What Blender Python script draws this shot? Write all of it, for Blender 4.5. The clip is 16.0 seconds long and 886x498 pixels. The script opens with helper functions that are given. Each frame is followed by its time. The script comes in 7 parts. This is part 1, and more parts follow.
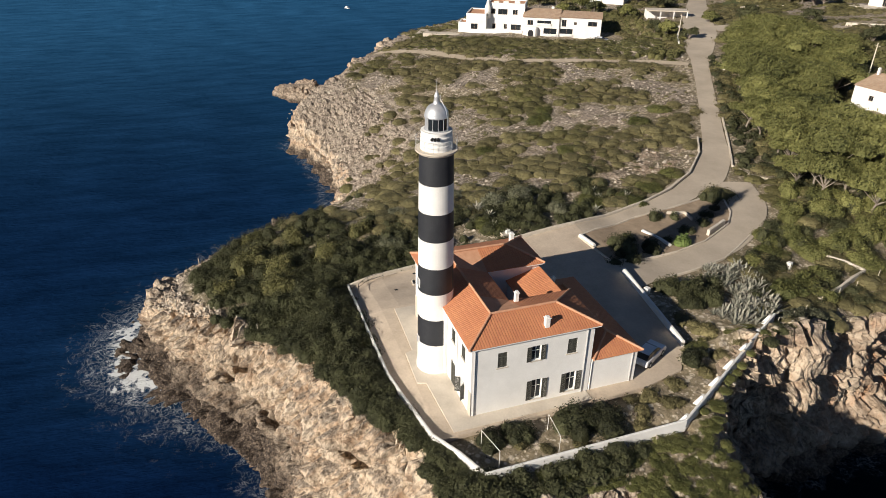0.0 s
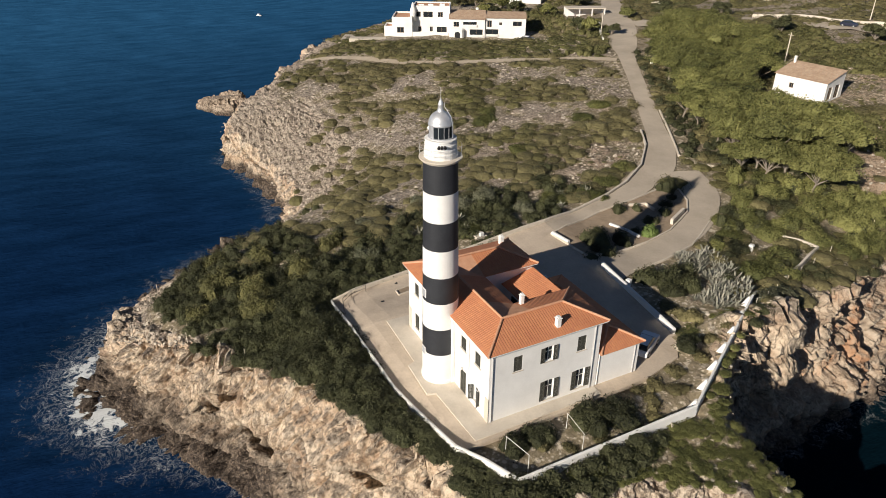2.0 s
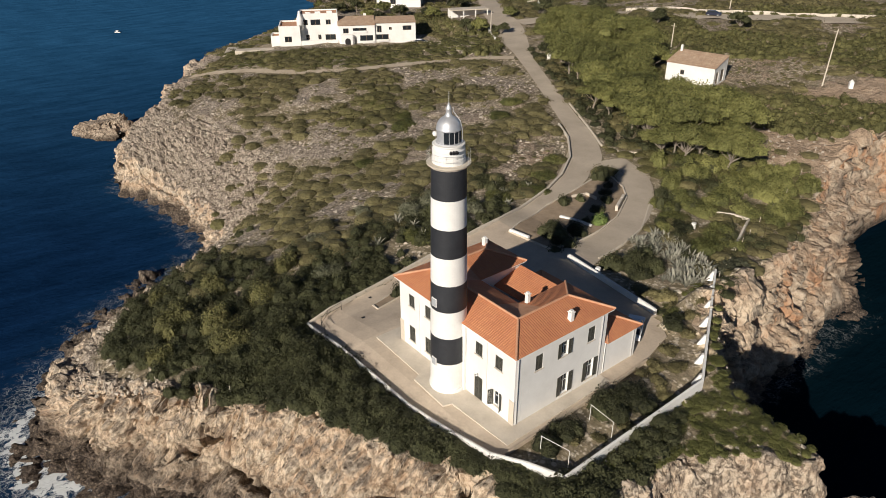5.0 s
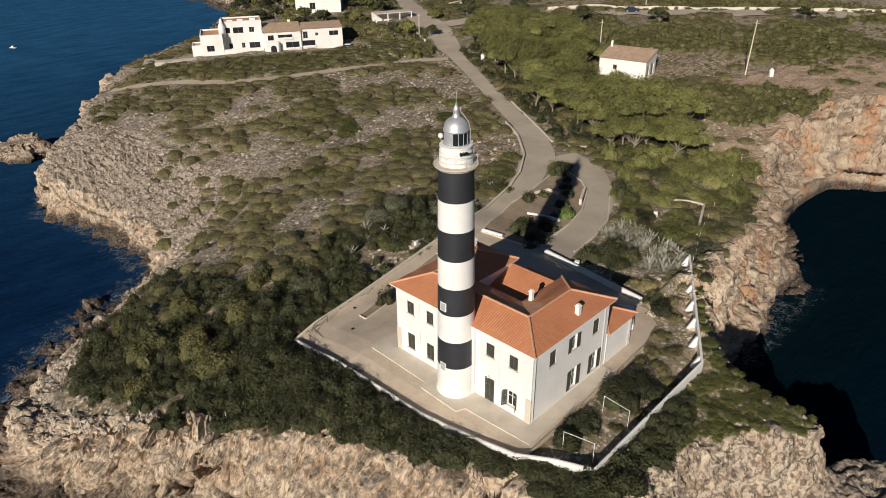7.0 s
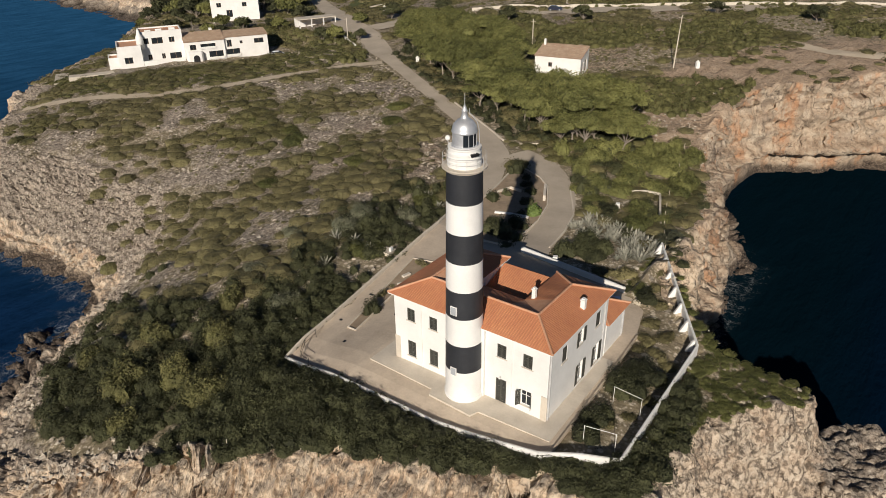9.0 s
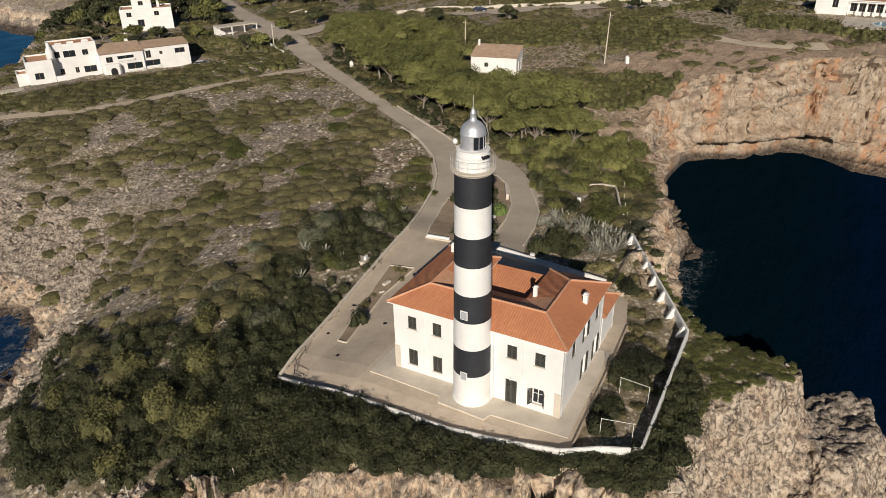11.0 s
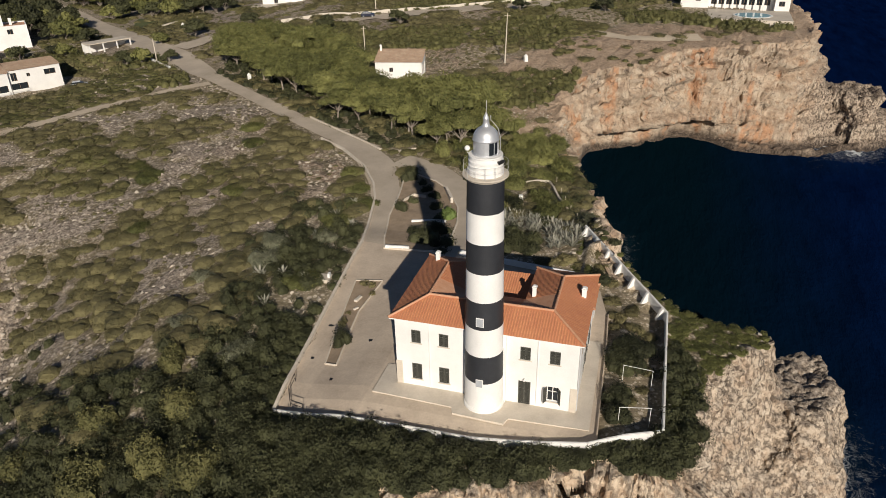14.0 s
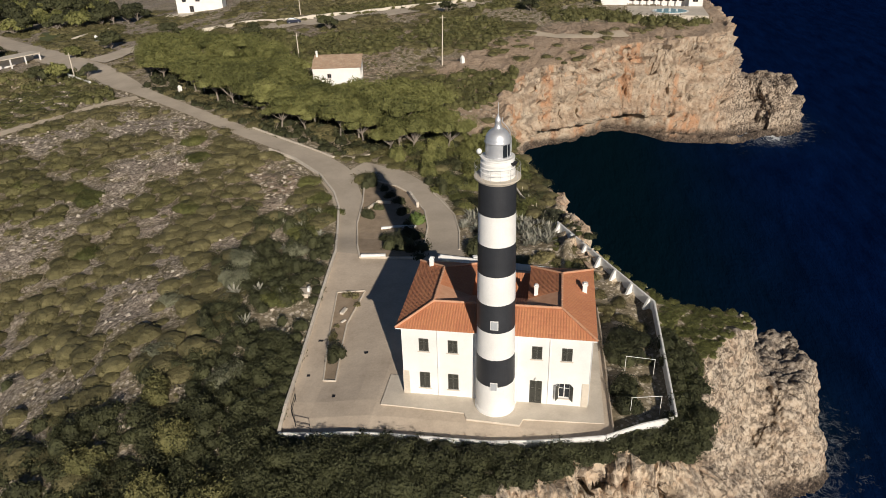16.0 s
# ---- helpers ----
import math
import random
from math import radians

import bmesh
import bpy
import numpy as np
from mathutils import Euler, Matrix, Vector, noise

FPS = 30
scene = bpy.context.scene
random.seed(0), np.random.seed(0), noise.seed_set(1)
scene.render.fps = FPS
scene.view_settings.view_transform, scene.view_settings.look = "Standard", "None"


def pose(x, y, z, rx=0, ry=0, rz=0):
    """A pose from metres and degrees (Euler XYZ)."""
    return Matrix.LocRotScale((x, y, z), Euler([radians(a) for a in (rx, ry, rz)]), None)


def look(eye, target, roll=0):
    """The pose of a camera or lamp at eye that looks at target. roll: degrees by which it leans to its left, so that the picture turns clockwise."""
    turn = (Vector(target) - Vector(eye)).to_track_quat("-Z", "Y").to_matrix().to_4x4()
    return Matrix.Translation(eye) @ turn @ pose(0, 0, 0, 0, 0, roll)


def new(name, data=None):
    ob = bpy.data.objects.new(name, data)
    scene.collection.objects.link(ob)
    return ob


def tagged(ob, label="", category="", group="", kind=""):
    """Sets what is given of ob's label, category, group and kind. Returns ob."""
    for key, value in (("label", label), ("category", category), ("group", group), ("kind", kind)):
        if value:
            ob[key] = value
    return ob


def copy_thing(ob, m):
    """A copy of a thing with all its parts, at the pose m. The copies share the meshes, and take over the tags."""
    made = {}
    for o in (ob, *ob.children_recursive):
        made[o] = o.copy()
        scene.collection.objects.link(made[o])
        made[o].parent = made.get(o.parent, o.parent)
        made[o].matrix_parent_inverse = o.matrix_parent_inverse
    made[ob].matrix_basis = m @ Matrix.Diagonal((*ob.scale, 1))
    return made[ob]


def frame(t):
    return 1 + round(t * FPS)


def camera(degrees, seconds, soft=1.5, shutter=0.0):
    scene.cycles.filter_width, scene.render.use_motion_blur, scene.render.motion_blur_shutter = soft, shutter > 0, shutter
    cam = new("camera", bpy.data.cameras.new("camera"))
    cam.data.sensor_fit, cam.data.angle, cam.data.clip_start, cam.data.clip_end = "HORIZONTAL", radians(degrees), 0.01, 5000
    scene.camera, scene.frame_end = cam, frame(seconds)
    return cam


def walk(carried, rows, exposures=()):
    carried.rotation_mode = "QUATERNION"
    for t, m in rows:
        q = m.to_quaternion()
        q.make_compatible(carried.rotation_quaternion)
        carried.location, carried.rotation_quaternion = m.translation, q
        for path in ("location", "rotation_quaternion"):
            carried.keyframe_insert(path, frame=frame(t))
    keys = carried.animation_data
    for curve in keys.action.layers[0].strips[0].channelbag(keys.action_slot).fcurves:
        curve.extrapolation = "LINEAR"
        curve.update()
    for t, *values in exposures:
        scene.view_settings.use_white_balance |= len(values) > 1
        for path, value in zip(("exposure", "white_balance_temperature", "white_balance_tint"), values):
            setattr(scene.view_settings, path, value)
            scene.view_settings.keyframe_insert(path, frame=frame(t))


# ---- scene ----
cam = camera(64.67, 16.0, soft=0.7)
PATH = [  # seconds, eye, target, roll
    (0.0, (51.08, -16.71, 41.96), (1.26, 0.23, 13.12), 0.63),
    (1.0, (49.36, -20.14, 42.09), (0.75, 0.13, 13.34), 0.37),
    (2.0, (47.42, -23.44, 42.10), (0.25, 0.11, 13.46), 0.18),
    (3.0, (45.27, -26.58, 42.02), (-0.24, 0.15, 13.50), 0.03),
    (4.0, (42.92, -29.56, 41.88), (-0.74, 0.23, 13.49), -0.11),
    (5.0, (40.37, -32.35, 41.71), (-1.23, 0.35, 13.43), -0.26),
    (6.0, (37.65, -34.96, 41.52), (-1.71, 0.50, 13.36), -0.41),
    (7.0, (34.76, -37.37, 41.35), (-2.17, 0.68, 13.28), -0.57),
    (8.0, (31.73, -39.57, 41.21), (-2.61, 0.89, 13.22), -0.72),
    (9.0, (28.58, -41.56, 41.10), (-3.01, 1.13, 13.19), -0.85),
    (10.0, (25.32, -43.34, 41.05), (-3.36, 1.40, 13.19), -0.97),
    (11.0, (21.96, -44.89, 41.05), (-3.66, 1.69, 13.23), -1.07),
    (12.0, (18.53, -46.21, 41.09), (-3.91, 2.00, 13.31), -1.14),
    (13.0, (15.03, -47.30, 41.16), (-4.13, 2.33, 13.40), -1.21),
    (14.0, (11.46, -48.14, 41.24), (-4.33, 2.67, 13.51), -1.30),
    (15.0, (7.84, -48.73, 41.30), (-4.57, 3.02, 13.59), -1.43),
    (16.0, (4.15, -49.06, 41.29), (-4.90, 3.40, 13.61), -1.68),
]
walk(cam, [(t, look(eye, target, roll)) for t, eye, target, roll in PATH], [(0, 0.33), (4, 0.13), (8, -0.06), (12, -0.13), (16, -0.04)])

# ---- world, sun, exposure ----
SEA = -19.5
SUN_WAY = Vector((0.405, -0.913, 0.422)).normalized()
world = bpy.data.worlds.new("sky")
scene.world = world
world.use_nodes = True
wn = world.node_tree.nodes
sky = wn.new("ShaderNodeTexSky")
sky.sky_type = "NISHITA"
sky.sun_disc = False
sky.sun_elevation = math.asin(SUN_WAY.z)
sky.sun_rotation = math.atan2(SUN_WAY.x, SUN_WAY.y)
sky.air_density, sky.dust_density, sky.ozone_density = 0.45, 0.1, 1.1
wn["Background"].inputs["Strength"].default_value = 0.05
world.node_tree.links.new(sky.outputs[0], wn["Background"].inputs["Color"])
sun = new("sun", bpy.data.lights.new("sun", "SUN"))
sun.data.energy, sun.data.angle, sun.data.color = 5.0, radians(0.55), (1.0, 0.905, 0.785)
sun.matrix_world = look(SUN_WAY * 300, (0, 0, 0))

# ---- materials ----
def nodes_of(name, rough=0.8, metal=0.0):
    m = bpy.data.materials.new(name)
    m.use_nodes = True
    nt = m.node_tree
    b = nt.nodes["Principled BSDF"]
    b.inputs["Roughness"].default_value, b.inputs["Metallic"].default_value = rough, metal
    return m, nt, b


def coords(nt, scale=(1, 1, 1)):
    tc = nt.nodes.new("ShaderNodeNewGeometry")
    mp = nt.nodes.new("ShaderNodeMapping")
    mp.inputs["Scale"].default_value = scale
    nt.links.new(tc.outputs["Position"], mp.inputs["Vector"])
    return mp.outputs["Vector"]


def noise_node(nt, vec, scale, detail=6.0, rough=0.6, kind="noise"):
    if kind == "voronoi":
        n = nt.nodes.new("ShaderNodeTexVoronoi")
        n.inputs["Scale"].default_value = scale
        nt.links.new(vec, n.inputs["Vector"])
        return n.outputs["Distance"]
    n = nt.nodes.new("ShaderNodeTexNoise")
    n.inputs["Scale"].default_value, n.inputs["Detail"].default_value, n.inputs["Roughness"].default_value = scale, detail, rough
    nt.links.new(vec, n.inputs["Vector"])
    return n.outputs["Fac"]


def ramp(nt, fac, stops):
    r = nt.nodes.new("ShaderNodeValToRGB")
    el = r.color_ramp.elements
    while len(el) < len(stops):
        el.new(0.5)
    for e, (p, c) in zip(el, stops):
        e.position = p
        e.color = (*c, 1) if len(c) == 3 else c
    nt.links.new(fac, r.inputs["Fac"])
    return r.outputs["Color"]


def mix(nt, fac, a, b, blend="MIX"):
    m = nt.nodes.new("ShaderNodeMix")
    m.data_type, m.blend_type = "RGBA", blend
    for sock, v in ((m.inputs["Factor"], fac), (m.inputs["A"], a), (m.inputs["B"], b)):
        if isinstance(v, (int, float)):
            sock.default_value = v
        elif isinstance(v, tuple):
            sock.default_value = (*v, 1)
        else:
            nt.links.new(v, sock)
    return m.outputs["Result"]


def calc(nt, op, a, b=0.0, clamp=False):
    m = nt.nodes.new("ShaderNodeMath")
    m.operation, m.use_clamp = op, clamp
    for sock, v in zip(m.inputs, (a, b)):
        if isinstance(v, (int, float)):
            sock.default_value = v
        else:
            nt.links.new(v, sock)
    return m.outputs["Value"]


def bump(nt, b, height, strength=0.3, dist=0.1):
    n = nt.nodes.new("ShaderNodeBump")
    n.inputs["Strength"].default_value, n.inputs["Distance"].default_value = strength, dist
    nt.links.new(height, n.inputs["Height"])
    nt.links.new(n.outputs["Normal"], b.inputs["Normal"])


def surface(name, dark, light, scale=1.0, fine=12.0, rough=0.85, relief=0.3, dist=0.03, metal=0.0, stretch=(1, 1, 1), vary=0.0):
    """A worn surface: two colours mixed by a broad noise, a fine grain and relief; vary: change from piece to piece."""
    m, nt, b = nodes_of(name, rough, metal)
    v = coords(nt, stretch)
    broad, grain = noise_node(nt, v, scale, 5, 0.65), noise_node(nt, v, fine, 4, 0.7)
    f = calc(nt, "ADD", calc(nt, "MULTIPLY", broad, 0.7), calc(nt, "MULTIPLY", grain, 0.3))
    col = ramp(nt, f, [(0.32, dark), (0.68, light)])
    if vary:
        g = nt.nodes.new("ShaderNodeNewGeometry")
        o = nt.nodes.new("ShaderNodeObjectInfo")
        k = calc(nt, "FRACT", calc(nt, "ADD", g.outputs["Random Per Island"], o.outputs["Random"]))
        hs = nt.nodes.new("ShaderNodeHueSaturation")
        nt.links.new(col, hs.inputs["Color"])
        nt.links.new(calc(nt, "ADD", calc(nt, "MULTIPLY", k, 2 * vary), 1 - vary), hs.inputs["Value"])
        nt.links.new(calc(nt, "ADD", calc(nt, "MULTIPLY", k, 0.12 * vary), 0.5 - 0.06 * vary), hs.inputs["Hue"])
        col = hs.outputs["Color"]
    nt.links.new(col, b.inputs["Base Color"])
    if relief:
        bump(nt, b, grain, relief, dist)
    return m


def leaf_material(name, dark, light, rough=0.6):
    m, nt, b = nodes_of(name, rough)
    g = nt.nodes.new("ShaderNodeNewGeometry")
    o = nt.nodes.new("ShaderNodeObjectInfo")
    v = coords(nt)
    f = calc(nt, "ADD", calc(nt, "MULTIPLY", g.outputs["Random Per Island"], 0.20), calc(nt, "MULTIPLY", noise_node(nt, v, 0.20, 4, 0.6), 0.50))
    f = calc(nt, "ADD", f, calc(nt, "MULTIPLY", noise_node(nt, v, 0.75, 4, 0.65), 0.58))
    f = calc(nt, "ADD", f, calc(nt, "MULTIPLY", calc(nt, "SUBTRACT", o.outputs["Random"], 0.5), 0.25))
    nt.links.new(ramp(nt, f, [(0.35, dark), (0.90, light)]), b.inputs["Base Color"])
    b.inputs["Specular IOR Level"].default_value = 0.2
    tips = noise_node(nt, v, 3.2, 4, 0.7)
    bump(nt, b, tips, 0.7, 0.3)
    return m


M_WHITE = surface("limewash", (0.70, 0.69, 0.66), (0.86, 0.85, 0.82), 0.35, 9, 0.85, 0.12, 0.01)
M_BLACK = surface("black_paint", (0.016, 0.018, 0.022), (0.034, 0.036, 0.042), 0.5, 10, 0.6, 0.1, 0.01)
M_STONE = surface("dressed_stone", (0.52, 0.46, 0.38), (0.70, 0.64, 0.55), 1.5, 14, 0.9, 0.3, 0.02)
M_TILE = surface("terracotta", (0.47, 0.180, 0.085), (0.58, 0.245, 0.120), 0.35, 5, 0.9, 0.1, 0.006, vary=0.05)
M_OLDTILE = surface("faded_tile", (0.36, 0.24, 0.16), (0.52, 0.39, 0.28), 0.8, 8, 0.9, 0.2, 0.01, vary=0.08)
M_RIDGE = surface("terracotta_mortar", (0.50, 0.25, 0.14), (0.62, 0.36, 0.23), 1.5, 10, 0.9, 0.2, 0.01)
M_SHUTTER = surface("shutter_green", (0.050, 0.050, 0.042), (0.085, 0.085, 0.072), 2, 20, 0.55, 0.1, 0.005)
M_METAL = surface("aluminium_paint", (0.52, 0.53, 0.55), (0.70, 0.71, 0.73), 1.2, 12, 0.42, 0.05, 0.004, metal=0.55)
M_PIPE = surface("grey_pipe", (0.42, 0.42, 0.42), (0.55, 0.55, 0.54), 2, 20, 0.5, 0.05, 0.004)
M_CONC = surface("concrete", (0.40, 0.325, 0.25), (0.66, 0.555, 0.435), 0.22, 4, 0.9, 0.25, 0.02)
M_PLAT = surface("pale_concrete", (0.50, 0.44, 0.36), (0.69, 0.62, 0.52), 0.4, 6, 0.9, 0.2, 0.02)
M_ROAD = surface("old_road", (0.38, 0.322, 0.252), (0.57, 0.49, 0.39), 0.15, 4, 0.92, 0.3, 0.02)
M_TRACK = surface("dirt_track", (0.44, 0.36, 0.265), (0.60, 0.51, 0.39), 0.3, 4, 0.95, 0.3, 0.04)
M_SOIL = surface("bed_soil", (0.24, 0.18, 0.12), (0.40, 0.31, 0.22), 0.8, 6, 0.95, 0.5, 0.05)
M_GREYGLASS = surface("dusty_glass", (0.34, 0.36, 0.38), (0.48, 0.50, 0.52), 1, 10, 0.2, 0)
M_DARK = surface("dark_opening", (0.012, 0.012, 0.014), (0.02, 0.02, 0.022), 1, 10, 0.5, 0)
M_WOOD = surface("weathered_wood", (0.18, 0.12, 0.08), (0.32, 0.23, 0.16), 1.5, 14, 0.85, 0.3, 0.02, stretch=(1, 1, 0.3))
M_BARK = surface("pine_bark", (0.16, 0.13, 0.105), (0.36, 0.31, 0.26), 2, 12, 0.9, 0.6, 0.05)
M_PINE = leaf_material("pine_needles", (0.032, 0.039, 0.013), (0.250, 0.248, 0.086))
M_SCRUB = leaf_material("lentisk_leaves", (0.006, 0.008, 0.005), (0.092, 0.096, 0.044))
M_MAT = leaf_material("garrigue_mat_leaves", (0.022, 0.022, 0.010), (0.180, 0.164, 0.070))
M_GREYLEAF = leaf_material("grey_olive_leaves", (0.030, 0.034, 0.022), (0.135, 0.138, 0.085))
M_GARRIGUE = leaf_material("garrigue_leaves", (0.036, 0.034, 0.016), (0.240, 0.210, 0.100))
M_HEDGE = leaf_material("hedge_leaves", (0.034, 0.037, 0.015), (0.200, 0.188, 0.074))
M_COVER = leaf_material("succulent_cover", (0.040, 0.048, 0.016), (0.190, 0.190, 0.066))
M_SAGE = leaf_material("grey_sage_leaves", (0.070, 0.076, 0.045), (0.235, 0.235, 0.155))
M_AGAVE = leaf_material("agave_leaf", (0.17, 0.175, 0.135), (0.42, 0.40, 0.33), 0.55)
M_CACTUS = leaf_material("cactus_pad", (0.07, 0.11, 0.03), (0.20, 0.26, 0.08), 0.5)
pane, pnt, pb = nodes_of("window_glass", 0.08)
pb.inputs["Base Color"].default_value = (0.02, 0.025, 0.03, 1)
pool, plnt, plb = nodes_of("pool_water", 0.05)
plb.inputs["Base Color"].default_value = (0.36, 0.60, 0.68, 1)


def ground_material():
    """Limestone where it is steep or bare, red-brown soil and dry litter elsewhere."""
    m, nt, b = nodes_of("limestone_ground", 0.95)
    v = coords(nt)
    vs = coords(nt, (0.35, 0.35, 1.0))
    mid, fine = noise_node(nt, v, 0.45, 8, 0.7), noise_node(nt, v, 3.0, 8, 0.75)
    strata, pits = noise_node(nt, vs, 0.5, 8, 0.65), noise_node(nt, v, 1.1, 2, 0.5, "voronoi")
    runs = noise_node(nt, coords(nt, (1.0, 1.0, 0.10)), 0.20, 7, 0.6)
    mixed = calc(nt, "ADD", calc(nt, "MULTIPLY", strata, 0.6), calc(nt, "MULTIPLY", mid, 0.4))
    cream = ramp(nt, mixed, [(0.33, (0.23, 0.15, 0.10)), (0.42, (0.48, 0.345, 0.235)), (0.50, (0.66, 0.525, 0.385)), (0.62, (0.70, 0.595, 0.46)), (0.75, (0.50, 0.425, 0.35))])
    rusty = ramp(nt, mixed, [(0.31, (0.19, 0.135, 0.10)), (0.40, (0.35, 0.263, 0.192)), (0.50, (0.49, 0.392, 0.292)), (0.62, (0.57, 0.478, 0.372)), (0.76, (0.40, 0.34, 0.28))])
    rust = ramp(nt, runs, [(0.52, (0, 0, 0)), (0.60, (1, 1, 1))])
    rusty = mix(nt, calc(nt, "MULTIPLY", rust, 0.8), rusty, (0.47, 0.24, 0.12))
    seep = ramp(nt, runs, [(0.33, (1, 1, 1)), (0.42, (0, 0, 0))])
    rusty = mix(nt, calc(nt, "MULTIPLY", seep, 0.6), rusty, (0.22, 0.17, 0.13))
    grey = ramp(nt, calc(nt, "ADD", calc(nt, "MULTIPLY", fine, 0.55), calc(nt, "MULTIPLY", mid, 0.45)),
                [(0.36, (0.090, 0.070, 0.052)), (0.45, (0.265, 0.216, 0.170)), (0.60, (0.49, 0.424, 0.345))])
    litter = calc(nt, "ADD", calc(nt, "MULTIPLY", mid, 0.55), calc(nt, "MULTIPLY", fine, 0.45))
    soil = ramp(nt, litter, [(0.34, (0.100, 0.082, 0.046)), (0.46, (0.200, 0.163, 0.102)), (0.56, (0.36, 0.296, 0.200)), (0.68, (0.54, 0.460, 0.340))])
    cob = noise_node(nt, v, 1.15, 2, 0.5, "voronoi")
    stone = calc(nt, "MULTIPLY", ramp(nt, cob, [(0.26, (1, 1, 1)), (0.36, (0, 0, 0))]), ramp(nt, mid, [(0.40, (0, 0, 0)), (0.49, (1, 1, 1))]))
    tuft = calc(nt, "MULTIPLY", ramp(nt, cob, [(0.18, (1, 1, 1)), (0.34, (0, 0, 0))]), ramp(nt, mid, [(0.40, (1, 1, 1)), (0.48, (0, 0, 0))]))
    soil = mix(nt, calc(nt, "MULTIPLY", stone, 0.8), soil, (0.68, 0.595, 0.47))
    soil = mix(nt, calc(nt, "MULTIPLY", tuft, 0.8), soil, (0.075, 0.068, 0.032))
    chip = noise_node(nt, v, 2.3, 2, 0.5, "voronoi")
    shards = calc(nt, "MULTIPLY", ramp(nt, chip, [(0.24, (1, 1, 1)), (0.34, (0, 0, 0))]), ramp(nt, litter, [(0.44, (0, 0, 0)), (0.52, (1, 1, 1))]))
    soil = mix(nt, calc(nt, "MULTIPLY", shards, 0.85), soil, (0.70, 0.625, 0.51))
    grey = mix(nt, calc(nt, "MULTIPLY", shards, 0.4), grey, (0.64, 0.58, 0.48))
    tan = ramp(nt, litter, [(0.36, (0.18, 0.125, 0.082)), (0.50, (0.42, 0.31, 0.215)), (0.66, (0.58, 0.455, 0.34))])
    wet = ramp(nt, fine, [(0.36, (0.012, 0.009, 0.007)), (0.49, (0.060, 0.044, 0.033)), (0.60, (0.19, 0.146, 0.110)), (0.72, (0.40, 0.325, 0.25))])
    at = {}
    for key in ("bare", "cliff", "damp", "iron", "worn"):
        at[key] = nt.nodes.new("ShaderNodeAttribute")
        at[key].attribute_name = key
    edge = calc(nt, "MULTIPLY", calc(nt, "SUBTRACT", mid, 0.5), 1.6)
    bare = calc(nt, "ADD", at["bare"].outputs["Fac"], edge, True)
    bare = ramp(nt, bare, [(0.38, (0, 0, 0)), (0.60, (1, 1, 1))])
    cliff = calc(nt, "ADD", at["cliff"].outputs["Fac"], calc(nt, "MULTIPLY", edge, 0.5), True)
    iron = calc(nt, "ADD", at["iron"].outputs["Fac"], calc(nt, "MULTIPLY", edge, 0.3), True)
    worn = calc(nt, "ADD", at["worn"].outputs["Fac"], calc(nt, "MULTIPLY", edge, 0.6), True)
    col = mix(nt, bare, soil, mix(nt, iron, grey, tan))
    face = mix(nt, calc(nt, "MULTIPLY", worn, 0.75), mix(nt, iron, cream, rusty), grey)
    col = mix(nt, cliff, col, face)
    # shade inside the pits, painted into the rock colour
    pit_shade = ramp(nt, pits, [(0.10, (0.55, 0.50, 0.46)), (0.30, (1, 1, 1))])
    col = mix(nt, calc(nt, "MULTIPLY", bare, 0.6), col, mix(nt, 1.0, col, pit_shade, "MULTIPLY"))
    damp = calc(nt, "ADD", at["damp"].outputs["Fac"], calc(nt, "MULTIPLY", edge, 0.6), True)
    col = mix(nt, damp, col, wet)
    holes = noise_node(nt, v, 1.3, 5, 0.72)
    # hollows of the relief painted dark, as if shaded inside
    pock_shade = ramp(nt, holes, [(0.36, (0.16, 0.125, 0.10)), (0.42, (1, 1, 1))])
    # dark flecks paint the shade of small pits that have no depth
    fleck_shade = ramp(nt, noise_node(nt, coords(nt, (1.0, 1.0, 0.55)), 2.2, 4, 0.65), [(0.42, (0.11, 0.088, 0.075)), (0.475, (0.62, 0.60, 0.58)), (0.54, (1.10, 1.10, 1.10))])
    col = mix(nt, calc(nt, "MULTIPLY", calc(nt, "MAXIMUM", worn, calc(nt, "MULTIPLY", bare, calc(nt, "SUBTRACT", 0.55, calc(nt, "MULTIPLY", iron, 0.42)))), 0.9), col, mix(nt, 1.0, col, fleck_shade, "MULTIPLY"))
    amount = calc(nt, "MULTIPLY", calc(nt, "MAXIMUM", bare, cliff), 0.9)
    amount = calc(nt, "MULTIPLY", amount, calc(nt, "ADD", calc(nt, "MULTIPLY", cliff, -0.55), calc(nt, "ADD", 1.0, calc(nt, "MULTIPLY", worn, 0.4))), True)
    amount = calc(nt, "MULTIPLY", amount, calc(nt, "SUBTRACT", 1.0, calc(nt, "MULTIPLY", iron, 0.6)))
    col = mix(nt, amount, col, mix(nt, 1.0, col, pock_shade, "MULTIPLY"))
    # cracks between the blocks of rock, the shade inside them painted dark
    bent = nt.nodes.new("ShaderNodeVectorMath")
    bent.operation = "MULTIPLY_ADD"
    wob = nt.nodes.new("ShaderNodeTexNoise")
    wob.inputs["Scale"].default_value, wob.inputs["Detail"].default_value = 0.5, 5
    nt.links.new(v, wob.inputs["Vector"])
    nt.links.new(wob.outputs["Color"], bent.inputs[0])
    bent.inputs[1].default_value = (3.2, 3.2, 3.2)
    nt.links.new(v, bent.inputs[2])
    cell = nt.nodes.new("ShaderNodeTexVoronoi")
    cell.feature = "DISTANCE_TO_EDGE"
    cell.inputs["Scale"].default_value = 0.27
    nt.links.new(bent.outputs["Vector"], cell.inputs["Vector"])
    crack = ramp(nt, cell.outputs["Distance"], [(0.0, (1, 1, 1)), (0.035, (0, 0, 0))])
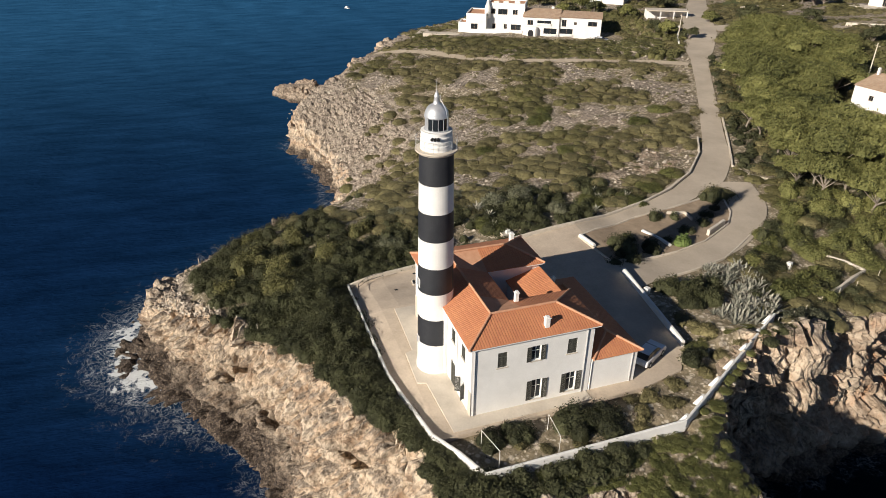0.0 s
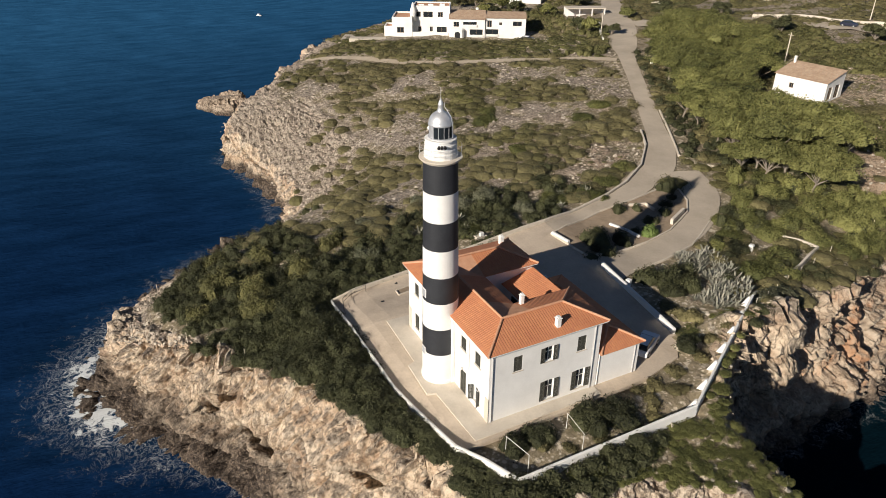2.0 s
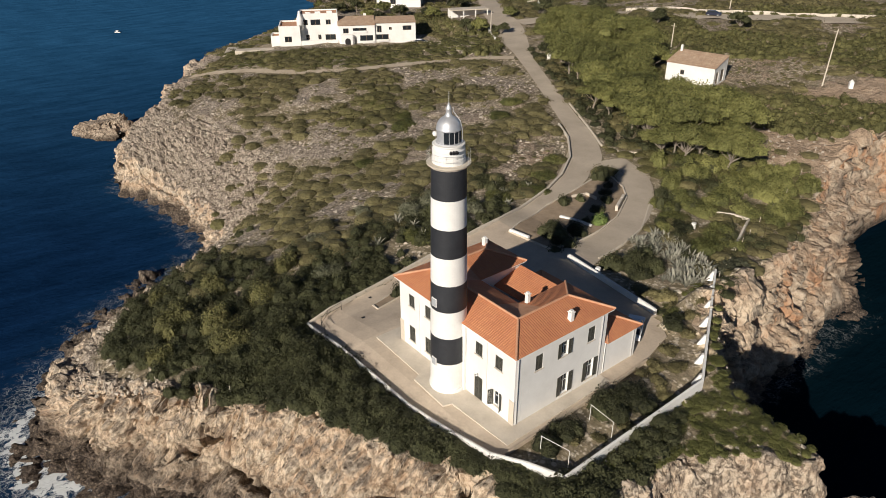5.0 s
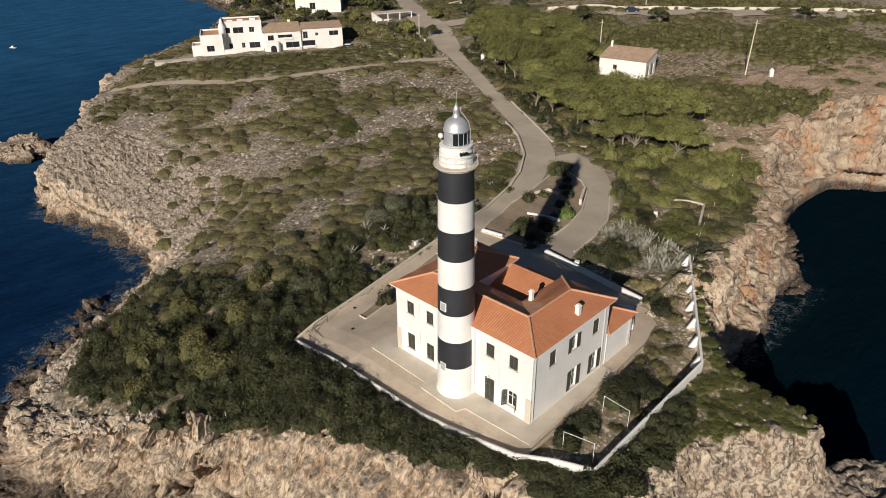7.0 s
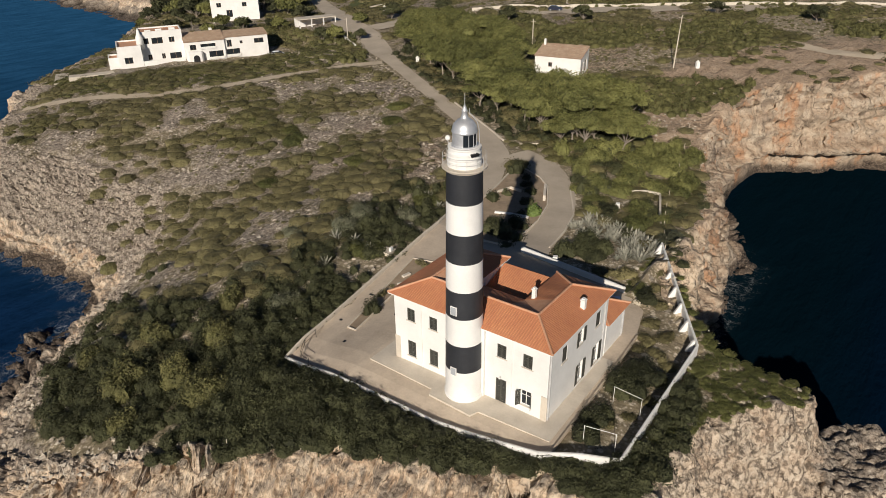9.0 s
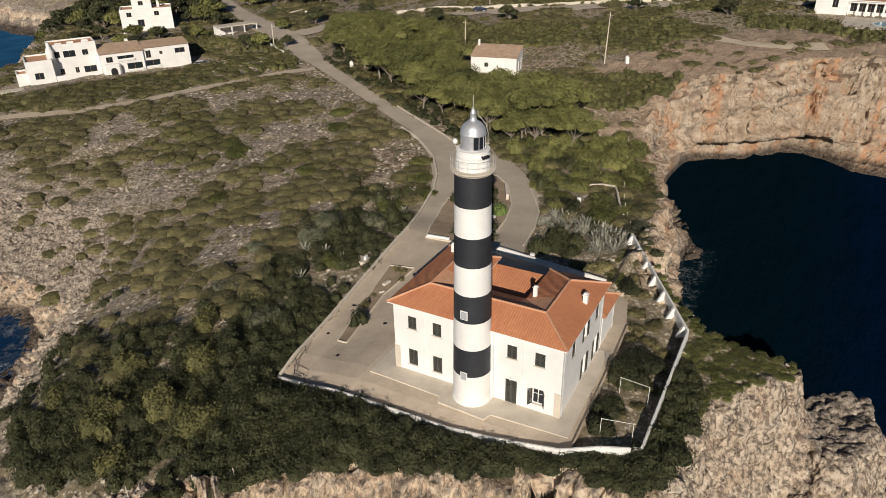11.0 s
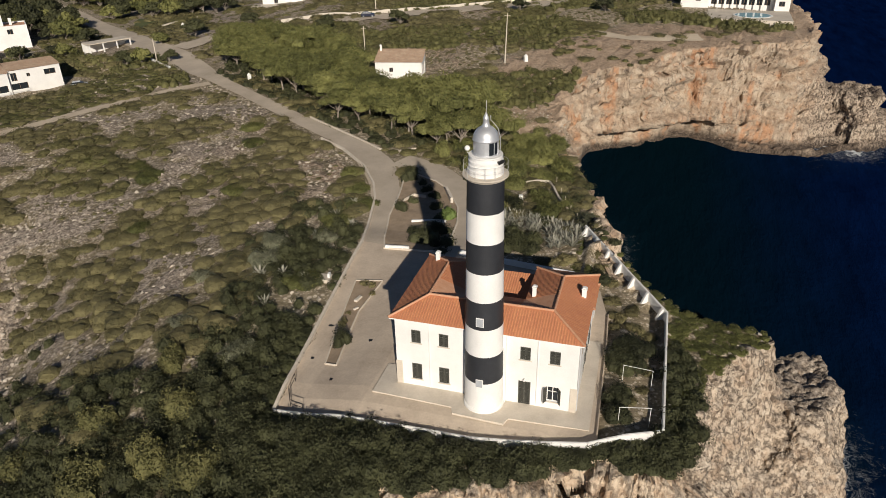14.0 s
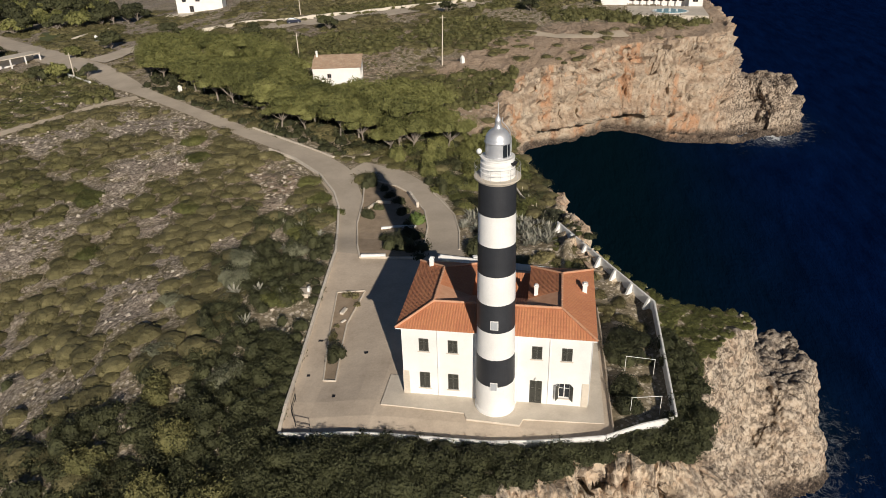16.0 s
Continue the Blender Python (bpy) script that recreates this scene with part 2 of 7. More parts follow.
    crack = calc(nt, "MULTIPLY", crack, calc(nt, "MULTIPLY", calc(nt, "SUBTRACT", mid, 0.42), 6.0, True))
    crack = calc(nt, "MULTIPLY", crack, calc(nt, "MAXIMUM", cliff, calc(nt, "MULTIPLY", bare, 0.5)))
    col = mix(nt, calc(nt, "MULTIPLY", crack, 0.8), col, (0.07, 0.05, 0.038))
    nt.links.new(col, b.inputs["Base Color"])
    relief = calc(nt, "ADD", calc(nt, "MULTIPLY", holes, 1.3), calc(nt, "ADD", mid, calc(nt, "MULTIPLY", pits, 0.4)))
    relief = calc(nt, "MULTIPLY", relief, calc(nt, "ADD", calc(nt, "MULTIPLY", calc(nt, "MAXIMUM", bare, cliff), 0.75), 0.25))
    relief = calc(nt, "MULTIPLY", relief, calc(nt, "SUBTRACT", 1.0, calc(nt, "MULTIPLY", worn, 0.85)))
    bump(nt, b, calc(nt, "SUBTRACT", relief, calc(nt, "MULTIPLY", crack, 0.5)), 0.75, 0.5)
    return m


def sea_material():
    m, nt, b = nodes_of("sea_water", 0.16)
    v = coords(nt, (1.5, 0.42, 1.0))
    swell, chop = noise_node(nt, v, 0.16, 5, 0.6), noise_node(nt, coords(nt, (1.5, 0.8, 1.0)), 0.75, 5, 0.62)
    at = {}
    for key in ("shoal_sheen", "foam", "cove"):
        at[key] = nt.nodes.new("ShaderNodeAttribute")
        at[key].attribute_name = key
    fo = at["foam"].outputs["Fac"]
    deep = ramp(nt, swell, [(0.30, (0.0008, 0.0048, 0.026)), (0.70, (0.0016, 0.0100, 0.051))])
    # far: sky reflected at a grazing view, painted into the water colour
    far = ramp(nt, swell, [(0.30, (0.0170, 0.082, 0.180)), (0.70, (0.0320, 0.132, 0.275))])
    col = mix(nt, at["shoal_sheen"].outputs["Fac"], deep, far)
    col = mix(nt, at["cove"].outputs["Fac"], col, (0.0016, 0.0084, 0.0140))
    # foam: filaments drawn out by the backwash, closing to white where the waves break
    bent = nt.nodes.new("ShaderNodeTexNoise")
    bent.inputs["Scale"].default_value, bent.inputs["Detail"].default_value = 0.22, 4
    pos = coords(nt)
    nt.links.new(pos, bent.inputs["Vector"])
    drift = nt.nodes.new("ShaderNodeVectorMath")
    drift.operation = "MULTIPLY_ADD"
    nt.links.new(bent.outputs["Color"], drift.inputs[0])
    drift.inputs[1].default_value = (4, 4, 4)
    nt.links.new(pos, drift.inputs[2])
    wisps = noise_node(nt, drift.outputs["Vector"], 0.45, 9, 0.72)
    threads = []
    for size, fine in ((0.65, 0.026), (1.5, 0.036)):
        veins = noise_node(nt, drift.outputs["Vector"], size, 4, 0.6)
        threads.append(ramp(nt, calc(nt, "ABSOLUTE", calc(nt, "SUBTRACT", veins, 0.5)), [(0.0, (1, 1, 1)), (fine, (0, 0, 0))]))
    lace = calc(nt, "ADD", calc(nt, "MULTIPLY", threads[0], 0.75), calc(nt, "MULTIPLY", threads[1], 0.55), True)
    reach = calc(nt, "ADD", fo, calc(nt, "MULTIPLY", calc(nt, "SUBTRACT", wisps, 0.5), 1.5))
    lace = calc(nt, "MULTIPLY", lace, calc(nt, "MULTIPLY", calc(nt, "SUBTRACT", reach, 0.24), 1.9, True))
    thick = ramp(nt, calc(nt, "ADD", reach, calc(nt, "MULTIPLY", calc(nt, "SUBTRACT", wisps, 0.5), 1.2)), [(0.92, (0, 0, 0)), (1.25, (1, 1, 1))])
    foam = calc(nt, "MULTIPLY", calc(nt, "MAXIMUM", thick, calc(nt, "MULTIPLY", lace, 0.8)), calc(nt, "MULTIPLY", fo, 5.0, True))
    col = mix(nt, calc(nt, "MULTIPLY", fo, 0.14, True), col, (0.030, 0.085, 0.115))
    nt.links.new(mix(nt, foam, col, (0.66, 0.69, 0.70)), b.inputs["Base Color"])
    nt.links.new(calc(nt, "ADD", calc(nt, "MULTIPLY", foam, 0.6), 0.22), b.inputs["Roughness"])
    bump(nt, b, calc(nt, "ADD", swell, calc(nt, "MULTIPLY", chop, 0.25)), 0.45, 1.6)
    b.inputs["IOR"].default_value = 1.33
    b.inputs["Specular IOR Level"].default_value = 0.0
    return m


M_GROUND, M_SEA = ground_material(), sea_material()

import itertools


# ---- mesh helpers ----
def link_mesh(name, me, material, parent=None, label=""):
    for m in material if isinstance(material, (list, tuple)) else [material]:
        me.materials.append(m)
    ob = new(name, me)
    if parent:
        ob.parent = parent
    return tagged(ob, label)


def part(name, bm, material, parent=None, label="", smooth=False):
    me = bpy.data.meshes.new(name)
    bm.to_mesh(me)
    bm.free()
    if smooth:
        me.polygons.foreach_set("use_smooth", np.ones(len(me.polygons), bool))
    return link_mesh(name, me, material, parent, label)


def mesh_of(name, verts, faces, smooth=False):
    me = bpy.data.meshes.new(name)
    me.from_pydata(np.asarray(verts, float).tolist(), [], np.asarray(faces).tolist() if isinstance(faces, np.ndarray) else faces)
    if smooth:
        me.polygons.foreach_set("use_smooth", np.ones(len(me.polygons), bool))
    me.update()
    return me


def thing(name, label, category, at=(0, 0, 0), turn=0.0, group="", kind=""):
    ob = new(name)
    ob.empty_display_size = 0.3
    ob.matrix_basis = pose(*at, 0, 0, turn)
    return tagged(ob, label, category, group, kind)


def add_box(bm, lo, hi, bevel=0.0, m=None):
    """A box between two corners, in the frame m."""
    c = [(a + b) / 2 for a, b in zip(lo, hi)]
    s = [b - a for a, b in zip(lo, hi)]
    mat = (m or Matrix()) @ Matrix.LocRotScale(c, None, s)
    made = bmesh.ops.create_cube(bm, size=1.0, matrix=mat)["verts"]
    if bevel:
        edges = list({e for v in made for e in v.link_edges})
        bmesh.ops.bevel(bm, geom=edges, offset=bevel, segments=1, affect="EDGES")


def box_part(name, lo, hi, material, parent, label="", bevel=0.0, m=None):
    bm = bmesh.new()
    add_box(bm, lo, hi, bevel, m)
    return part(name, bm, material, parent, label)


def turned(profile, seg=48, cap=True):
    """A bmesh turned round z from (radius, height) pairs."""
    bm = bmesh.new()
    rings = []
    for r, z in profile:
        rings.append([bm.verts.new((r * math.cos(2 * math.pi * k / seg), r * math.sin(2 * math.pi * k / seg), z)) for k in range(seg)])
    for a, b in zip(rings, rings[1:]):
        for k in range(seg):
            bm.faces.new((a[k], a[(k + 1) % seg], b[(k + 1) % seg], b[k]))
    if cap:
        bm.faces.new(rings[0][::-1])
        bm.faces.new(rings[-1])
    return bm


def tube(points, radius, seg=6, bm=None):
    """A round bar along points; radius: one number, or one a point."""
    bm = bm or bmesh.new()
    pts = [Vector(p) for p in points]
    rad = radius if isinstance(radius, (list, tuple)) else [radius] * len(pts)
    rings = []
    for i, p in enumerate(pts):
        way = (pts[min(i + 1, len(pts) - 1)] - pts[max(i - 1, 0)]).normalized()
        q = way.to_track_quat("Z", "Y").to_matrix()
        rings.append([bm.verts.new(p + q @ Vector((rad[i] * math.cos(2 * math.pi * k / seg), rad[i] * math.sin(2 * math.pi * k / seg), 0))) for k in range(seg)])
    for a, b in zip(rings, rings[1:]):
        for k in range(seg):
            bm.faces.new((a[k], a[(k + 1) % seg], b[(k + 1) % seg], b[k]))
    bm.faces.new(rings[0][::-1])
    bm.faces.new(rings[-1])
    return bm


# ---- noise on arrays ----
LATTICE = np.random.RandomState(7).rand(64, 64, 64) * 2 - 1


def vnoise(p):
    p = np.asarray(p, float)
    i = np.floor(p).astype(int)
    f = p - i
    f = f * f * (3 - 2 * f)
    out = 0
    for dx in (0, 1):
        for dy in (0, 1):
            for dz in (0, 1):
                w = (f[:, 0] if dx else 1 - f[:, 0]) * (f[:, 1] if dy else 1 - f[:, 1]) * (f[:, 2] if dz else 1 - f[:, 2])
                out = out + w * LATTICE[(i[:, 0] + dx) % 64, (i[:, 1] + dy) % 64, (i[:, 2] + dz) % 64]
    return out


def fbm(p, octaves=4, gain=0.5):
    out, a = 0, 1.0
    for k in range(octaves):
        out = out + a * vnoise(p * 2.03**k + 17.3 * k)
        a *= gain
    return out


def blocks(p, size):
    """Fractured rock: for each place the tilted offset of its block, and how near it is to a joint."""
    q = p / size + 0.22 * np.stack([vnoise(p / size * 1.3 + k) for k in (2.0, 11.0, 23.0)], -1)
    i = np.floor(q).astype(int)
    f1, f2 = np.full(len(q), 9.0), np.full(len(q), 9.0)
    off = np.zeros(len(q))
    for n in itertools.product((-1, 0, 1), repeat=3):
        c = (i + n) % 64
        jit = [LATTICE[(c[:, 0] + s) % 64, (c[:, 1] + 2 * s) % 64, (c[:, 2] + 3 * s) % 64] for s in (0, 5, 9, 14, 20, 27, 33)]
        d = q - (i + n + 0.5 + 0.42 * np.stack(jit[:3], -1))
        r = np.linalg.norm(d, axis=1)
        near = r < f1
        f2 = np.where(near, f1, np.minimum(f2, r))
        off = np.where(near, jit[3] + 0.9 * (d * np.stack(jit[4:], -1)).sum(1), off)
        f1 = np.where(near, r, f1)
    return off, smooth(0.16, 0.0, f2 - f1)


def smooth(a, b, x):
    t = np.clip((x - a) / (b - a), 0, 1)
    return t * t * (3 - 2 * t)


# ---- plan of the coast ----
RIM_WEST = [(26.2, 19.8), (26.0, 16.6), (22.4, 12.8), (19.2, 7.6), (18.4, 2.5), (18.4, -2.4), (15, -5), (10, -5.2), (5, -7.2), (-2, -10), (-6, -11.5), (-12, -15), (-18, -19),
            (-25, -24), (-31, -28), (-38, -28), (-46, -25), (-53, -20), (-58, -13), (-63, -5), (-70, 3), (-83, 5.5), (-101, 3.5),
            (-115.5, -1), (-126, 5), (-135, 15), (-152, 27), (-172, 41), (-180, 53), (-190, 67), (-198, 83), (-226, 106), (-262, 142), (-300, 168), (-340, 176), (-440, 185)]
RIM_EAST = [(-420, 500), (40, 500), (44, 300), (50, 230), (52, 205), (53, 180), (49, 153), (43, 145), (31, 141), (19, 137), (10, 125),
            (0, 118.5), (-6, 109), (-7, 98), (-4.5, 88), (-2.4, 78), (0.6, 68), (3.6, 59), (5.6, 51), (6.3, 43), (7.6, 37), (8.2, 33.4), (9.6, 29.8), (13.4, 25.0), (18, 20.6)]
FOOT_WEST = [(36, 24), (33, 15), (28, 6), (22, -4), (14, -10), (4, -15), (-7, -19), (-15, -20.5), (-20, -25), (-27, -29.5),
             (-34, -34), (-43, -35), (-50, -32), (-59, -27), (-67, -20), (-72, -13), (-75, -5), (-79, 1), (-91, 2.5), (-106, 1.5),
             (-117, -2.5), (-128, 3), (-138, 11), (-157, 21), (-178, 36), (-187, 49), (-198, 62), (-208, 78), (-234, 99), (-270, 134), (-305, 156), (-345, 163), (-460, 172)]
FOOT_EAST = [(-440, 530), (55, 530), (60, 300), (62, 230), (64, 205), (68, 178), (71, 160), (61, 139), (50, 131), (34, 134), (21.5, 133),
             (13.5, 121), (3, 114), (-2, 106), (-1.5, 97), (2, 89), (6.5, 82), (10.6, 77), (9.8, 69), (9.6, 59), (10.2, 50), (9.8, 43), (9.6, 38), (9.9, 34.2), (11.2, 31.0), (15.0, 26.6), (19.6, 23.6), (26, 27), (30, 36), (35, 34)]
RIM, FOOT = np.array(RIM_WEST + RIM_EAST, float), np.array(FOOT_WEST + FOOT_EAST, float)


def line_distance(x, y, line, closed=True):
    pts = np.asarray(line, float)
    ends = np.roll(pts, -1, 0) if closed else pts[1:]
    best = np.full(np.shape(x), 1e9)
    for (ax, ay), (bx, by) in zip(pts[: len(ends)], ends):
        dx, dy = bx - ax, by - ay
        t = np.clip(((x - ax) * dx + (y - ay) * dy) / (dx * dx + dy * dy), 0, 1)
        best = np.minimum(best, np.hypot(x - ax - t * dx, y - ay - t * dy))
    return best


def inside(x, y, poly):
    pts = np.asarray(poly, float)
    odd = np.zeros(np.shape(x), bool)
    for (ax, ay), (bx, by) in zip(pts, np.roll(pts, -1, 0)):
        cross = (ay > y) != (by > y)
        odd ^= cross & (x < (bx - ax) * (y - ay) / (by - ay + 1e-12) + ax)
    return odd


TERRACE = [(-18.8, -4.6), (0, -4.6), (10.2, -3.1), (9.6, 12), (9.4, 17), (8.2, 22), (5.2, 24.5), (-10, 26.2), (-22.7, 27), (-20.8, 11)]
GARDEN = [(10.2, -3.1), (15.4, -0.8), (15.4, 17.1), (5.0, 35.2), (8.2, 22)]
ROAD = [(-19.8, 20), (-20.9, 27), (-24.4, 40), (-27.2, 46.5), (-31.5, 54.5), (-38.5, 61.8), (-45, 66.1), (-60, 76.2), (-75, 86), (-90, 95.8), (-97, 101), (-114, 113.5), (-138, 130), (-166, 151), (-205, 180), (-300, 240)]
VILLA = [(-152, 58), (-131, 94)]
FAR_ROAD = [(-116, 120), (-110, 133), (-100, 144), (-88, 150), (-76, 153.5), (-60, 160.5), (-46, 169), (-20, 184), (45, 214)]
EAST_OF_ROAD = [(-36, 61), (-60, 77), (-90, 96), (-125, 122), (-100, 200), (60, 200), (0, 70)]
DRIVE = [(-28.5, 57), (-21.2, 54.6), (-15.6, 48.2), (-11.9, 41.8), (-10.4, 35.5), (-9.4, 29.5), (-8.6, 25)]
TRACK = [(-147, 30.2), (-134, 38.5), (-120, 47), (-110.5, 56), (-103.8, 68.3), (-97.8, 78), (-91.5, 87), (-86.5, 92)]


def plateau(x, y):
    """The lie of the land within the rim."""
    d = np.where(inside(x, y, RIM), line_distance(x, y, RIM), 0.0)
    west = np.interp(x, [-260, -215, -150, -130, -116, -102, -80, -62, -50, -32, -20, -6, 10], [14, 6, 7, 8, 12.5, 16, 16.5, 15, 13.5, 8, 4, 1.5, 0.5])
    north = smooth(25, 45, y) * smooth(-70, -30, x)
    west = west * (1 - north) + np.interp(y, [30, 70, 95, 140], [0.5, 4.5, 2, 2]) * north
    z = -west * np.exp(-d / 19)
    z = z + np.interp(y, [45, 75, 105, 140, 200, 400], [0, 1.0, 2.4, 6.0, 8.0, 9.0]) * smooth(-190, -60, x)
    z = z + 1.6 * np.exp(-(((x - 8) / 9) ** 2 + ((y - 32) / 9) ** 2))
    pad = 1 - smooth(8.5, 15, line_distance(x, y, VILLA, False))
    return z * (1 - pad) + np.minimum(z, -1.7) * pad


def flat(x, y):
    """1 on built ground: the terrace, the road and its drive."""
    t = np.where(inside(x, y, TERRACE), 0.0, line_distance(x, y, TERRACE))
    r = np.minimum(line_distance(x, y, ROAD, False) - np.interp(x, [-100, -92, -44, -34], [3.6, 2.0, 2.1, 3.0]), line_distance(x, y, DRIVE, False) - 2.4)
    r = np.minimum(r, line_distance(x, y, TRACK, False) - 1.2)
    return 1 - smooth(0.3, 4.0, np.minimum(t, r))


def terrace_height(x, y):
    return -1.25 * smooth(-9.5, -19, x) * smooth(30, 0, y) - 0.55 * smooth(-1.5, -4.6, y) * smooth(12, 4, x) + 0.45 * smooth(9.5, 13, x)


def ground(x, y):
    x, y = np.asarray(x, float), np.asarray(y, float)
    land, shore = inside(x, y, RIM), inside(x, y, FOOT)
    z = plateau(x, y)
    built = flat(x, y)
    bumps = 0.35 * fbm(np.stack([x * 0.09, y * 0.09, 0 * x], -1), 4) + 0.25 * fbm(np.stack([x * 0.4, y * 0.4, 0 * x + 3], -1), 3)
    t = np.where(inside(x, y, TERRACE), 0.0, line_distance(x, y, TERRACE))
    near = 1 - smooth(0.5, 7.0, t)
    top = (z + bumps) * (1 - built) + z * built
    top = top * (1 - near) + (terrace_height(x, y) - 0.15) * near
    bank = ~inside(x, y, GARDEN) & (x > 6) & ~inside(x, y, TERRACE)
    top = top + np.where(bank, np.maximum(smooth(14, 15.6, x), smooth(6, 10, y)) * smooth(-6, -2, y) * (0.8 + 0.012 * y) * np.exp(-(line_distance(x, y, GARDEN) / 4.5) ** 2), 0)
    d1, d2 = line_distance(x, y, RIM), line_distance(x, y, FOOT)
    u = d1 / (d1 + d2 + 1e-6)
    low = np.interp(u, [0, 0.12, 0.35, 0.55, 0.78, 1.0], [0, 0.30, 0.66, 0.80, 0.88, 1.03])
    cliff = top + (SEA - top) * low
    out = np.where(land, top, np.where(shore, cliff, SEA - 0.6 - np.minimum(d2 * 0.6, 9)))
    return out


def knoll(x, y, cx, cy, rx, ry, top):
    d = np.hypot((x - cx) / rx, (y - cy) / ry) + 0.18 * fbm(np.stack([x * 0.15, y * 0.15, 0 * x + 9], -1), 3)
    return SEA - 3 + (top - SEA + 3) * np.clip(1.25 - np.maximum(d, 0) ** 2.2, -0.2, 1.0)


def stepped(lo, hi, near_lo, near_hi, fine, grow, most=4.0):
    """Grid lines that are fine between near_lo and near_hi and widen away from there."""
    a = list(np.arange(near_lo, near_hi + fine / 2, fine))
    s = fine
    while a[-1] < hi:
        s = min(s * grow, most)
        a.append(a[-1] + s)
    s, b = fine, [near_lo]
    while b[-1] > lo:
        s = min(s * grow, most)
        b.append(b[-1] - s)
    return np.array(b[:0:-1] + a)


def refine(verts, tris, limit):
    """Splits every edge that is longer than limit(mid-points)."""
    for _ in range(4):
        e = np.sort(tris[:, [[0, 1], [1, 2], [2, 0]]].reshape(-1, 2), 1)
        key = e[:, 0].astype(np.int64) * len(verts) + e[:, 1]
        uniq, back = np.unique(key, return_inverse=True)
        a, b = uniq // len(verts), uniq % len(verts)
        mid = (verts[a] + verts[b]) / 2
        cut = np.linalg.norm(verts[a] - verts[b], axis=1) > limit(mid)
        idx = np.full(len(uniq), -1)
        idx[cut] = len(verts) + np.arange(cut.sum())
        verts = np.concatenate([verts, mid[cut]])
        m = idx[back].reshape(-1, 3)
        n = (m >= 0).sum(1)
        out = [tris[n == 0]]
        t3, m3 = tris[n == 3], m[n == 3]
        out += [np.stack(c, 1) for c in ((t3[:, 0], m3[:, 0], m3[:, 2]), (m3[:, 0], t3[:, 1], m3[:, 1]), (m3[:, 2], m3[:, 1], t3[:, 2]), (m3[:, 0], m3[:, 1], m3[:, 2]))]
        for k in range(3):
            s = (n == 1) & (m[:, k] >= 0)
            t, c = np.roll(tris[s], -k, 1), m[s, k]
            out += [np.stack((t[:, 0], c, t[:, 2]), 1), np.stack((c, t[:, 1], t[:, 2]), 1)]
            s = (n == 2) & (m[:, k] < 0)
            t, c = np.roll(tris[s], -k, 1), np.roll(m[s], -k, 1)
            out += [np.stack((t[:, 0], t[:, 1], c[:, 1]), 1), np.stack((t[:, 0], c[:, 1], c[:, 2]), 1), np.stack((c[:, 2], c[:, 1], t[:, 2]), 1)]
        tris = np.concatenate(out)
    return verts, tris


def set_attribute(me, name, values):
    me.attributes.new(name, "FLOAT", "POINT").data.foreach_set("value", np.asarray(values, np.float32))


def grid_mesh(gx, gy):
    X, Y = np.meshgrid(gx, gy)
    k = np.arange(X.size).reshape(X.shape)
    a, b, c, d = k[:-1, :-1].ravel(), k[:-1, 1:].ravel(), k[1:, 1:].ravel(), k[1:, :-1].ravel()
    return X.ravel(), Y.ravel(), np.concatenate([np.stack((a, b, c), 1), np.stack((a, c, d), 1)])


def edge_width(x, y):
    """How far the bare rock reaches inland from the rim."""
    w = np.interp(x, [-130, -105, -80, -62, -40, -25, 0], [8, 26, 23, 9, 7, 3, 1.2])
    return np.where(y > 78, np.where(x > -60, np.interp(x, [-60, -20, 0, 40], [20, 26, 32, 24]), w), w)


CAVES = [((2.9, -8.7, -6.4), 1.7, 3.2), ((8.7, -5.4, -2.6), 1.1, 2.6), ((-18.1, -19.8, -10.3), 1.2, 2.4), ((-13.6, -17.2, -11.2), 1.8, 3.0), ((-15.8, -17.8, -7.3), 1.2, 2.2),
         ((-10.5, -16.0, -11.8), 1.3, 2.4), ((-20.5, -21.5, -11.5), 1.0, 2.0), ((14.5, -3.4, -3.5), 0.9, 2.0), ((28.7, 138.3, -1.4), 1.7, 3.0), ((48.8, 145.1, -8.9), 3.0, 4.5),
         ((24.3, 134.9, -2.2), 1.2, 2.5), ((29.8, 136.2, -12.0), 2.0, 3.0), ((27.5, 136.4, -5.2), 1.0, 2.0), ((36, 139, -8), 1.2, 2.5), ((51, 149, -6), 1.6, 3.0), ((33, 138, -13), 1.5, 3.0)]


def mats(x, y):
    """Where the low plants of the open headland close into mats (above 0) and where stony gaps lie between."""
    return fbm(np.stack([x * 0.105 + y * 0.04, y * 0.085 - x * 0.035, 0 * x + 6], -1), 3) + 0.35 * fbm(np.stack([x * 0.4, y * 0.4, 0 * x + 8], -1), 2)


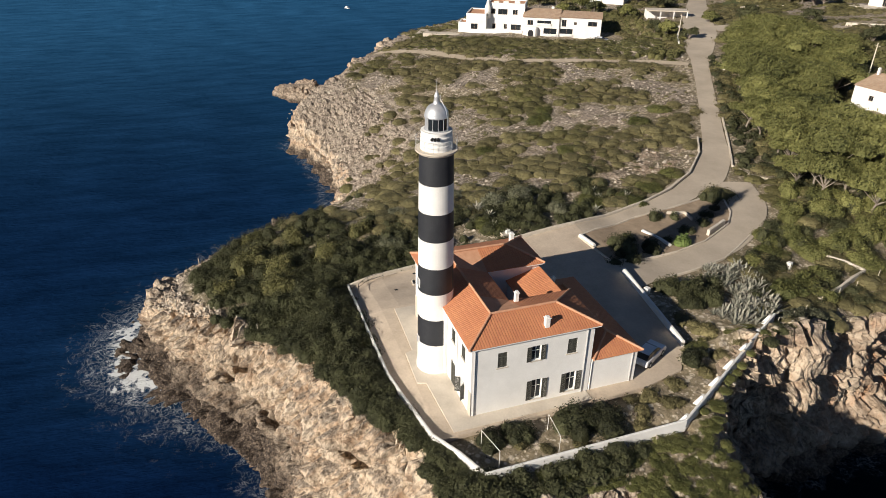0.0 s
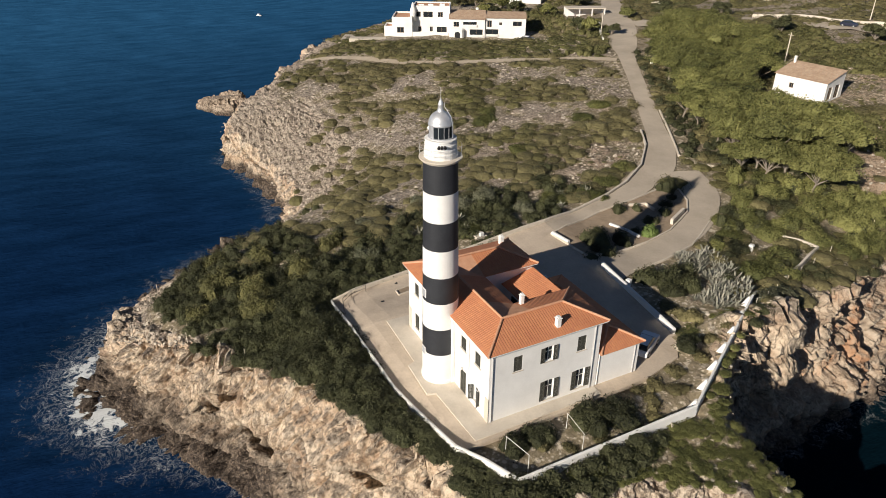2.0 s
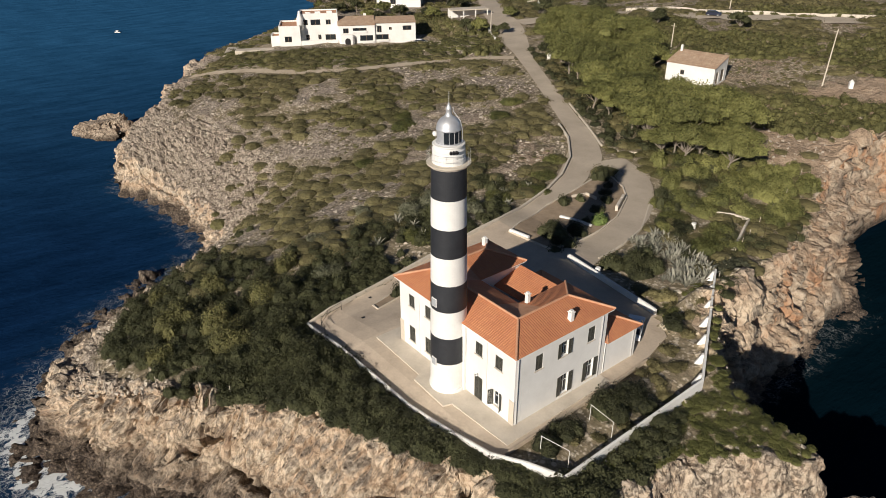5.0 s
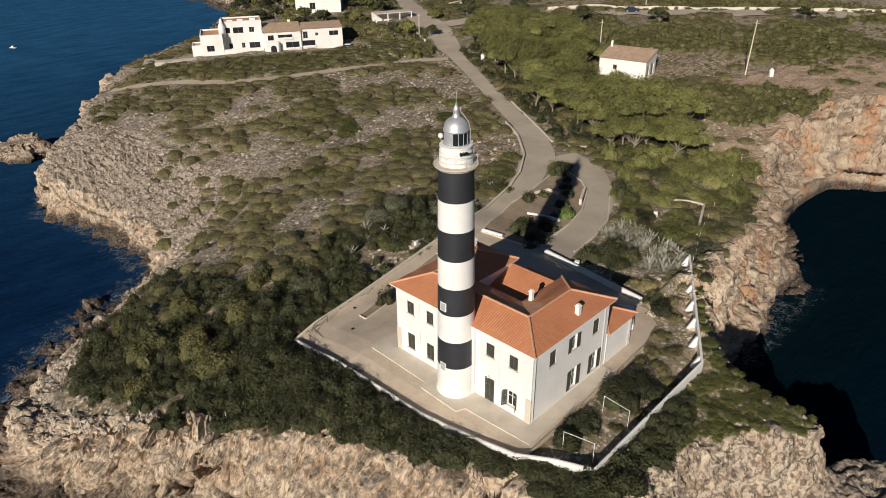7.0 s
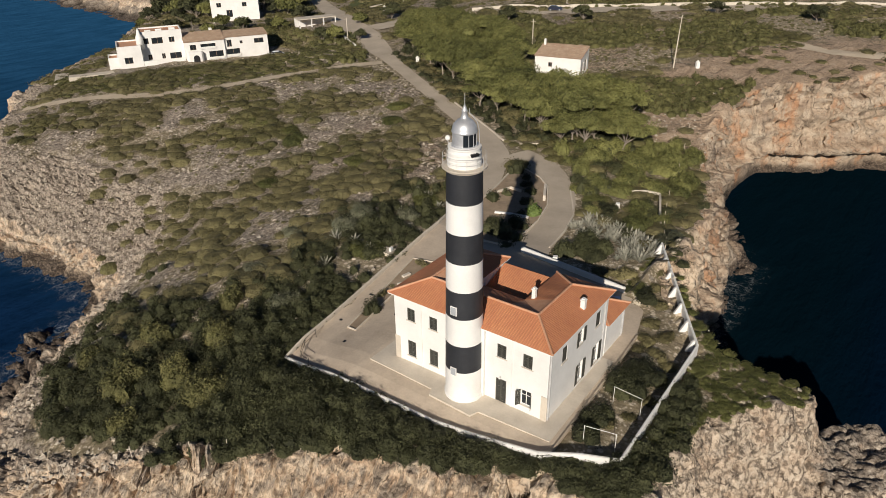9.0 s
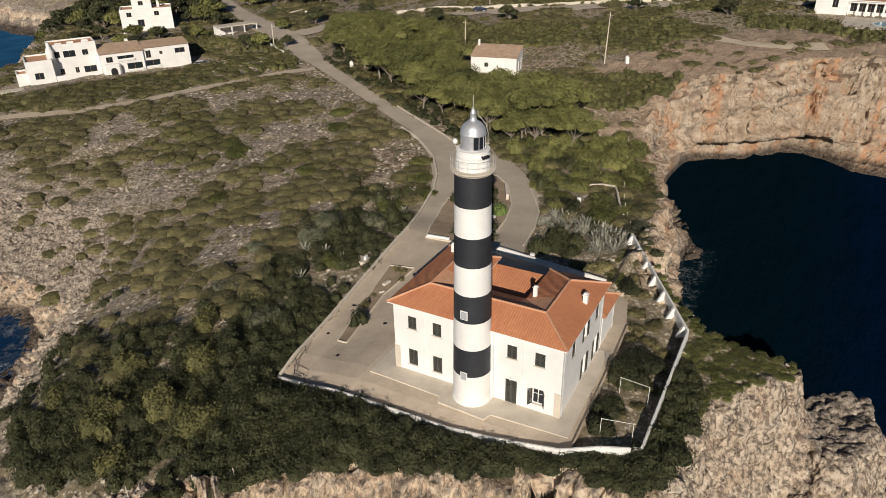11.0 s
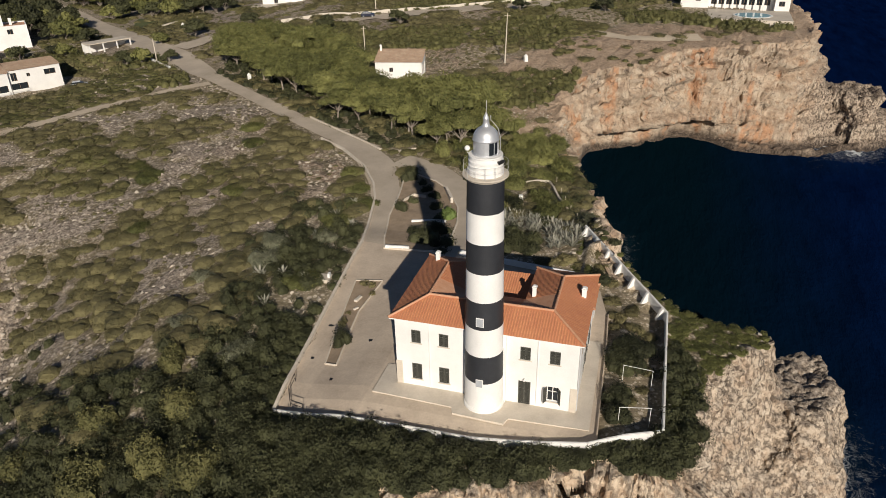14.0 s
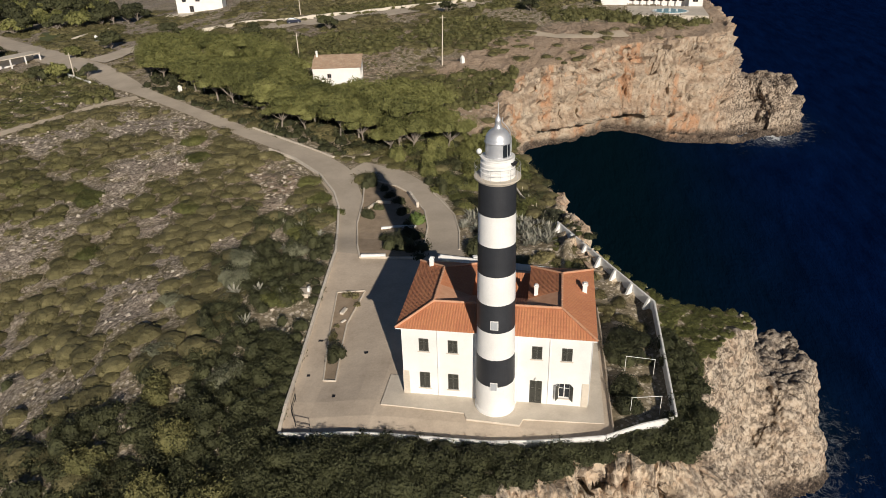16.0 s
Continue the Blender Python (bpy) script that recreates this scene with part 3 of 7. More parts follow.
def build_ground():
    x, y, tris = grid_mesh(stepped(-450, 200, -62, 44, 1.1, 1.03), stepped(-60, 520, -38, 60, 1.1, 1.03))
    z = ground(x, y)
    z = np.maximum(z, knoll(x, y, 30.4, 21.6, 6.4, 9.0, -7.6))
    z = np.maximum(z, knoll(x, y, 27.4, 19.5, 4.2, 6.0, -9.0))
    z = np.maximum(z, knoll(x, y, 60, 158, 12, 17, -8.5))
    v = np.stack([x, y, z], -1)
    eye = np.array([20.0, -45, 20])
    def limit(m):
        rocky = ~inside(m[:, 0], m[:, 1], RIM) | (line_distance(m[:, 0], m[:, 1], RIM) < np.where(m[:, 0] < -40, 16, 3))
        far = np.linalg.norm(m - eye, axis=1)
        return np.where(rocky, np.clip(0.0062 * far, 0.34, 6), np.clip(0.02 * far, 1.0, 9)) * np.where(m[:, 2] < SEA - 0.8, 12, 1)
    v, tris = refine(v, tris, limit)
    # even out the triangles of the steep ground
    soft = ~inside(v[:, 0], v[:, 1], RIM) & (v[:, 2] > SEA - 2.5)
    pairs = np.unique(np.sort(tris[:, [[0, 1], [1, 2], [2, 0]]].reshape(-1, 2), 1), axis=0)
    for _ in range(4):
        total, count = np.zeros_like(v), np.zeros(len(v))
        for a, b in ((0, 1), (1, 0)):
            np.add.at(total, pairs[:, a], v[pairs[:, b]])
            np.add.at(count, pairs[:, a], 1)
        v = np.where(soft[:, None], 0.4 * v + 0.6 * total / count[:, None], v)
    # the rock face: strata, blocks and hollows, strongest on steep ground
    rim = line_distance(v[:, 0], v[:, 1], RIM)
    land = inside(v[:, 0], v[:, 1], RIM)
    steep = np.where(land, 1 - smooth(0, 2.5, rim), 1.0) * smooth(SEA - 3, SEA + 1, v[:, 2])
    me = mesh_of("ground", v, tris)
    nrm = np.zeros(len(v) * 3)
    me.vertices.foreach_get("normal", nrm)
    nrm = nrm.reshape(-1, 3)
    p = v * (1, 1, 1.25)
    karst = np.where(land, 1 - smooth(0.5 * edge_width(v[:, 0], v[:, 1]), 1.2 * edge_width(v[:, 0], v[:, 1]), rim), 0) * (1 - flat(v[:, 0], v[:, 1]))
    calm = np.where((v[:, 1] > 70) & (v[:, 0] > -60), 0.3, 1.0)
    crag = calm * 0.8 * (0.35 - np.abs(fbm(v * 0.45 + 31, 5, 0.6))) + calm * 0.35 * fbm(v * 1.6 + 12, 3)
    big, joint = blocks(p, 4.2)
    small, seam = blocks(p + 40, 1.5)
    push = 1.3 * fbm(p * 0.11, 3) + 0.75 * big - 0.9 * joint + 0.32 * small - 0.35 * seam + 0.3 * (np.abs(fbm(p * 0.3 + 5, 4, 0.6)) - 0.4) + 0.5 * fbm(v * (0.10, 0.10, 0.8) + 40, 4) + 0.18 * fbm(p * 1.3 + 9, 3, 0.65)
    cracks = np.abs(fbm(v * (0.22, 0.22, 0.05) + 77, 3))
    push = push - 1.1 * smooth(0.10, 0.0, cracks) - 1.4 * smooth(0.34, 0.62, fbm(p * (0.2, 0.2, 0.28) + 63, 3))
    push = push + 0.22 * (0.3 - np.abs(fbm(p * 1.7 + 71, 3, 0.65)))
    # the cove's wall breaks along level beds
    beds = 1.6 * fbm(v * (0.045, 0.045, 0.42) + 91, 4, 0.5)
    beds = np.floor(beds) + smooth(0.75, 1.0, beds - np.floor(beds))
    north = smooth(55, 75, v[:, 1]) * smooth(-40, -10, v[:, 0])
    push = push * (1 - 0.45 * north) + 1.5 * north * beds
    lump = smooth(16, 22, v[:, 0]) * smooth(50, 40, v[:, 1])
    flutes = 1.5 * (0.4 - np.abs(fbm(v * (0.24, 0.24, 0.07) + 51, 3, 0.45))) + 0.16 * (0.3 - np.abs(fbm(v * 1.3 + 19, 3)))
    push = push * (1 - 0.78 * lump) + (0.45 * flutes + 0.16 * small - 0.22 * seam) * lump
    push = push - 0.55 * (1 - 0.6 * north) * (1 - 0.8 * lump) * smooth(0.28, 0.50, fbm(p * (0.55, 0.55, 0.75) + 33, 3))
    v2 = v + nrm * (push * steep + crag * np.maximum(karst - steep, 0))[:, None]
    # an undercut at the back of the cove, and single caves
    hollow = smooth(-12.5, -15.5, v2[:, 2]) * smooth(-6, 2, v2[:, 0]) * smooth(34, 24, v2[:, 0]) * smooth(90, 102, v2[:, 1]) * smooth(160, 150, v2[:, 1])
    v2[:, 1] += 8 * hollow
    v2[:, 0] -= 4 * hollow
    for c, r, deep in CAVES:
        off = v - c
        inward = (off * nrm).sum(1)
        off = off - 0.75 * inward[:, None] * nrm
        d = np.linalg.norm(off * (1, 1, 1.2) + 0.4 * r * np.stack([vnoise(v * 0.9 / r**0.5 + k) for k in (3, 9, 15)], -1), axis=1)
        v2 = v2 + (nrm * (-0.8, -0.8, 0) + (0, 0, -0.85)) * (1.3 * deep * np.exp(-((d / r) ** 4)))[:, None]
    me.vertices.foreach_set("co", v2.ravel())
    me.update()
    coast = edge_width(v[:, 0], v[:, 1])
    bare = np.where(land, 1 - smooth(0.25 * coast, 1.3 * coast, rim), 1.0)
    bare = np.maximum(bare, 0.30 + 0.38 * fbm(np.stack([v[:, 0] * 0.05, v[:, 1] * 0.05, 0 * rim], -1), 3) * smooth(-15, -40, v[:, 0]))
    bare = np.maximum(bare, (0.16 - 0.75 * mats(v[:, 0], v[:, 1])) * smooth(-22, -40, v[:, 0]) * ~inside(v[:, 0], v[:, 1], EAST_OF_ROAD))
    bare = bare * (1 - 0.6 * flat(v[:, 0], v[:, 1]))
    flatness = np.zeros(len(v) * 3)
    me.vertices.foreach_get("normal", flatness)
    up = flatness.reshape(-1, 3)[:, 2]
    set_attribute(me, "bare", bare)
    set_attribute(me, "cliff", np.where(land & (rim > 3), 0.0, 1.0) * smooth(0.80, 0.55, up))
    splash = np.interp(v2[:, 0], [-80, -45, -36, -6, 4, 20], [3, 4, 9.5, 9.5, 4, 3])
    splash = np.where(v2[:, 1] > 60, 2.6, splash)
    set_attribute(me, "iron", smooth(24, 60, v[:, 1]) * smooth(-75, -40, v[:, 0]) * (1 - 0.7 * smooth(42, 54, v2[:, 0]) * smooth(-3, -8, v2[:, 2])))
    lump = smooth(14, 19, v2[:, 0]) * smooth(60, 45, v2[:, 1])
    set_attribute(me, "worn", np.maximum(np.maximum(0.75 * lump, 1.0 * smooth(42, 54, v2[:, 0]) * smooth(-2, -7, v2[:, 2])), 0.6 * smooth(-24, -34, v2[:, 0]) * smooth(-9, -5, v2[:, 2])))
    set_attribute(me, "damp", smooth(1.0, 0.25, (v2[:, 2] - SEA) / splash + 0.22 * fbm(v2 * 0.25, 4)))
    me.polygons.foreach_set("use_smooth", (karst[tris].max(1) < 0.3))
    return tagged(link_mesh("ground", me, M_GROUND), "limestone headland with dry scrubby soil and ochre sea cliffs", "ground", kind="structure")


build_ground()


def build_sea():
    x, y, tris = grid_mesh(stepped(-900, 900, -110, 60, 3.0, 1.12, 40), stepped(-500, 1200, -70, 60, 3.0, 1.12, 40))
    d = np.where(inside(x, y, FOOT), -1.0, line_distance(x, y, FOOT))
    lift = 0.22 * fbm(np.stack([x * 0.06, y * 0.1, 0 * x], -1), 3)
    me = mesh_of("sea", np.stack([x, y, SEA + lift], -1), tris, True)
    # slight shoal tint at the shore; far west, the painted sky reflection
    set_attribute(me, "shoal_sheen", np.clip(0.10 + 0.06 * np.exp(-np.maximum(d, 0) / 16) + 0.82 * smooth(-50, -330, x), 0, 1) * smooth(10, -45, x))
    swash = np.exp(-np.maximum(d, 0) / 4.2) * np.exp(-(((x + 38) / 24) ** 2 + ((y + 36) / 18) ** 2)) * 1.15
    swash = np.maximum(swash, 1.0 * np.exp(-np.maximum(d, 0) / 4.5) * np.exp(-(((x - 37) / 9) ** 2 + ((y - 20) / 16) ** 2)))
    swash = np.maximum(swash, 1.4 * np.exp(-np.maximum(d, 0) / 4.5) * np.exp(-(((x - 66) / 15) ** 2 + ((y - 142) / 20) ** 2)))
    swash = np.maximum(swash, 0.42 * np.exp(-np.maximum(d, 0) / 1.6) * smooth(100, 60, y) * smooth(34, 30, x))
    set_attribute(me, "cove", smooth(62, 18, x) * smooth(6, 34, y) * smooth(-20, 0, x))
    set_attribute(me, "foam", swash)
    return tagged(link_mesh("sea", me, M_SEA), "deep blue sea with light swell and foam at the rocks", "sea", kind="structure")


build_sea()

# ---- lighthouse tower ----
TOWER_FOOT, TOWER_TOP = 1.72, 1.43


def tower_radius(z):
    return TOWER_FOOT + (TOWER_TOP - TOWER_FOOT) * z / 21.6


def head(profile):
    """Heights above the gallery, drawn up to their true measure."""
    return [(r, 21.5 + (z - 21.25) * 1.07) for r, z in profile]


def link_block():
    """The wall that ties the tower to the house."""
    bm = bmesh.new()
    add_box(bm, (-1.78, 0.25, -0.3), (1.86, 0.545, 7.2), 0.04)
    return bm


def build_tower():
    lh = thing("lighthouse_tower", "tall round masonry lighthouse tower painted in black and white bands", "lighthouse")
    part("plinth", turned([(1.80, -0.3), (1.80, 0.32), (1.73, 0.42)], 64), M_WHITE, lh)
    cuts = [0.4, 3.2, 5.95, 8.65, 11.25, 13.85, 16.45, 19.0, 21.55]
    for k, (a, b) in enumerate(zip(cuts, cuts[1:])):
        name = "black_band" if k % 2 else "white_band"
        part(name, turned([(tower_radius(a), a), (tower_radius((a + b) / 2), (a + b) / 2), (tower_radius(b), b)], 64), M_BLACK if k % 2 else M_WHITE, lh)
    # gallery on its cornice, and the ribbed drum under the lantern
    part("link_wall", link_block(), M_WHITE, lh)
    part("cornice", turned(head([(1.40, 21.25), (1.52, 21.3), (1.62, 21.42), (1.76, 21.5), (1.78, 21.62), (1.30, 21.63)]), 64), M_PLAT, lh)
    drum = head([(1.34, 21.6), (1.34, 22.05), (1.29, 22.08), (1.29, 22.2), (1.32, 22.23), (1.32, 22.36), (1.27, 22.4), (1.27, 22.52), (1.30, 22.55), (1.30, 22.68), (1.24, 22.72), (1.21, 22.9), (1.29, 22.95), (1.29, 23.06), (0.98, 23.07)])
    part("watch_room", turned(drum, 64), M_WHITE, lh)
    part("gallery_railing", turned_rail(1.71, 21.9, 0.95, 14), M_PIPE, lh)
    part("lantern_sill", turned(head([(1.02, 23.05), (1.02, 23.16), (0.96, 23.17)]), 48), M_METAL, lh)
    # metal wall to landward, glass from south-south-east round to north
    seg, r = 48, 0.94
    bm = bmesh.new()
    rows = []
    for k in range(seg + 1):
        a = radians(150 + 147 * k / seg)
        rows.append([bm.verts.new((q * math.cos(a), q * math.sin(a), z)) for q, z in ((r, 23.54), (r, 24.53), (r - 0.04, 24.53), (r - 0.04, 23.54))])
    for p, q in zip(rows, rows[1:]):
        for n in range(4):
            bm.faces.new((p[n], q[n], q[(n + 1) % 4], p[(n + 1) % 4]))
    part("lantern_wall", bm, M_METAL, lh, smooth=False)
    bm = bmesh.new()
    rows = []
    for k in range(17):
        a = radians(-63 + 213 * k / 16)
        rows.append([bm.verts.new((0.92 * math.cos(a), 0.92 * math.sin(a), z)) for z in (23.54, 24.53)])
    for p, q in zip(rows, rows[1:]):
        bm.faces.new((p[0], q[0], q[1], p[1]))
    part("lantern_glazing", bm, pane, lh, "dark lantern glass")
    for k in range(9):
        a = radians(-63 + 213 * k / 8)
        c, s = 0.945 * math.cos(a), 0.945 * math.sin(a)
        part("glazing_bar", tube([(c, s, 23.53), (c, s, 24.55)], 0.028, 5), M_METAL, lh)
    part("lens", turned(head([(0.3, 23.1), (0.5, 23.3), (0.56, 23.65), (0.5, 23.95), (0.3, 24.1)]), 24), M_DARK, lh)
    dome = [(0.97, 24.05), (1.0, 24.08), (1.0, 24.16)] + [(0.97 * math.cos(a), 24.16 + 0.92 * math.sin(a)) for a in np.linspace(0.05, 1.22, 10)] + [(0.30, 25.08), (0.25, 25.2), (0.21, 25.5), (0.23, 25.52), (0.23, 25.57), (0.15, 25.75), (0.04, 26.0)]
    part("dome", turned(head(dome), 48), M_METAL, lh, "silver domed lantern roof with ventilator", smooth=True)
    part("lightning_rod", tube([(0, 0, 26.3), (0.02, 0, 27.45)], 0.022, 5), M_PIPE, lh)
    ladder = [(1.0 * math.cos(0.55) * f, 1.0 * math.sin(0.55) * f, z) for f, z in ((1.12, 23.6), (1.12, 24.55), (0.95, 25.25), (0.6, 25.7), (0.36, 25.95), (0.35, 26.3))]
    part("dome_ladder", tube(ladder, 0.03, 5), M_METAL, lh)
    ball = turned([(0.02, -0.22), (0.16, -0.15), (0.22, 0), (0.16, 0.15), (0.02, 0.22)], 16)
    bmesh.ops.translate(ball, verts=ball.verts[:], vec=(-1.35, -0.3, 23.85))
    part("radome", ball, M_WHITE, lh, "small white round aerial cover", smooth=True)
    part("radome_arm", tube([(-0.95, -0.2, 23.4), (-1.35, -0.3, 23.5), (-1.35, -0.3, 23.65)], 0.03, 5), M_PIPE, lh)
    for a in (-32, -22, -12):
        c, s = math.cos(radians(a)), math.sin(radians(a))
        part("lamp_head", tube([(1.28 * c, 1.28 * s, 23.08), (1.5 * c, 1.5 * s, 23.03)], [0.09, 0.13], 10), M_DARK, lh)
    for z, w in ((9.43, 0.27), (3.26, 0.26)):
        q = tower_radius(z)
        fr = box_part("tower_window", (-w - 0.06, -q - 0.05, z - w * 1.35 - 0.06), (w + 0.06, -q + 0.25, z + w * 1.35 + 0.06), M_WHITE, lh, bevel=0.02)
        box_part("pane", (-w, -q - 0.062, z - w * 1.35), (w, -q - 0.052, z + w * 1.35), M_GREYGLASS, fr)
    return lh


def turned_rail(r, z, h, n):
    bm = bmesh.new()
    for k in range(n):
        a = 2 * math.pi * k / n
        tube([(r * math.cos(a), r * math.sin(a), z), (r * math.cos(a), r * math.sin(a), z + h)], 0.012, 4, bm)
    for hh in (0.5, 1.0):
        ring = [(r * math.cos(2 * math.pi * k / 48), r * math.sin(2 * math.pi * k / 48), z + h * hh) for k in range(49)]
        tube(ring, 0.012, 4, bm)
    return bm


build_tower()

# ---- keepers' house ----
X0, X1, Y0, Y1, EAVES = -8.35, 8.05, 0.55, 11.95, 7.25


def tiled_slope(verts, faces, eave_a, eave_b, up, rise, clip_a, clip_b, length, pitch=0.24, run=0.42):
    """Rows of barrel tiles on a slope. eave_a, eave_b: the ends of the eave; up: the level way up the slope; rise: metres of
    height per metre of that way; clip_a, clip_b: level metres of the eave lost per metre of that way at either end; length: the way's metres."""
    a, b, up = Vector(eave_a), Vector(eave_b), Vector(up)
    along = (b - a).normalized()
    width = (b - a).length
    n = max(1, round(width / pitch))
    for k in range(n):
        s = (k + 0.5) * width / n
        end = length
        if clip_a > 0:
            end = min(end, s / clip_a)
        if clip_b > 0:
            end = min(end, (width - s) / clip_b)
        if end < 0.1:
            continue
        rows = max(1, math.ceil(end / run))
        half = width / n / 2
        for r in range(rows):
            u0, u1 = r * run, min((r + 1) * run + 0.05, end)
            base = len(verts)
            for u, lift in ((u0, 0.020), (u1, 0.012)):
                for off, h in ((-1.0, 0.010), (-0.55, 0.021), (0.0, 0.025), (0.55, 0.021), (1.0, 0.010)):
                    p = a + along * (s + off * half * (1.0 - 0.1 * (u == u1))) + up * u
                    verts.append((p.x, p.y, p.z + rise * u + h + lift))
            for q in range(4):
                faces.append((base + q, base + q + 1, base + 6 + q, base + 5 + q))
            faces.append((base, base + 4, base + 2))


def ridge_cap(p, q, parent):
    a, b = Vector(p), Vector(q)
    n = max(2, round((b - a).length / 0.4))
    bm = bmesh.new()
    for k in range(n):
        u, w = a.lerp(b, k / n), a.lerp(b, min(1, (k + 1.08) / n))
        tube([u + Vector((0, 0, 0.012)), w], [0.115, 0.105], 8, bm)
    return part("ridge_cap", bm, M_RIDGE, parent)


def hip_roof(parent, slopes, ridges, material=M_TILE):
    verts, faces, sheet_v, sheet_f = [], [], [], []
    for sl in slopes:
        tiled_slope(verts, faces, *sl)
        a, b, up, rise, ca, cb, length = sl[:7]
        a, b, up = Vector(a), Vector(b), Vector(up)
        al = (b - a).normalized()
        t = up * length + Vector((0, 0, rise * length))
        k = len(sheet_v)
        sheet_v += [tuple(a), tuple(b), tuple(b + t - al * cb * length), tuple(a + t + al * ca * length)]
        sheet_f.append((k, k + 1, k + 2, k + 3))
    link_mesh("roof_deck", mesh_of("roof_deck", sheet_v, sheet_f), M_RIDGE, parent)
    tiles = link_mesh("roof_tiles", mesh_of("roof_tiles", verts, faces, True), material, parent, "rows of orange-red barrel roof tiles")
    tagged(tiles, kind="stuff")
    for p, q in ridges:
        ridge_cap(p, q, parent)


def wall_box(bm, x0, x1, y0, y1, z0, z1):
    add_box(bm, (x0, y0, z0), (x1, y1, z1))


def wall_with_holes(bm, p, q, z0, z1, thick, holes):
    """A wall from p to q, whose outside is on its right hand; holes: (from, to, bottom, top) along it."""
    a, b = Vector((*p, 0)), Vector((*q, 0))
    along = (b - a).normalized()
    m = Matrix.Translation(a) @ Matrix(((along.x, -along.y, 0, 0), (along.y, along.x, 0, 0), (0, 0, 1, 0), (0, 0, 0, 1)))
    length = (b - a).length
    us = sorted({0.0, length, *[h[0] for h in holes], *[h[1] for h in holes]})
    for u0, u1 in zip(us, us[1:]):
        mid = (u0 + u1) / 2
        col = sorted([h for h in holes if h[0] < mid < h[1]], key=lambda h: h[2])
        z = z0
        for h in col:
            if h[2] > z:
                add_box(bm, (u0, 0, z), (u1, thick, h[2]), 0, m)
            z = h[3]
        if z < z1:
            add_box(bm, (u0, 0, z), (u1, thick, z1), 0, m)
    return m


def shutter(parent, m, w, h, swing, name="shutter"):
    """A louvred leaf hinged at u=0; it lies in the plane of the opening at swing 0."""
    hinge = m @ Matrix.Rotation(radians(swing), 4, "Z")
    bm = bmesh.new()
    for lo, hi in (((0, -0.02, 0), (0.07, 0.02, h)), ((w - 0.07, -0.02, 0), (w, 0.02, h)), ((0.07, -0.02, 0), (w - 0.07, 0.02, 0.08)), ((0.07, -0.02, h - 0.08), (w - 0.07, 0.02, h)), ((0.07, -0.02, h * 0.5 - 0.03), (w - 0.07, 0.02, h * 0.5 + 0.03))):
        add_box(bm, lo, hi, 0, hinge)
    leaf = part(name, bm, M_SHUTTER, parent)
    bm = bmesh.new()
    k = 0.11
    while k < h - 0.1:
        add_box(bm, (0.07, -0.012, k), (w - 0.07, 0.012, k + 0.035), 0, hinge @ Matrix.Translation((0, 0, 0)))
        k += 0.065
    part("louvres", bm, M_SHUTTER, leaf)
    return leaf


def window_set(house, m, u0, u1, z0, z1, state="closed", stone=True):
    """A window or door opening with its frame, glass, surround and shutters; m carries along, inwards and up."""
    w, h = u1 - u0, z1 - z0
    t = m @ Matrix.Translation((u0, 0, z0))
    bm = bmesh.new()
    for lo, hi in (((0, 0.16, 0), (0.06, 0.22, h)), ((w - 0.06, 0.16, 0), (w, 0.22, h)), ((0.06, 0.16, h - 0.06), (w - 0.06, 0.22, h)), ((0.06, 0.16, 0), (w - 0.06, 0.22, 0.06)), ((w / 2 - 0.035, 0.16, 0.06), (w / 2 + 0.035, 0.22, h - 0.06)), ((0.06, 0.165, h * 0.62), (w - 0.06, 0.215, h * 0.62 + 0.05))):
        add_box(bm, lo, hi, 0, t)
    fr = part("window_frame", bm, M_WHITE, house)
    box_part("pane", (0.03, 0.185, 0.03), (w - 0.03, 0.195, h - 0.03), pane, fr, m=t)
    box_part("sill", (-0.12, -0.06, -0.09), (w + 0.12, 0.14, -0.003), M_STONE if stone else M_WHITE, fr, m=t)
    if state == "closed":
        shutter(fr, t @ Matrix.Translation((0.01, 0.05, 0.01)), w / 2 - 0.015, h - 0.02, 0)
        shutter(fr, t @ Matrix.Translation((w - 0.01, 0.05, 0.01)) @ Matrix.Scale(-1, 4, (1, 0, 0)), w / 2 - 0.015, h - 0.02, 0)
    else:
        swing = {"open": -176, "ajar": -120, "wide": -168}[state]
        shutter(fr, t @ Matrix.Translation((0.0, -0.035, 0.01)), w / 2 - 0.015, h - 0.02, swing)
        shutter(fr, t @ Matrix.Translation((w, -0.035, 0.01)) @ Matrix.Scale(-1, 4, (1, 0, 0)), w / 2 - 0.015, h - 0.02, swing)
    return fr


def chimney(parent, x, y, z0, z1, w=0.42):
    bm = bmesh.new()
    add_box(bm, (x - w / 2, y - w / 2, z0), (x + w / 2, y + w / 2, z1), 0.02)
    add_box(bm, (x - w / 2 - 0.06, y - w / 2 - 0.06, z1), (x + w / 2 + 0.06, y + w / 2 + 0.06, z1 + 0.08), 0.02)
    add_box(bm, (x - w / 2 + 0.05, y - w / 2 + 0.05, z1 + 0.08), (x + w / 2 - 0.05, y + w / 2 - 0.05, z1 + 0.22), 0.02)
    return part("chimney", bm, M_WHITE, parent)


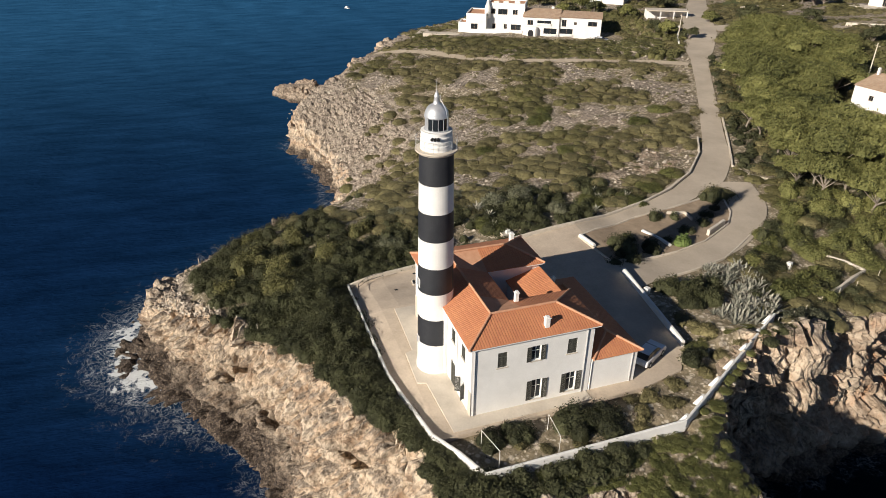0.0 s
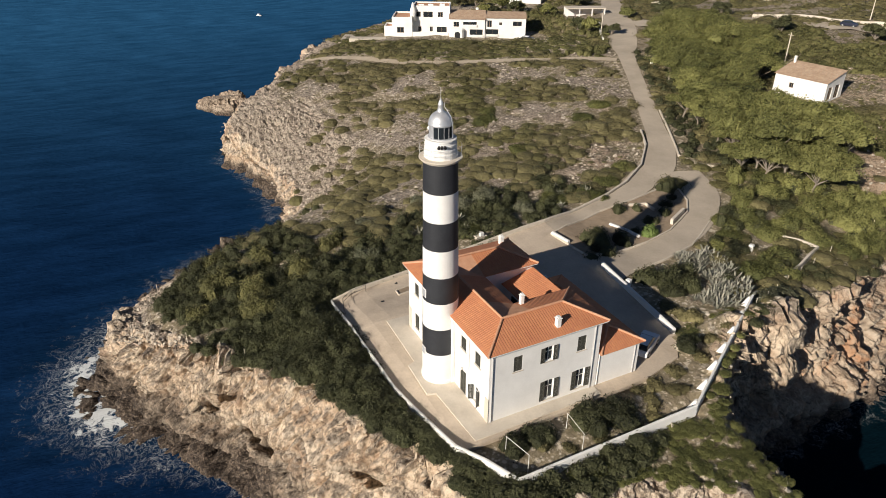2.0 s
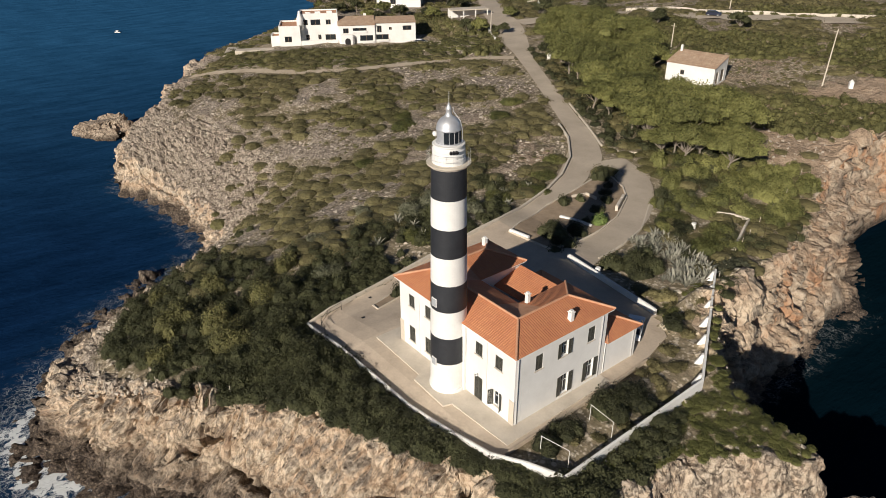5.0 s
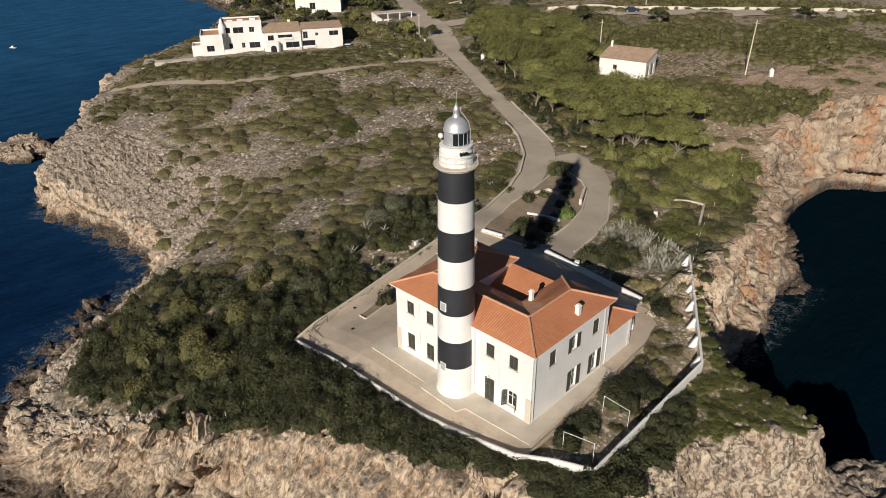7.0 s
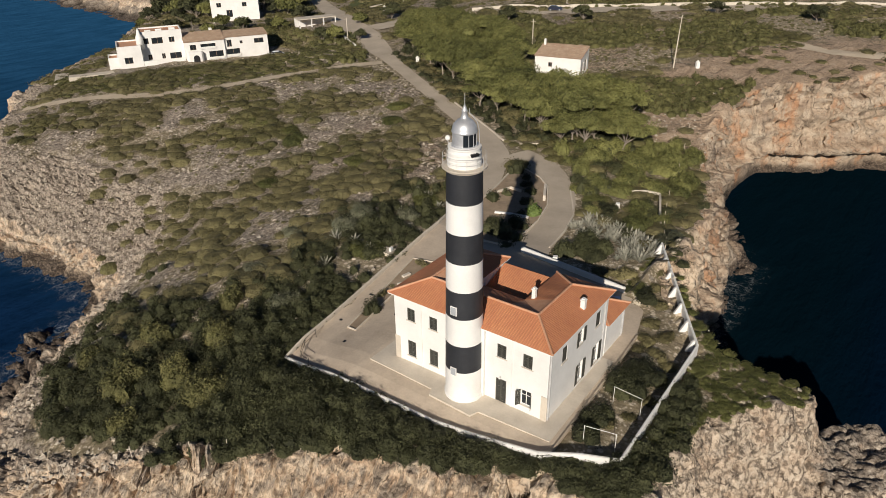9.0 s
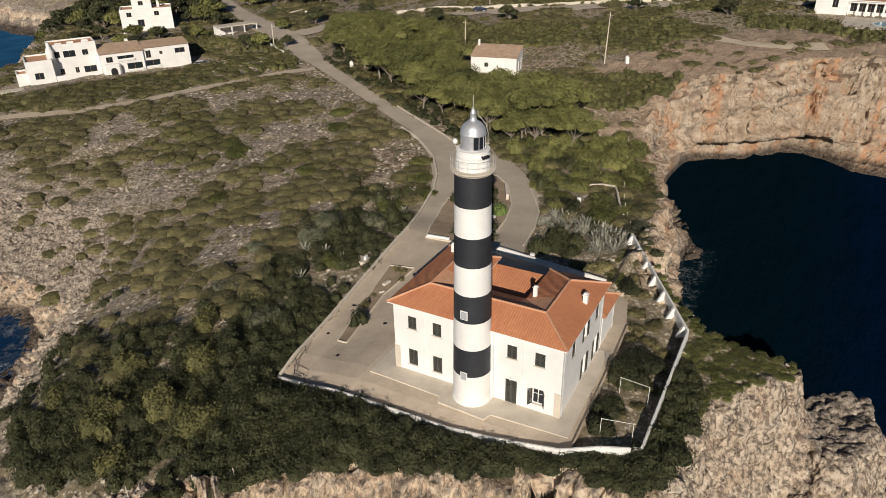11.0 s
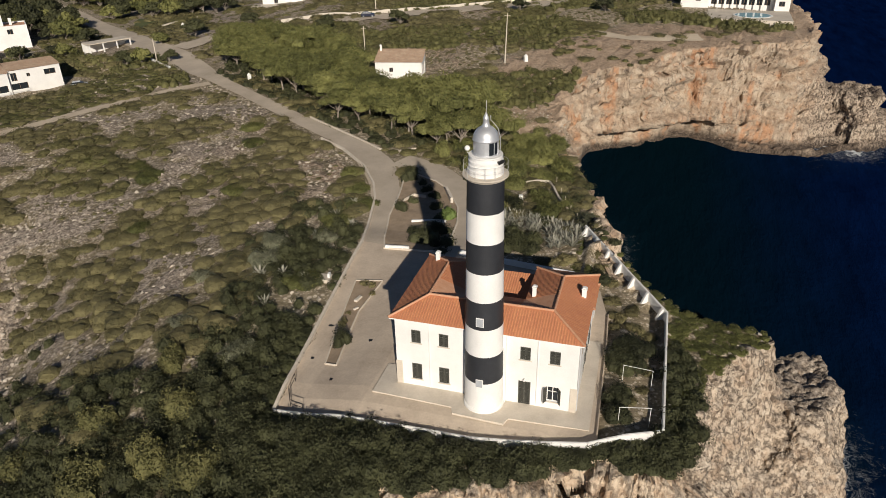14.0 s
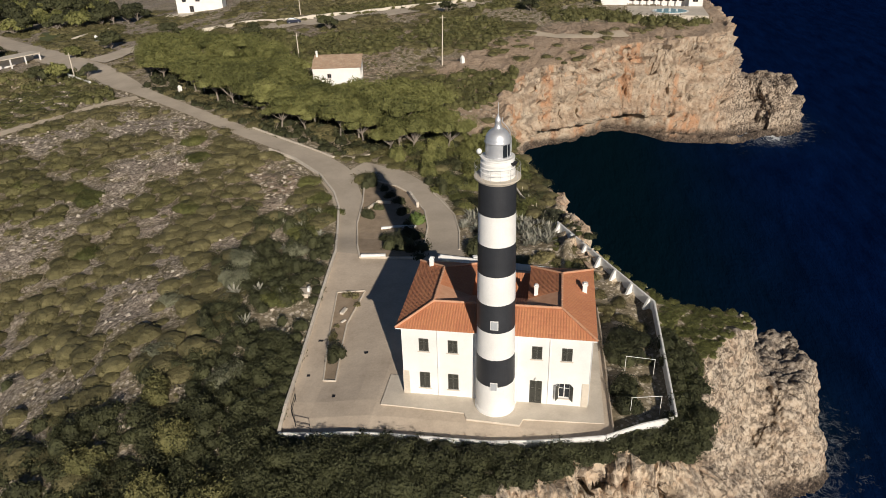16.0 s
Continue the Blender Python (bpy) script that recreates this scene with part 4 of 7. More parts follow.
def build_house():
    house = thing("lighthouse_keepers_house", "white two-storey keepers' house with hipped terracotta tile roofs", "house")
    front = [(-6.83, -5.95, 4.83, 6.18), (-4.25, -3.38, 4.83, 6.18), (3.05, 3.95, 4.83, 6.18), (5.60, 6.50, 4.83, 6.18),
             (-6.88, -5.93, 0.82, 2.55), (-4.30, -3.35, 0.82, 2.55), (2.97, 4.05, 0.05, 2.55), (5.50, 6.50, 0.82, 2.42)]
    side = [(2.90, 3.75, 4.72, 6.28), (6.0, 6.9, 4.72, 6.28), (9.45, 10.35, 4.72, 6.28), (6.25, 7.25, 0.45, 2.6), (9.6, 10.6, 0.5, 2.6)]
    bm = bmesh.new()
    mf = wall_with_holes(bm, (X0, Y0), (X1, Y0), -0.4, EAVES, 0.45, [(a - X0, b - X0, c, d) for a, b, c, d in front])
    part("front_wall", bm, M_WHITE, house)
    bm = bmesh.new()
    ms = wall_with_holes(bm, (X1, Y0 + 0.45), (X1, Y1), -0.4, EAVES, 0.45, [(a - Y0 - 0.45, b - Y0 - 0.45, c, d) for a, b, c, d in side])
    part("side_wall", bm, M_WHITE, house)
    bm = bmesh.new()
    wall_box(bm, X0, X0 + 0.45, Y0 + 0.45, Y1, -0.4, EAVES)
    part("side_wall", bm, M_WHITE, house)
    for x0, x1 in ((X0 + 0.45, -3.3), (2.8, X1 - 0.45)):
        bm = bmesh.new()
        wall_box(bm, x0, x1, Y1 - 0.45, Y1, -0.4, EAVES)
        part("back_wall", bm, M_WHITE, house)
    for x in (-3.75, 2.8):
        bm = bmesh.new()
        wall_box(bm, x, x + 0.45, 5.45, Y1 - 0.45, -0.4, EAVES)
        part("court_wall", bm, M_WHITE, house)
    bm = bmesh.new()
    wall_box(bm, -3.3, 2.8, 5.0, 5.45, -0.4, EAVES)
    part("court_wall", bm, M_WHITE, house)
    for k, (a, b, c, d) in enumerate(front):
        window_set(house, mf, a - X0, b - X0, c, d, "ajar" if k == 7 else "closed")
    for k, (a, b, c, d) in enumerate(side):
        window_set(house, ms, a - Y0 - 0.45, b - Y0 - 0.45, c, d, "closed" if k in (0, 2) else "open")
    # plinth course, corner stones, string course
    bm = bmesh.new()
    add_box(bm, (X0 - 0.05, Y0 - 0.05, -0.3), (X0 + 0.55, Y0 - 0.003, 2.6), 0.01)
    part("corner_stone", bm, M_PLAT, house)
    bm = bmesh.new()
    add_box(bm, (X1 - 0.55, Y0 - 0.05, -0.3), (X1 + 0.05, Y0 - 0.003, 2.6), 0.01)
    part("corner_stone", bm, M_PLAT, house)
    bm = bmesh.new()
    add_box(bm, (X0 - 0.38, Y0 - 0.38, EAVES), (X1 + 0.38, Y0 + 5.0, EAVES + 0.12))
    add_box(bm, (X0 - 0.38, Y0 + 5.0, EAVES), (-2.9, Y1 + 0.38, EAVES + 0.12))
    add_box(bm, (2.42, Y0 + 5.0, EAVES), (X1 + 0.38, Y1 + 0.38, EAVES + 0.12))
    part("eaves_board", bm, M_WHITE, house)
    ez = EAVES + 0.13
    L, R, F, B = X0 - 0.42, X1 + 0.42, Y0 - 0.42, Y1 + 0.42
    wl, wr = -2.85, 2.38
    hw = (R - wr) / 2
    hl = (wl - L) / 2
    rise = 1.08 / 3.0
    slopes = [
        ((L, F, ez), (R, F, ez), (0, 1, 0), rise, 1, 1, hw),
        ((R, F, ez), (R, B, ez), (-1, 0, 0), rise, 1, 1, hw),
        ((R, B, ez), (wr, B, ez), (0, -1, 0), rise, 1, 1, hw - 0.02),
        ((wr, B, ez), (wr, F + 2 * hw, ez), (1, 0, 0), rise, 1, -1, hw),
        ((wr, F + 2 * hw, ez), (wl, F + 2 * hw, ez), (0, -1, 0), rise, -1, -1, hw),
        ((wl, F + 2 * hw, ez), (wl, B, ez), (-1, 0, 0), rise, -1, 1, hl),
        ((wl, B, ez), (L, B, ez), (0, -1, 0), rise, 1, 1, hl - 0.02),
        ((L, B, ez), (L, F, ez), (1, 0, 0), rise, 1, 1, hl),
    ]
    top = ez + rise * hw + 0.08
    jr, jl, tr, tl = (R - hw, F + hw, top), (L + hl, F + hl, top), (R - hw, B - hw, top), (L + hl, B - hl, top)
    e = ez + 0.08
    hip_roof(house, slopes, [(jl, jr), (jr, tr), (jl, tl), ((R, F, e), jr), ((L, F, e), jl), ((R, B, e), tr), ((L, B, e), tl), ((wr, B, e), tr), ((wl, B, e), tl)])
    chimney(house, 7.5, 7.5, ez + 0.1, ez + 1.15)
    chimney(house, 3.1, 6.6, ez + 0.1, ez + 1.2, 0.36)
    chimney(house, -7.3, 10.6, ez + 0.2, ez + 1.3)
    for x in (4.6, -5.15):
        part("downpipe", tube([(x, Y0 - 0.06, 0.1), (x, Y0 - 0.06, EAVES)], 0.045, 8), M_WHITE, house)
    part("downpipe", tube([(X1 + 0.07, Y0 + 0.25, 0.1), (X1 + 0.07, Y0 + 0.25, EAVES)], 0.06, 8), M_PIPE, house)
    part("downpipe", tube([(X1 + 0.07, Y1 - 0.7, 0.1), (X1 + 0.07, Y1 - 0.7, EAVES)], 0.06, 8), M_PIPE, house)
    return house


build_house()


def build_annex():
    an = thing("house_annex", "low white one-storey annex with a hipped terracotta roof", "house")
    x0, x1, y0, y1, e = -4.9, 8.0, 11.98, 16.8, 3.55
    bm = bmesh.new()
    wall_box(bm, x1 - 0.35, x1, y0, y1, -0.4, e)
    part("side_wall", bm, M_WHITE, an)
    bm = bmesh.new()
    wall_box(bm, x0, x1 - 0.35, y1 - 0.35, y1, -0.4, e)
    part("back_wall", bm, M_WHITE, an)
    bm = bmesh.new()
    wall_box(bm, x0, x0 + 0.35, y0, y1 - 0.35, -0.4, e)
    part("side_wall", bm, M_WHITE, an)
    ez, rise, hw = e + 0.02, 1.0 / 2.55, 2.55
    L, R, B, F = x0 - 0.3, x1 + 0.35, y1 + 0.35, y1 + 0.35 - 2 * hw
    slopes = [((R, B, ez), (L, B, ez), (0, -1, 0), rise, 1, 1, hw), ((R, F, ez), (R, B, ez), (-1, 0, 0), rise, 1, 1, hw - 0.02),
              ((L, B, ez), (L, F, ez), (1, 0, 0), rise, 1, 1, hw - 0.02), ((L, F, ez), (R, F, ez), (0, 1, 0), rise, 1, 1, hw)]
    t = ez + rise * hw + 0.08
    hip_roof(an, slopes, [((L + hw, B - hw, t), (R - hw, B - hw, t)), ((R, B, ez + 0.08), (R - hw, B - hw, t)), ((R, F, ez + 0.08), (R - hw, B - hw, t))])
    chimney(an, -3.8, 14.0, ez + 0.5, ez + 1.25, 0.34)
    part("downpipe", tube([(x1 + 0.06, y1 - 0.5, 0.05), (x1 + 0.06, y1 - 0.5, e)], 0.05, 8), M_PIPE, an)
    part("downpipe", tube([(x1 + 0.06, 12.1, 0.05), (x1 + 0.06, 12.1, e)], 0.05, 8), M_WHITE, an)
    return an


def build_court_roof():
    ct = thing("courtyard_lean_to", "lean-to between the house wings with a terracotta roof", "house")
    bm = bmesh.new()
    wall_box(bm, -3.28, 2.78, 8.6, 8.9, -0.4, 5.75)
    part("front_wall", bm, M_WHITE, ct)
    box_part("dark_window", (-1.6, 8.56, 4.2), (-0.6, 8.595, 5.3), M_DARK, ct)
    bm = bmesh.new()
    wall_box(bm, -3.28, 2.78, Y1 - 0.3, Y1, -0.4, 6.7)
    part("back_wall", bm, M_WHITE, ct)
    hip_roof(ct, [((-3.28, 8.35, 5.8), (2.78, 8.35, 5.8), (0, 1, 0), 0.28, 0, 0, Y1 - 8.3)], [])
    return ct


build_annex()
build_court_roof()

# ---- terrace, road, boundary walls ----
def sheet(name, outline, step, height, lift, material, label, category):
    """Paving that follows the ground within an outline."""
    pts = np.array(outline, float)
    gx = np.arange(pts[:, 0].min(), pts[:, 0].max() + step, step)
    gy = np.arange(pts[:, 1].min(), pts[:, 1].max() + step, step)
    bm = bmesh.new()
    face = bm.faces.new([bm.verts.new((x, y, 0)) for x, y in outline])
    for n, vals in ((0, gx[1:-1]), (1, gy[1:-1])):
        for v in vals:
            co, no = [0, 0, 0], [0, 0, 0]
            co[n], no[n] = v, 1
            bmesh.ops.bisect_plane(bm, geom=bm.verts[:] + bm.edges[:] + bm.faces[:], plane_co=co, plane_no=no)
    co = np.array([v.co for v in bm.verts])
    z = height(co[:, 0], co[:, 1])
    for v, h in zip(bm.verts, z):
        v.co.z = h + lift
    made = bmesh.ops.extrude_face_region(bm, geom=bm.faces[:])["geom"]
    for v in made:
        if isinstance(v, bmesh.types.BMVert):
            v.co.z += 0.0
    lower = [v for v in bm.verts if v not in set(g for g in made if isinstance(g, bmesh.types.BMVert))]
    for v in lower:
        v.co.z -= 0.35
    bmesh.ops.recalc_face_normals(bm, faces=bm.faces[:])
    return tagged(part(name, bm, material), label, category, kind="structure")


def ribbon(name, line, widths, lift, material, label, category, step=1.5):
    """A road along a line; it follows the ground across its width."""
    pts = np.array(line, float)
    seg = np.r_[0, np.cumsum(np.hypot(*np.diff(pts, axis=0).T))]
    s = np.arange(0, seg[-1], step)
    c = np.stack([np.interp(s, seg, pts[:, k]) for k in (0, 1)], -1)
    for _ in range(6):
        c[1:-1] = (c[:-2] + 2 * c[1:-1] + c[2:]) / 4
    way = np.gradient(c, axis=0)
    way /= np.linalg.norm(way, axis=1)[:, None]
    side = np.stack([way[:, 1], -way[:, 0]], -1)
    w = np.interp(s, seg, widths)
    rows = 6
    off = np.linspace(-1, 1, rows)
    P = c[:, None] + side[:, None] * (off[None, :, None] * w[:, None, None] / 2)
    z = ground(P[..., 0].ravel(), P[..., 1].ravel()) + lift
    V = np.concatenate([P.reshape(-1, 2), z[:, None]], 1)
    k = np.arange(len(V)).reshape(-1, rows)
    F = np.stack([k[:-1, :-1].ravel(), k[:-1, 1:].ravel(), k[1:, 1:].ravel(), k[1:, :-1].ravel()], 1)
    return tagged(link_mesh(name, mesh_of(name, V, F, True), material), label, category, kind="structure"), P, z.reshape(-1, rows)


sheet("terrace", TERRACE, 2.0, terrace_height, 0.0, M_CONC, "worn grey concrete apron round the lighthouse", "pavement")
sheet("plinth_paving", [(-10.2, -1.3), (-2.6, -1.55), (-2.3, -2.3), (2.3, -2.5), (2.6, -1.7), (9.5, -1.4), (9.3, 11.8), (8.06, 11.8), (8.06, 0.6), (-8.4, 0.6), (-8.4, 3), (-10.2, 3)],
      2.5, lambda x, y: 0 * x + 0.06, 0.0, M_PLAT, "raised pale concrete paving along the house front", "pavement")
ribbon("road", ROAD, [4.6, 4.4, 4.2, 4.6, 6.0, 4.6, 3.9, 3.6, 3.5, 4.0, 6.5, 9, 8, 6.0, 6.0, 6.0], 0.12, M_ROAD, "narrow sunlit grey access road", "road")
ribbon("drive", DRIVE, [5.5, 5.2, 4.6, 4.3, 4.2, 4.6, 6.0], 0.16, M_ROAD, "curved grey drive round the planted island", "road")
ribbon("track", TRACK, [3.0] * 8, 0.14, M_TRACK, "pale dirt track across the headland", "track")


def boundary_wall(name, line, base, high, thick, label, material=M_WHITE, cope=True):
    ob = thing(name, label, "wall", kind="structure")
    for (ax, ay), (bx, by) in zip(line, line[1:]):
        n = max(1, round(math.hypot(bx - ax, by - ay) / 3.0))
        for k in range(n):
            p = Vector((ax + (bx - ax) * k / n, ay + (by - ay) * k / n, 0))
            q = Vector((ax + (bx - ax) * (k + 1) / n, ay + (by - ay) * (k + 1) / n, 0))
            p.z, q.z = base(p.x, p.y), base(q.x, q.y)
            side = Vector((q.y - p.y, p.x - q.x, 0)).normalized() * thick / 2
            bm = bmesh.new()
            vs = [bm.verts.new(c + s + Vector((0, 0, h))) for h in (-0.5, high) for c, s in ((p, side), (q, side), (q, -side), (p, -side))]
            for f in ((3, 2, 1, 0), (4, 5, 6, 7), (0, 1, 5, 4), (1, 2, 6, 5), (2, 3, 7, 6), (3, 0, 4, 7)):
                bm.faces.new([vs[i] for i in f])
            bmesh.ops.bevel(bm, geom=[e for e in bm.edges if all(v.co.z > min(p.z, q.z) + high - 0.5 for v in e.verts)], offset=0.05, segments=2, affect="EDGES")
            part("wall_section", bm, material, ob)
    return ob


def site_height(x, y):
    return float(ground(np.array([x]), np.array([y]))[0])


boundary_wall("wall_south", [(-18.8, -4.7), (-9, -4.9), (0, -4.7), (9.5, -3.3), (15.4, -0.8)], lambda x, y: terrace_height(np.array(x), np.array(y)), 0.52, 0.24, "low whitewashed parapet wall along the cliff edge")
boundary_wall("wall_east", [(15.4, -0.8), (15.4, 17.1), (5.0, 35.2)], lambda x, y: 0.35 + 0.02 * y, 0.75, 0.22, "whitewashed garden wall with buttresses above the cove")
boundary_wall("wall_west", [(-18.8, -4.7), (-20.9, 11), (-22.9, 27), (-26.6, 40.8), (-28.9, 46.0), (-33.2, 52.6), (-40.0, 59.4), (-46.2, 63.6)], lambda x, y: float(terrace_height(np.array(x), np.array(y))) if y < 27 else site_height(x, y) + 0.05, 0.45, 0.3, "low stone kerb wall along the drive", M_STONE)
boundary_wall("wall_north", [(-9.5, 26.4), (5.0, 24.4)], lambda x, y: 0.0, 0.7, 0.3, "whitewashed yard wall behind the house")

# ---- plants ----
def leaf_quads(c, n, size, rng, jitter=0.9, slim=1.0):
    """One small leaf spray at each place c, facing about along n."""
    n = n + jitter * rng.normal(size=n.shape)
    n /= np.linalg.norm(n, axis=1)[:, None] + 1e-9
    a = np.cross(n, rng.normal(size=n.shape))
    a /= np.linalg.norm(a, axis=1)[:, None] + 1e-9
    b = np.cross(n, a)
    s = size[:, None] if np.ndim(size) else size
    w, h = slim * s * (0.28 + 0.25 * rng.rand(len(c), 1)), s * (0.5 + 0.45 * rng.rand(len(c), 1))
    V = np.stack([c - a * w * 1.1 - b * h * 0.5, c + a * w * 1.1 - b * h * 0.4, c + b * h * 0.9], 1).reshape(-1, 3)
    return V, np.arange(len(V)).reshape(-1, 3)


def dome_points(rng, n, spread=1.15):
    """Ways over a dome, denser towards its top."""
    z = rng.rand(n) * spread - (spread - 1)
    a = rng.rand(n) * 2 * math.pi
    r = np.sqrt(np.clip(1 - z * z, 0, 1))
    return np.stack([r * np.cos(a), r * np.sin(a), z], -1)


def bushes(x, y, z, r, h, per, size, rng):
    """Leaf sprays of many bushes at once."""
    k = np.repeat(np.arange(len(x)), per)
    d = dome_points(rng, len(k), 1.25)
    lump = 1 + 0.33 * fbm(d * 1.9 + np.stack([x, y, z], -1)[k] * 0.7, 3)
    f = lump * (0.72 + 0.33 * rng.rand(len(k)))
    c = np.stack([x[k] + d[:, 0] * r[k] * f, y[k] + d[:, 1] * r[k] * f, z[k] + np.maximum(d[:, 2], -0.1) * h[k] * f + 0.05], -1)
    nrm = d / np.stack([r[k], r[k], h[k]], -1) * r[k][:, None]
    return leaf_quads(c, nrm, size[k] * (0.7 + 0.6 * rng.rand(len(k))), rng, 0.32)


def cores(x, y, z, r, h, full=0.76):
    """The dense dark twigs within each bush, as a low rough dome."""
    n = 7
    a = np.arange(n) * 2 * math.pi / n
    wob = 1 + 0.16 * vnoise(np.stack([np.repeat(x, n) * 0.9, np.repeat(y, n) * 0.9, np.tile(a, len(x))], -1)).reshape(-1, n)
    V = []
    for rr, zz in ((1.0, 0.0), (0.88, 0.46), (0.52, 0.80)):
        q = full * rr * r[:, None] * wob
        V.append(np.stack([x[:, None] + q * np.cos(a), y[:, None] + q * np.sin(a), z[:, None] + zz * full * h[:, None] + 0 * a - 0.15 * (zz == 0)], -1))
    V.append(np.stack([x, y, z + 0.92 * full * h], -1)[:, None])
    V = np.concatenate(V, 1)
    base = np.arange(len(x))[:, None] * (3 * n + 1)
    F = []
    for k in range(n):
        q = (k + 1) % n
        for lo in (0, n):
            F += [np.concatenate([base + lo + k, base + lo + q, base + lo + n + q], 1), np.concatenate([base + lo + k, base + lo + n + q, base + lo + n + k], 1)]
        F.append(np.concatenate([base + 2 * n + k, base + 2 * n + q, base + 3 * n], 1))
    return V.reshape(-1, 3), np.concatenate(F)


def stuff(name, chunks, material, label, category):
    V, F, n = [], [], 0
    for v, f in chunks:
        V.append(v)
        F.append(f + n)
        n += len(v)
    ob = link_mesh(name, mesh_of(name, np.concatenate(V), np.concatenate(F)), material)
    return tagged(ob, label, category, kind="stuff")


def scatter(step, lo, hi, rng, loose=1.3):
    gx, gy = np.meshgrid(np.arange(lo[0], hi[0], step), np.arange(lo[1], hi[1], step))
    return gx.ravel() + (rng.rand(gx.size) - 0.5) * step * loose, gy.ravel() + (rng.rand(gx.size) - 0.5) * step * loose


ISLAND = [(-19.4, 25.8), (-14.5, 26.2), (-12.2, 26.4), (-12.1, 31), (-12.6, 36.2), (-13.9, 41.2), (-17.2, 47.4), (-20, 50), (-23.4, 51.6), (-25.2, 50.2), (-23.6, 43), (-22.6, 36.2), (-20.6, 29)]
HOUSES = [(-150, 60, 8), (-145, 68, 8), (-141, 76, 8), (-137, 83, 8), (-132, 91, 9), (-126, 88, 6), (-45.5, 105, 7), (32, 182, 16), (-178, 120, 10), (-138, 116, 7), (-120, 193, 13)]


def open_ground(x, y, margin=0.5):
    """True where wild plants may stand."""
    ok = inside(x, y, RIM) & ~inside(x, y, TERRACE) & ~inside(x, y, ISLAND)
    ok &= line_distance(x, y, TERRACE) > margin
    ok &= (line_distance(x, y, ROAD, False) > np.interp(x, [-100, -92, -44, -34, -25], [4.2, 1.9, 2.0, 3.0, 2.4]) + margin) & (line_distance(x, y, DRIVE, False) > 2.2 + margin) & (line_distance(x, y, TRACK, False) > 1.7)
    for hx, hy, hr in HOUSES:
        ok &= np.hypot(x - hx, y - hy) > hr
    return ok


def wild_scrub():
    rng = np.random.RandomState(11)
    # dense lentisk round the terrace and along the cliff top
    x, y = scatter(1.2, (-60, -30), (26, 75), rng)
    x2, y2 = scatter(1.1, (-20, -16), (20, -1), rng)
    x, y = np.r_[x, x2], np.r_[y, y2]
    rim, ter = line_distance(x, y, RIM), line_distance(x, y, TERRACE)
    patch = fbm(np.stack([x * 0.09, y * 0.09, 0 * x + 2], -1), 3)
    dense = 1.25 - np.interp(ter, [0, 6, 18, 34], [0, 0.05, 0.55, 1.15]) + 0.55 * patch
    dense = np.where(rim < np.interp(x, [-60, -42, -32, -20, -8, 0, 30], [11, 7.5, 5, 1.6, 0.5, 0.1, 0.1]), 0, dense)
    dense = np.where((x > 4) & (y > 2), 0.55 + 0.6 * patch, dense)
    dense = np.where((x > -9) & (y > 25), 0.12 + 0.3 * patch, dense)
    dense = np.where((x > 9) & (y > 9), 0.0, dense)
    dense = np.where((x > 15.4) & (y > 5), np.where((line_distance(x, y, GARDEN) < np.interp(y, [5, 14], [3.6, 1.6])) & (y < 14), 0.95, 0.03), dense)
    dense = np.where((y < -2) & (x > -20), 2.0, dense)
    dense = dense + np.where(rim > 6, 0.35 * smooth(-24, -30, x) * smooth(0, -6, y), 0)
    dense = np.where((x < -20) & (y > -2), dense - 0.25 - 0.45 * smooth(2, 14, y), dense)
    keep = open_ground(x, y) & (rng.rand(len(x)) < dense) & ~inside(x, y, GARDEN)
    x, y, ter, rim = x[keep], y[keep], ter[keep], rim[keep]
    z = ground(x, y)
    south = smooth(12, 3, ter) * smooth(-1, -5, y) * smooth(14, 11, x) * smooth(-32, -20, x)
    h = (0.75 + 0.7 * rng.rand(len(x))) * (1 + 0.45 * south) * np.where((x > 4) & (y > 2), 0.6, 1.0)
    h = h * np.clip(0.5 + rim / 3.5, 0.5, 1) * np.clip(0.35 + ter / 4.0, 0.5, 1)
    tall = (rng.rand(len(x)) < 0.10) & (rim > 4) & (x < -8) & (ter > 3)
    h = np.where(tall, 1.7 + 0.9 * rng.rand(len(x)), h)
    h = np.where((x > 7) & (line_distance(x, y, GARDEN) < 4), 0.35 + 0.3 * rng.rand(len(x)) + 0.35 * ((x > 15.4) & (y < 14)), h)
    r = (0.75 + 0.55 * rng.rand(len(x))) * np.where(h > 1.3, 1.15, 1.0)
    per = np.clip((130 * r * (r + h)).astype(int), 65, 560)
    chunks = [bushes(x, y, z, r, h, per, 0.15 + 0.04 * rng.rand(len(x)), rng), cores(x, y, z, r, h)]
    stuff("lentisk_scrub", chunks, M_SCRUB, "dense dark green evergreen scrub round the terrace", "shrubs")
    # low dry garrigue over the open headland
    x, y = scatter(1.55, (-235, -10), (40, 200), rng, 2.6)
    rim = line_distance(x, y, RIM)
    patch = mats(x, y)
    wide = edge_width(x, y)
    gap = rng.rand(len(x)) < 0.2
    dense = np.where(patch > -0.05, 0.92, 0.0) - 0.85 * (1 - smooth(0.25 * wide, 1.4 * wide, rim))
    dense = np.maximum(dense, np.where(gap & (rim > wide), 0.9, 0.0))
    dense = np.where((y > 100) & (x > -62) & (rim > 24), dense + 0.45, dense)
    keep = open_ground(x, y) & (rng.rand(len(x)) < dense) & (rim > 0.8) & ~inside(x, y, GARDEN) & ((line_distance(x, y, TERRACE) > 10) | (x > 4)) & ~((x > 5) & (y < 36))
    thick = (patch > -0.05)[keep]
    x, y = x[keep], y[keep]
    z = ground(x, y)
    big = np.where(thick, 0.15 + 0.95 * rng.rand(len(x)) ** 1.7, -0.28 + 0.25 * rng.rand(len(x)))
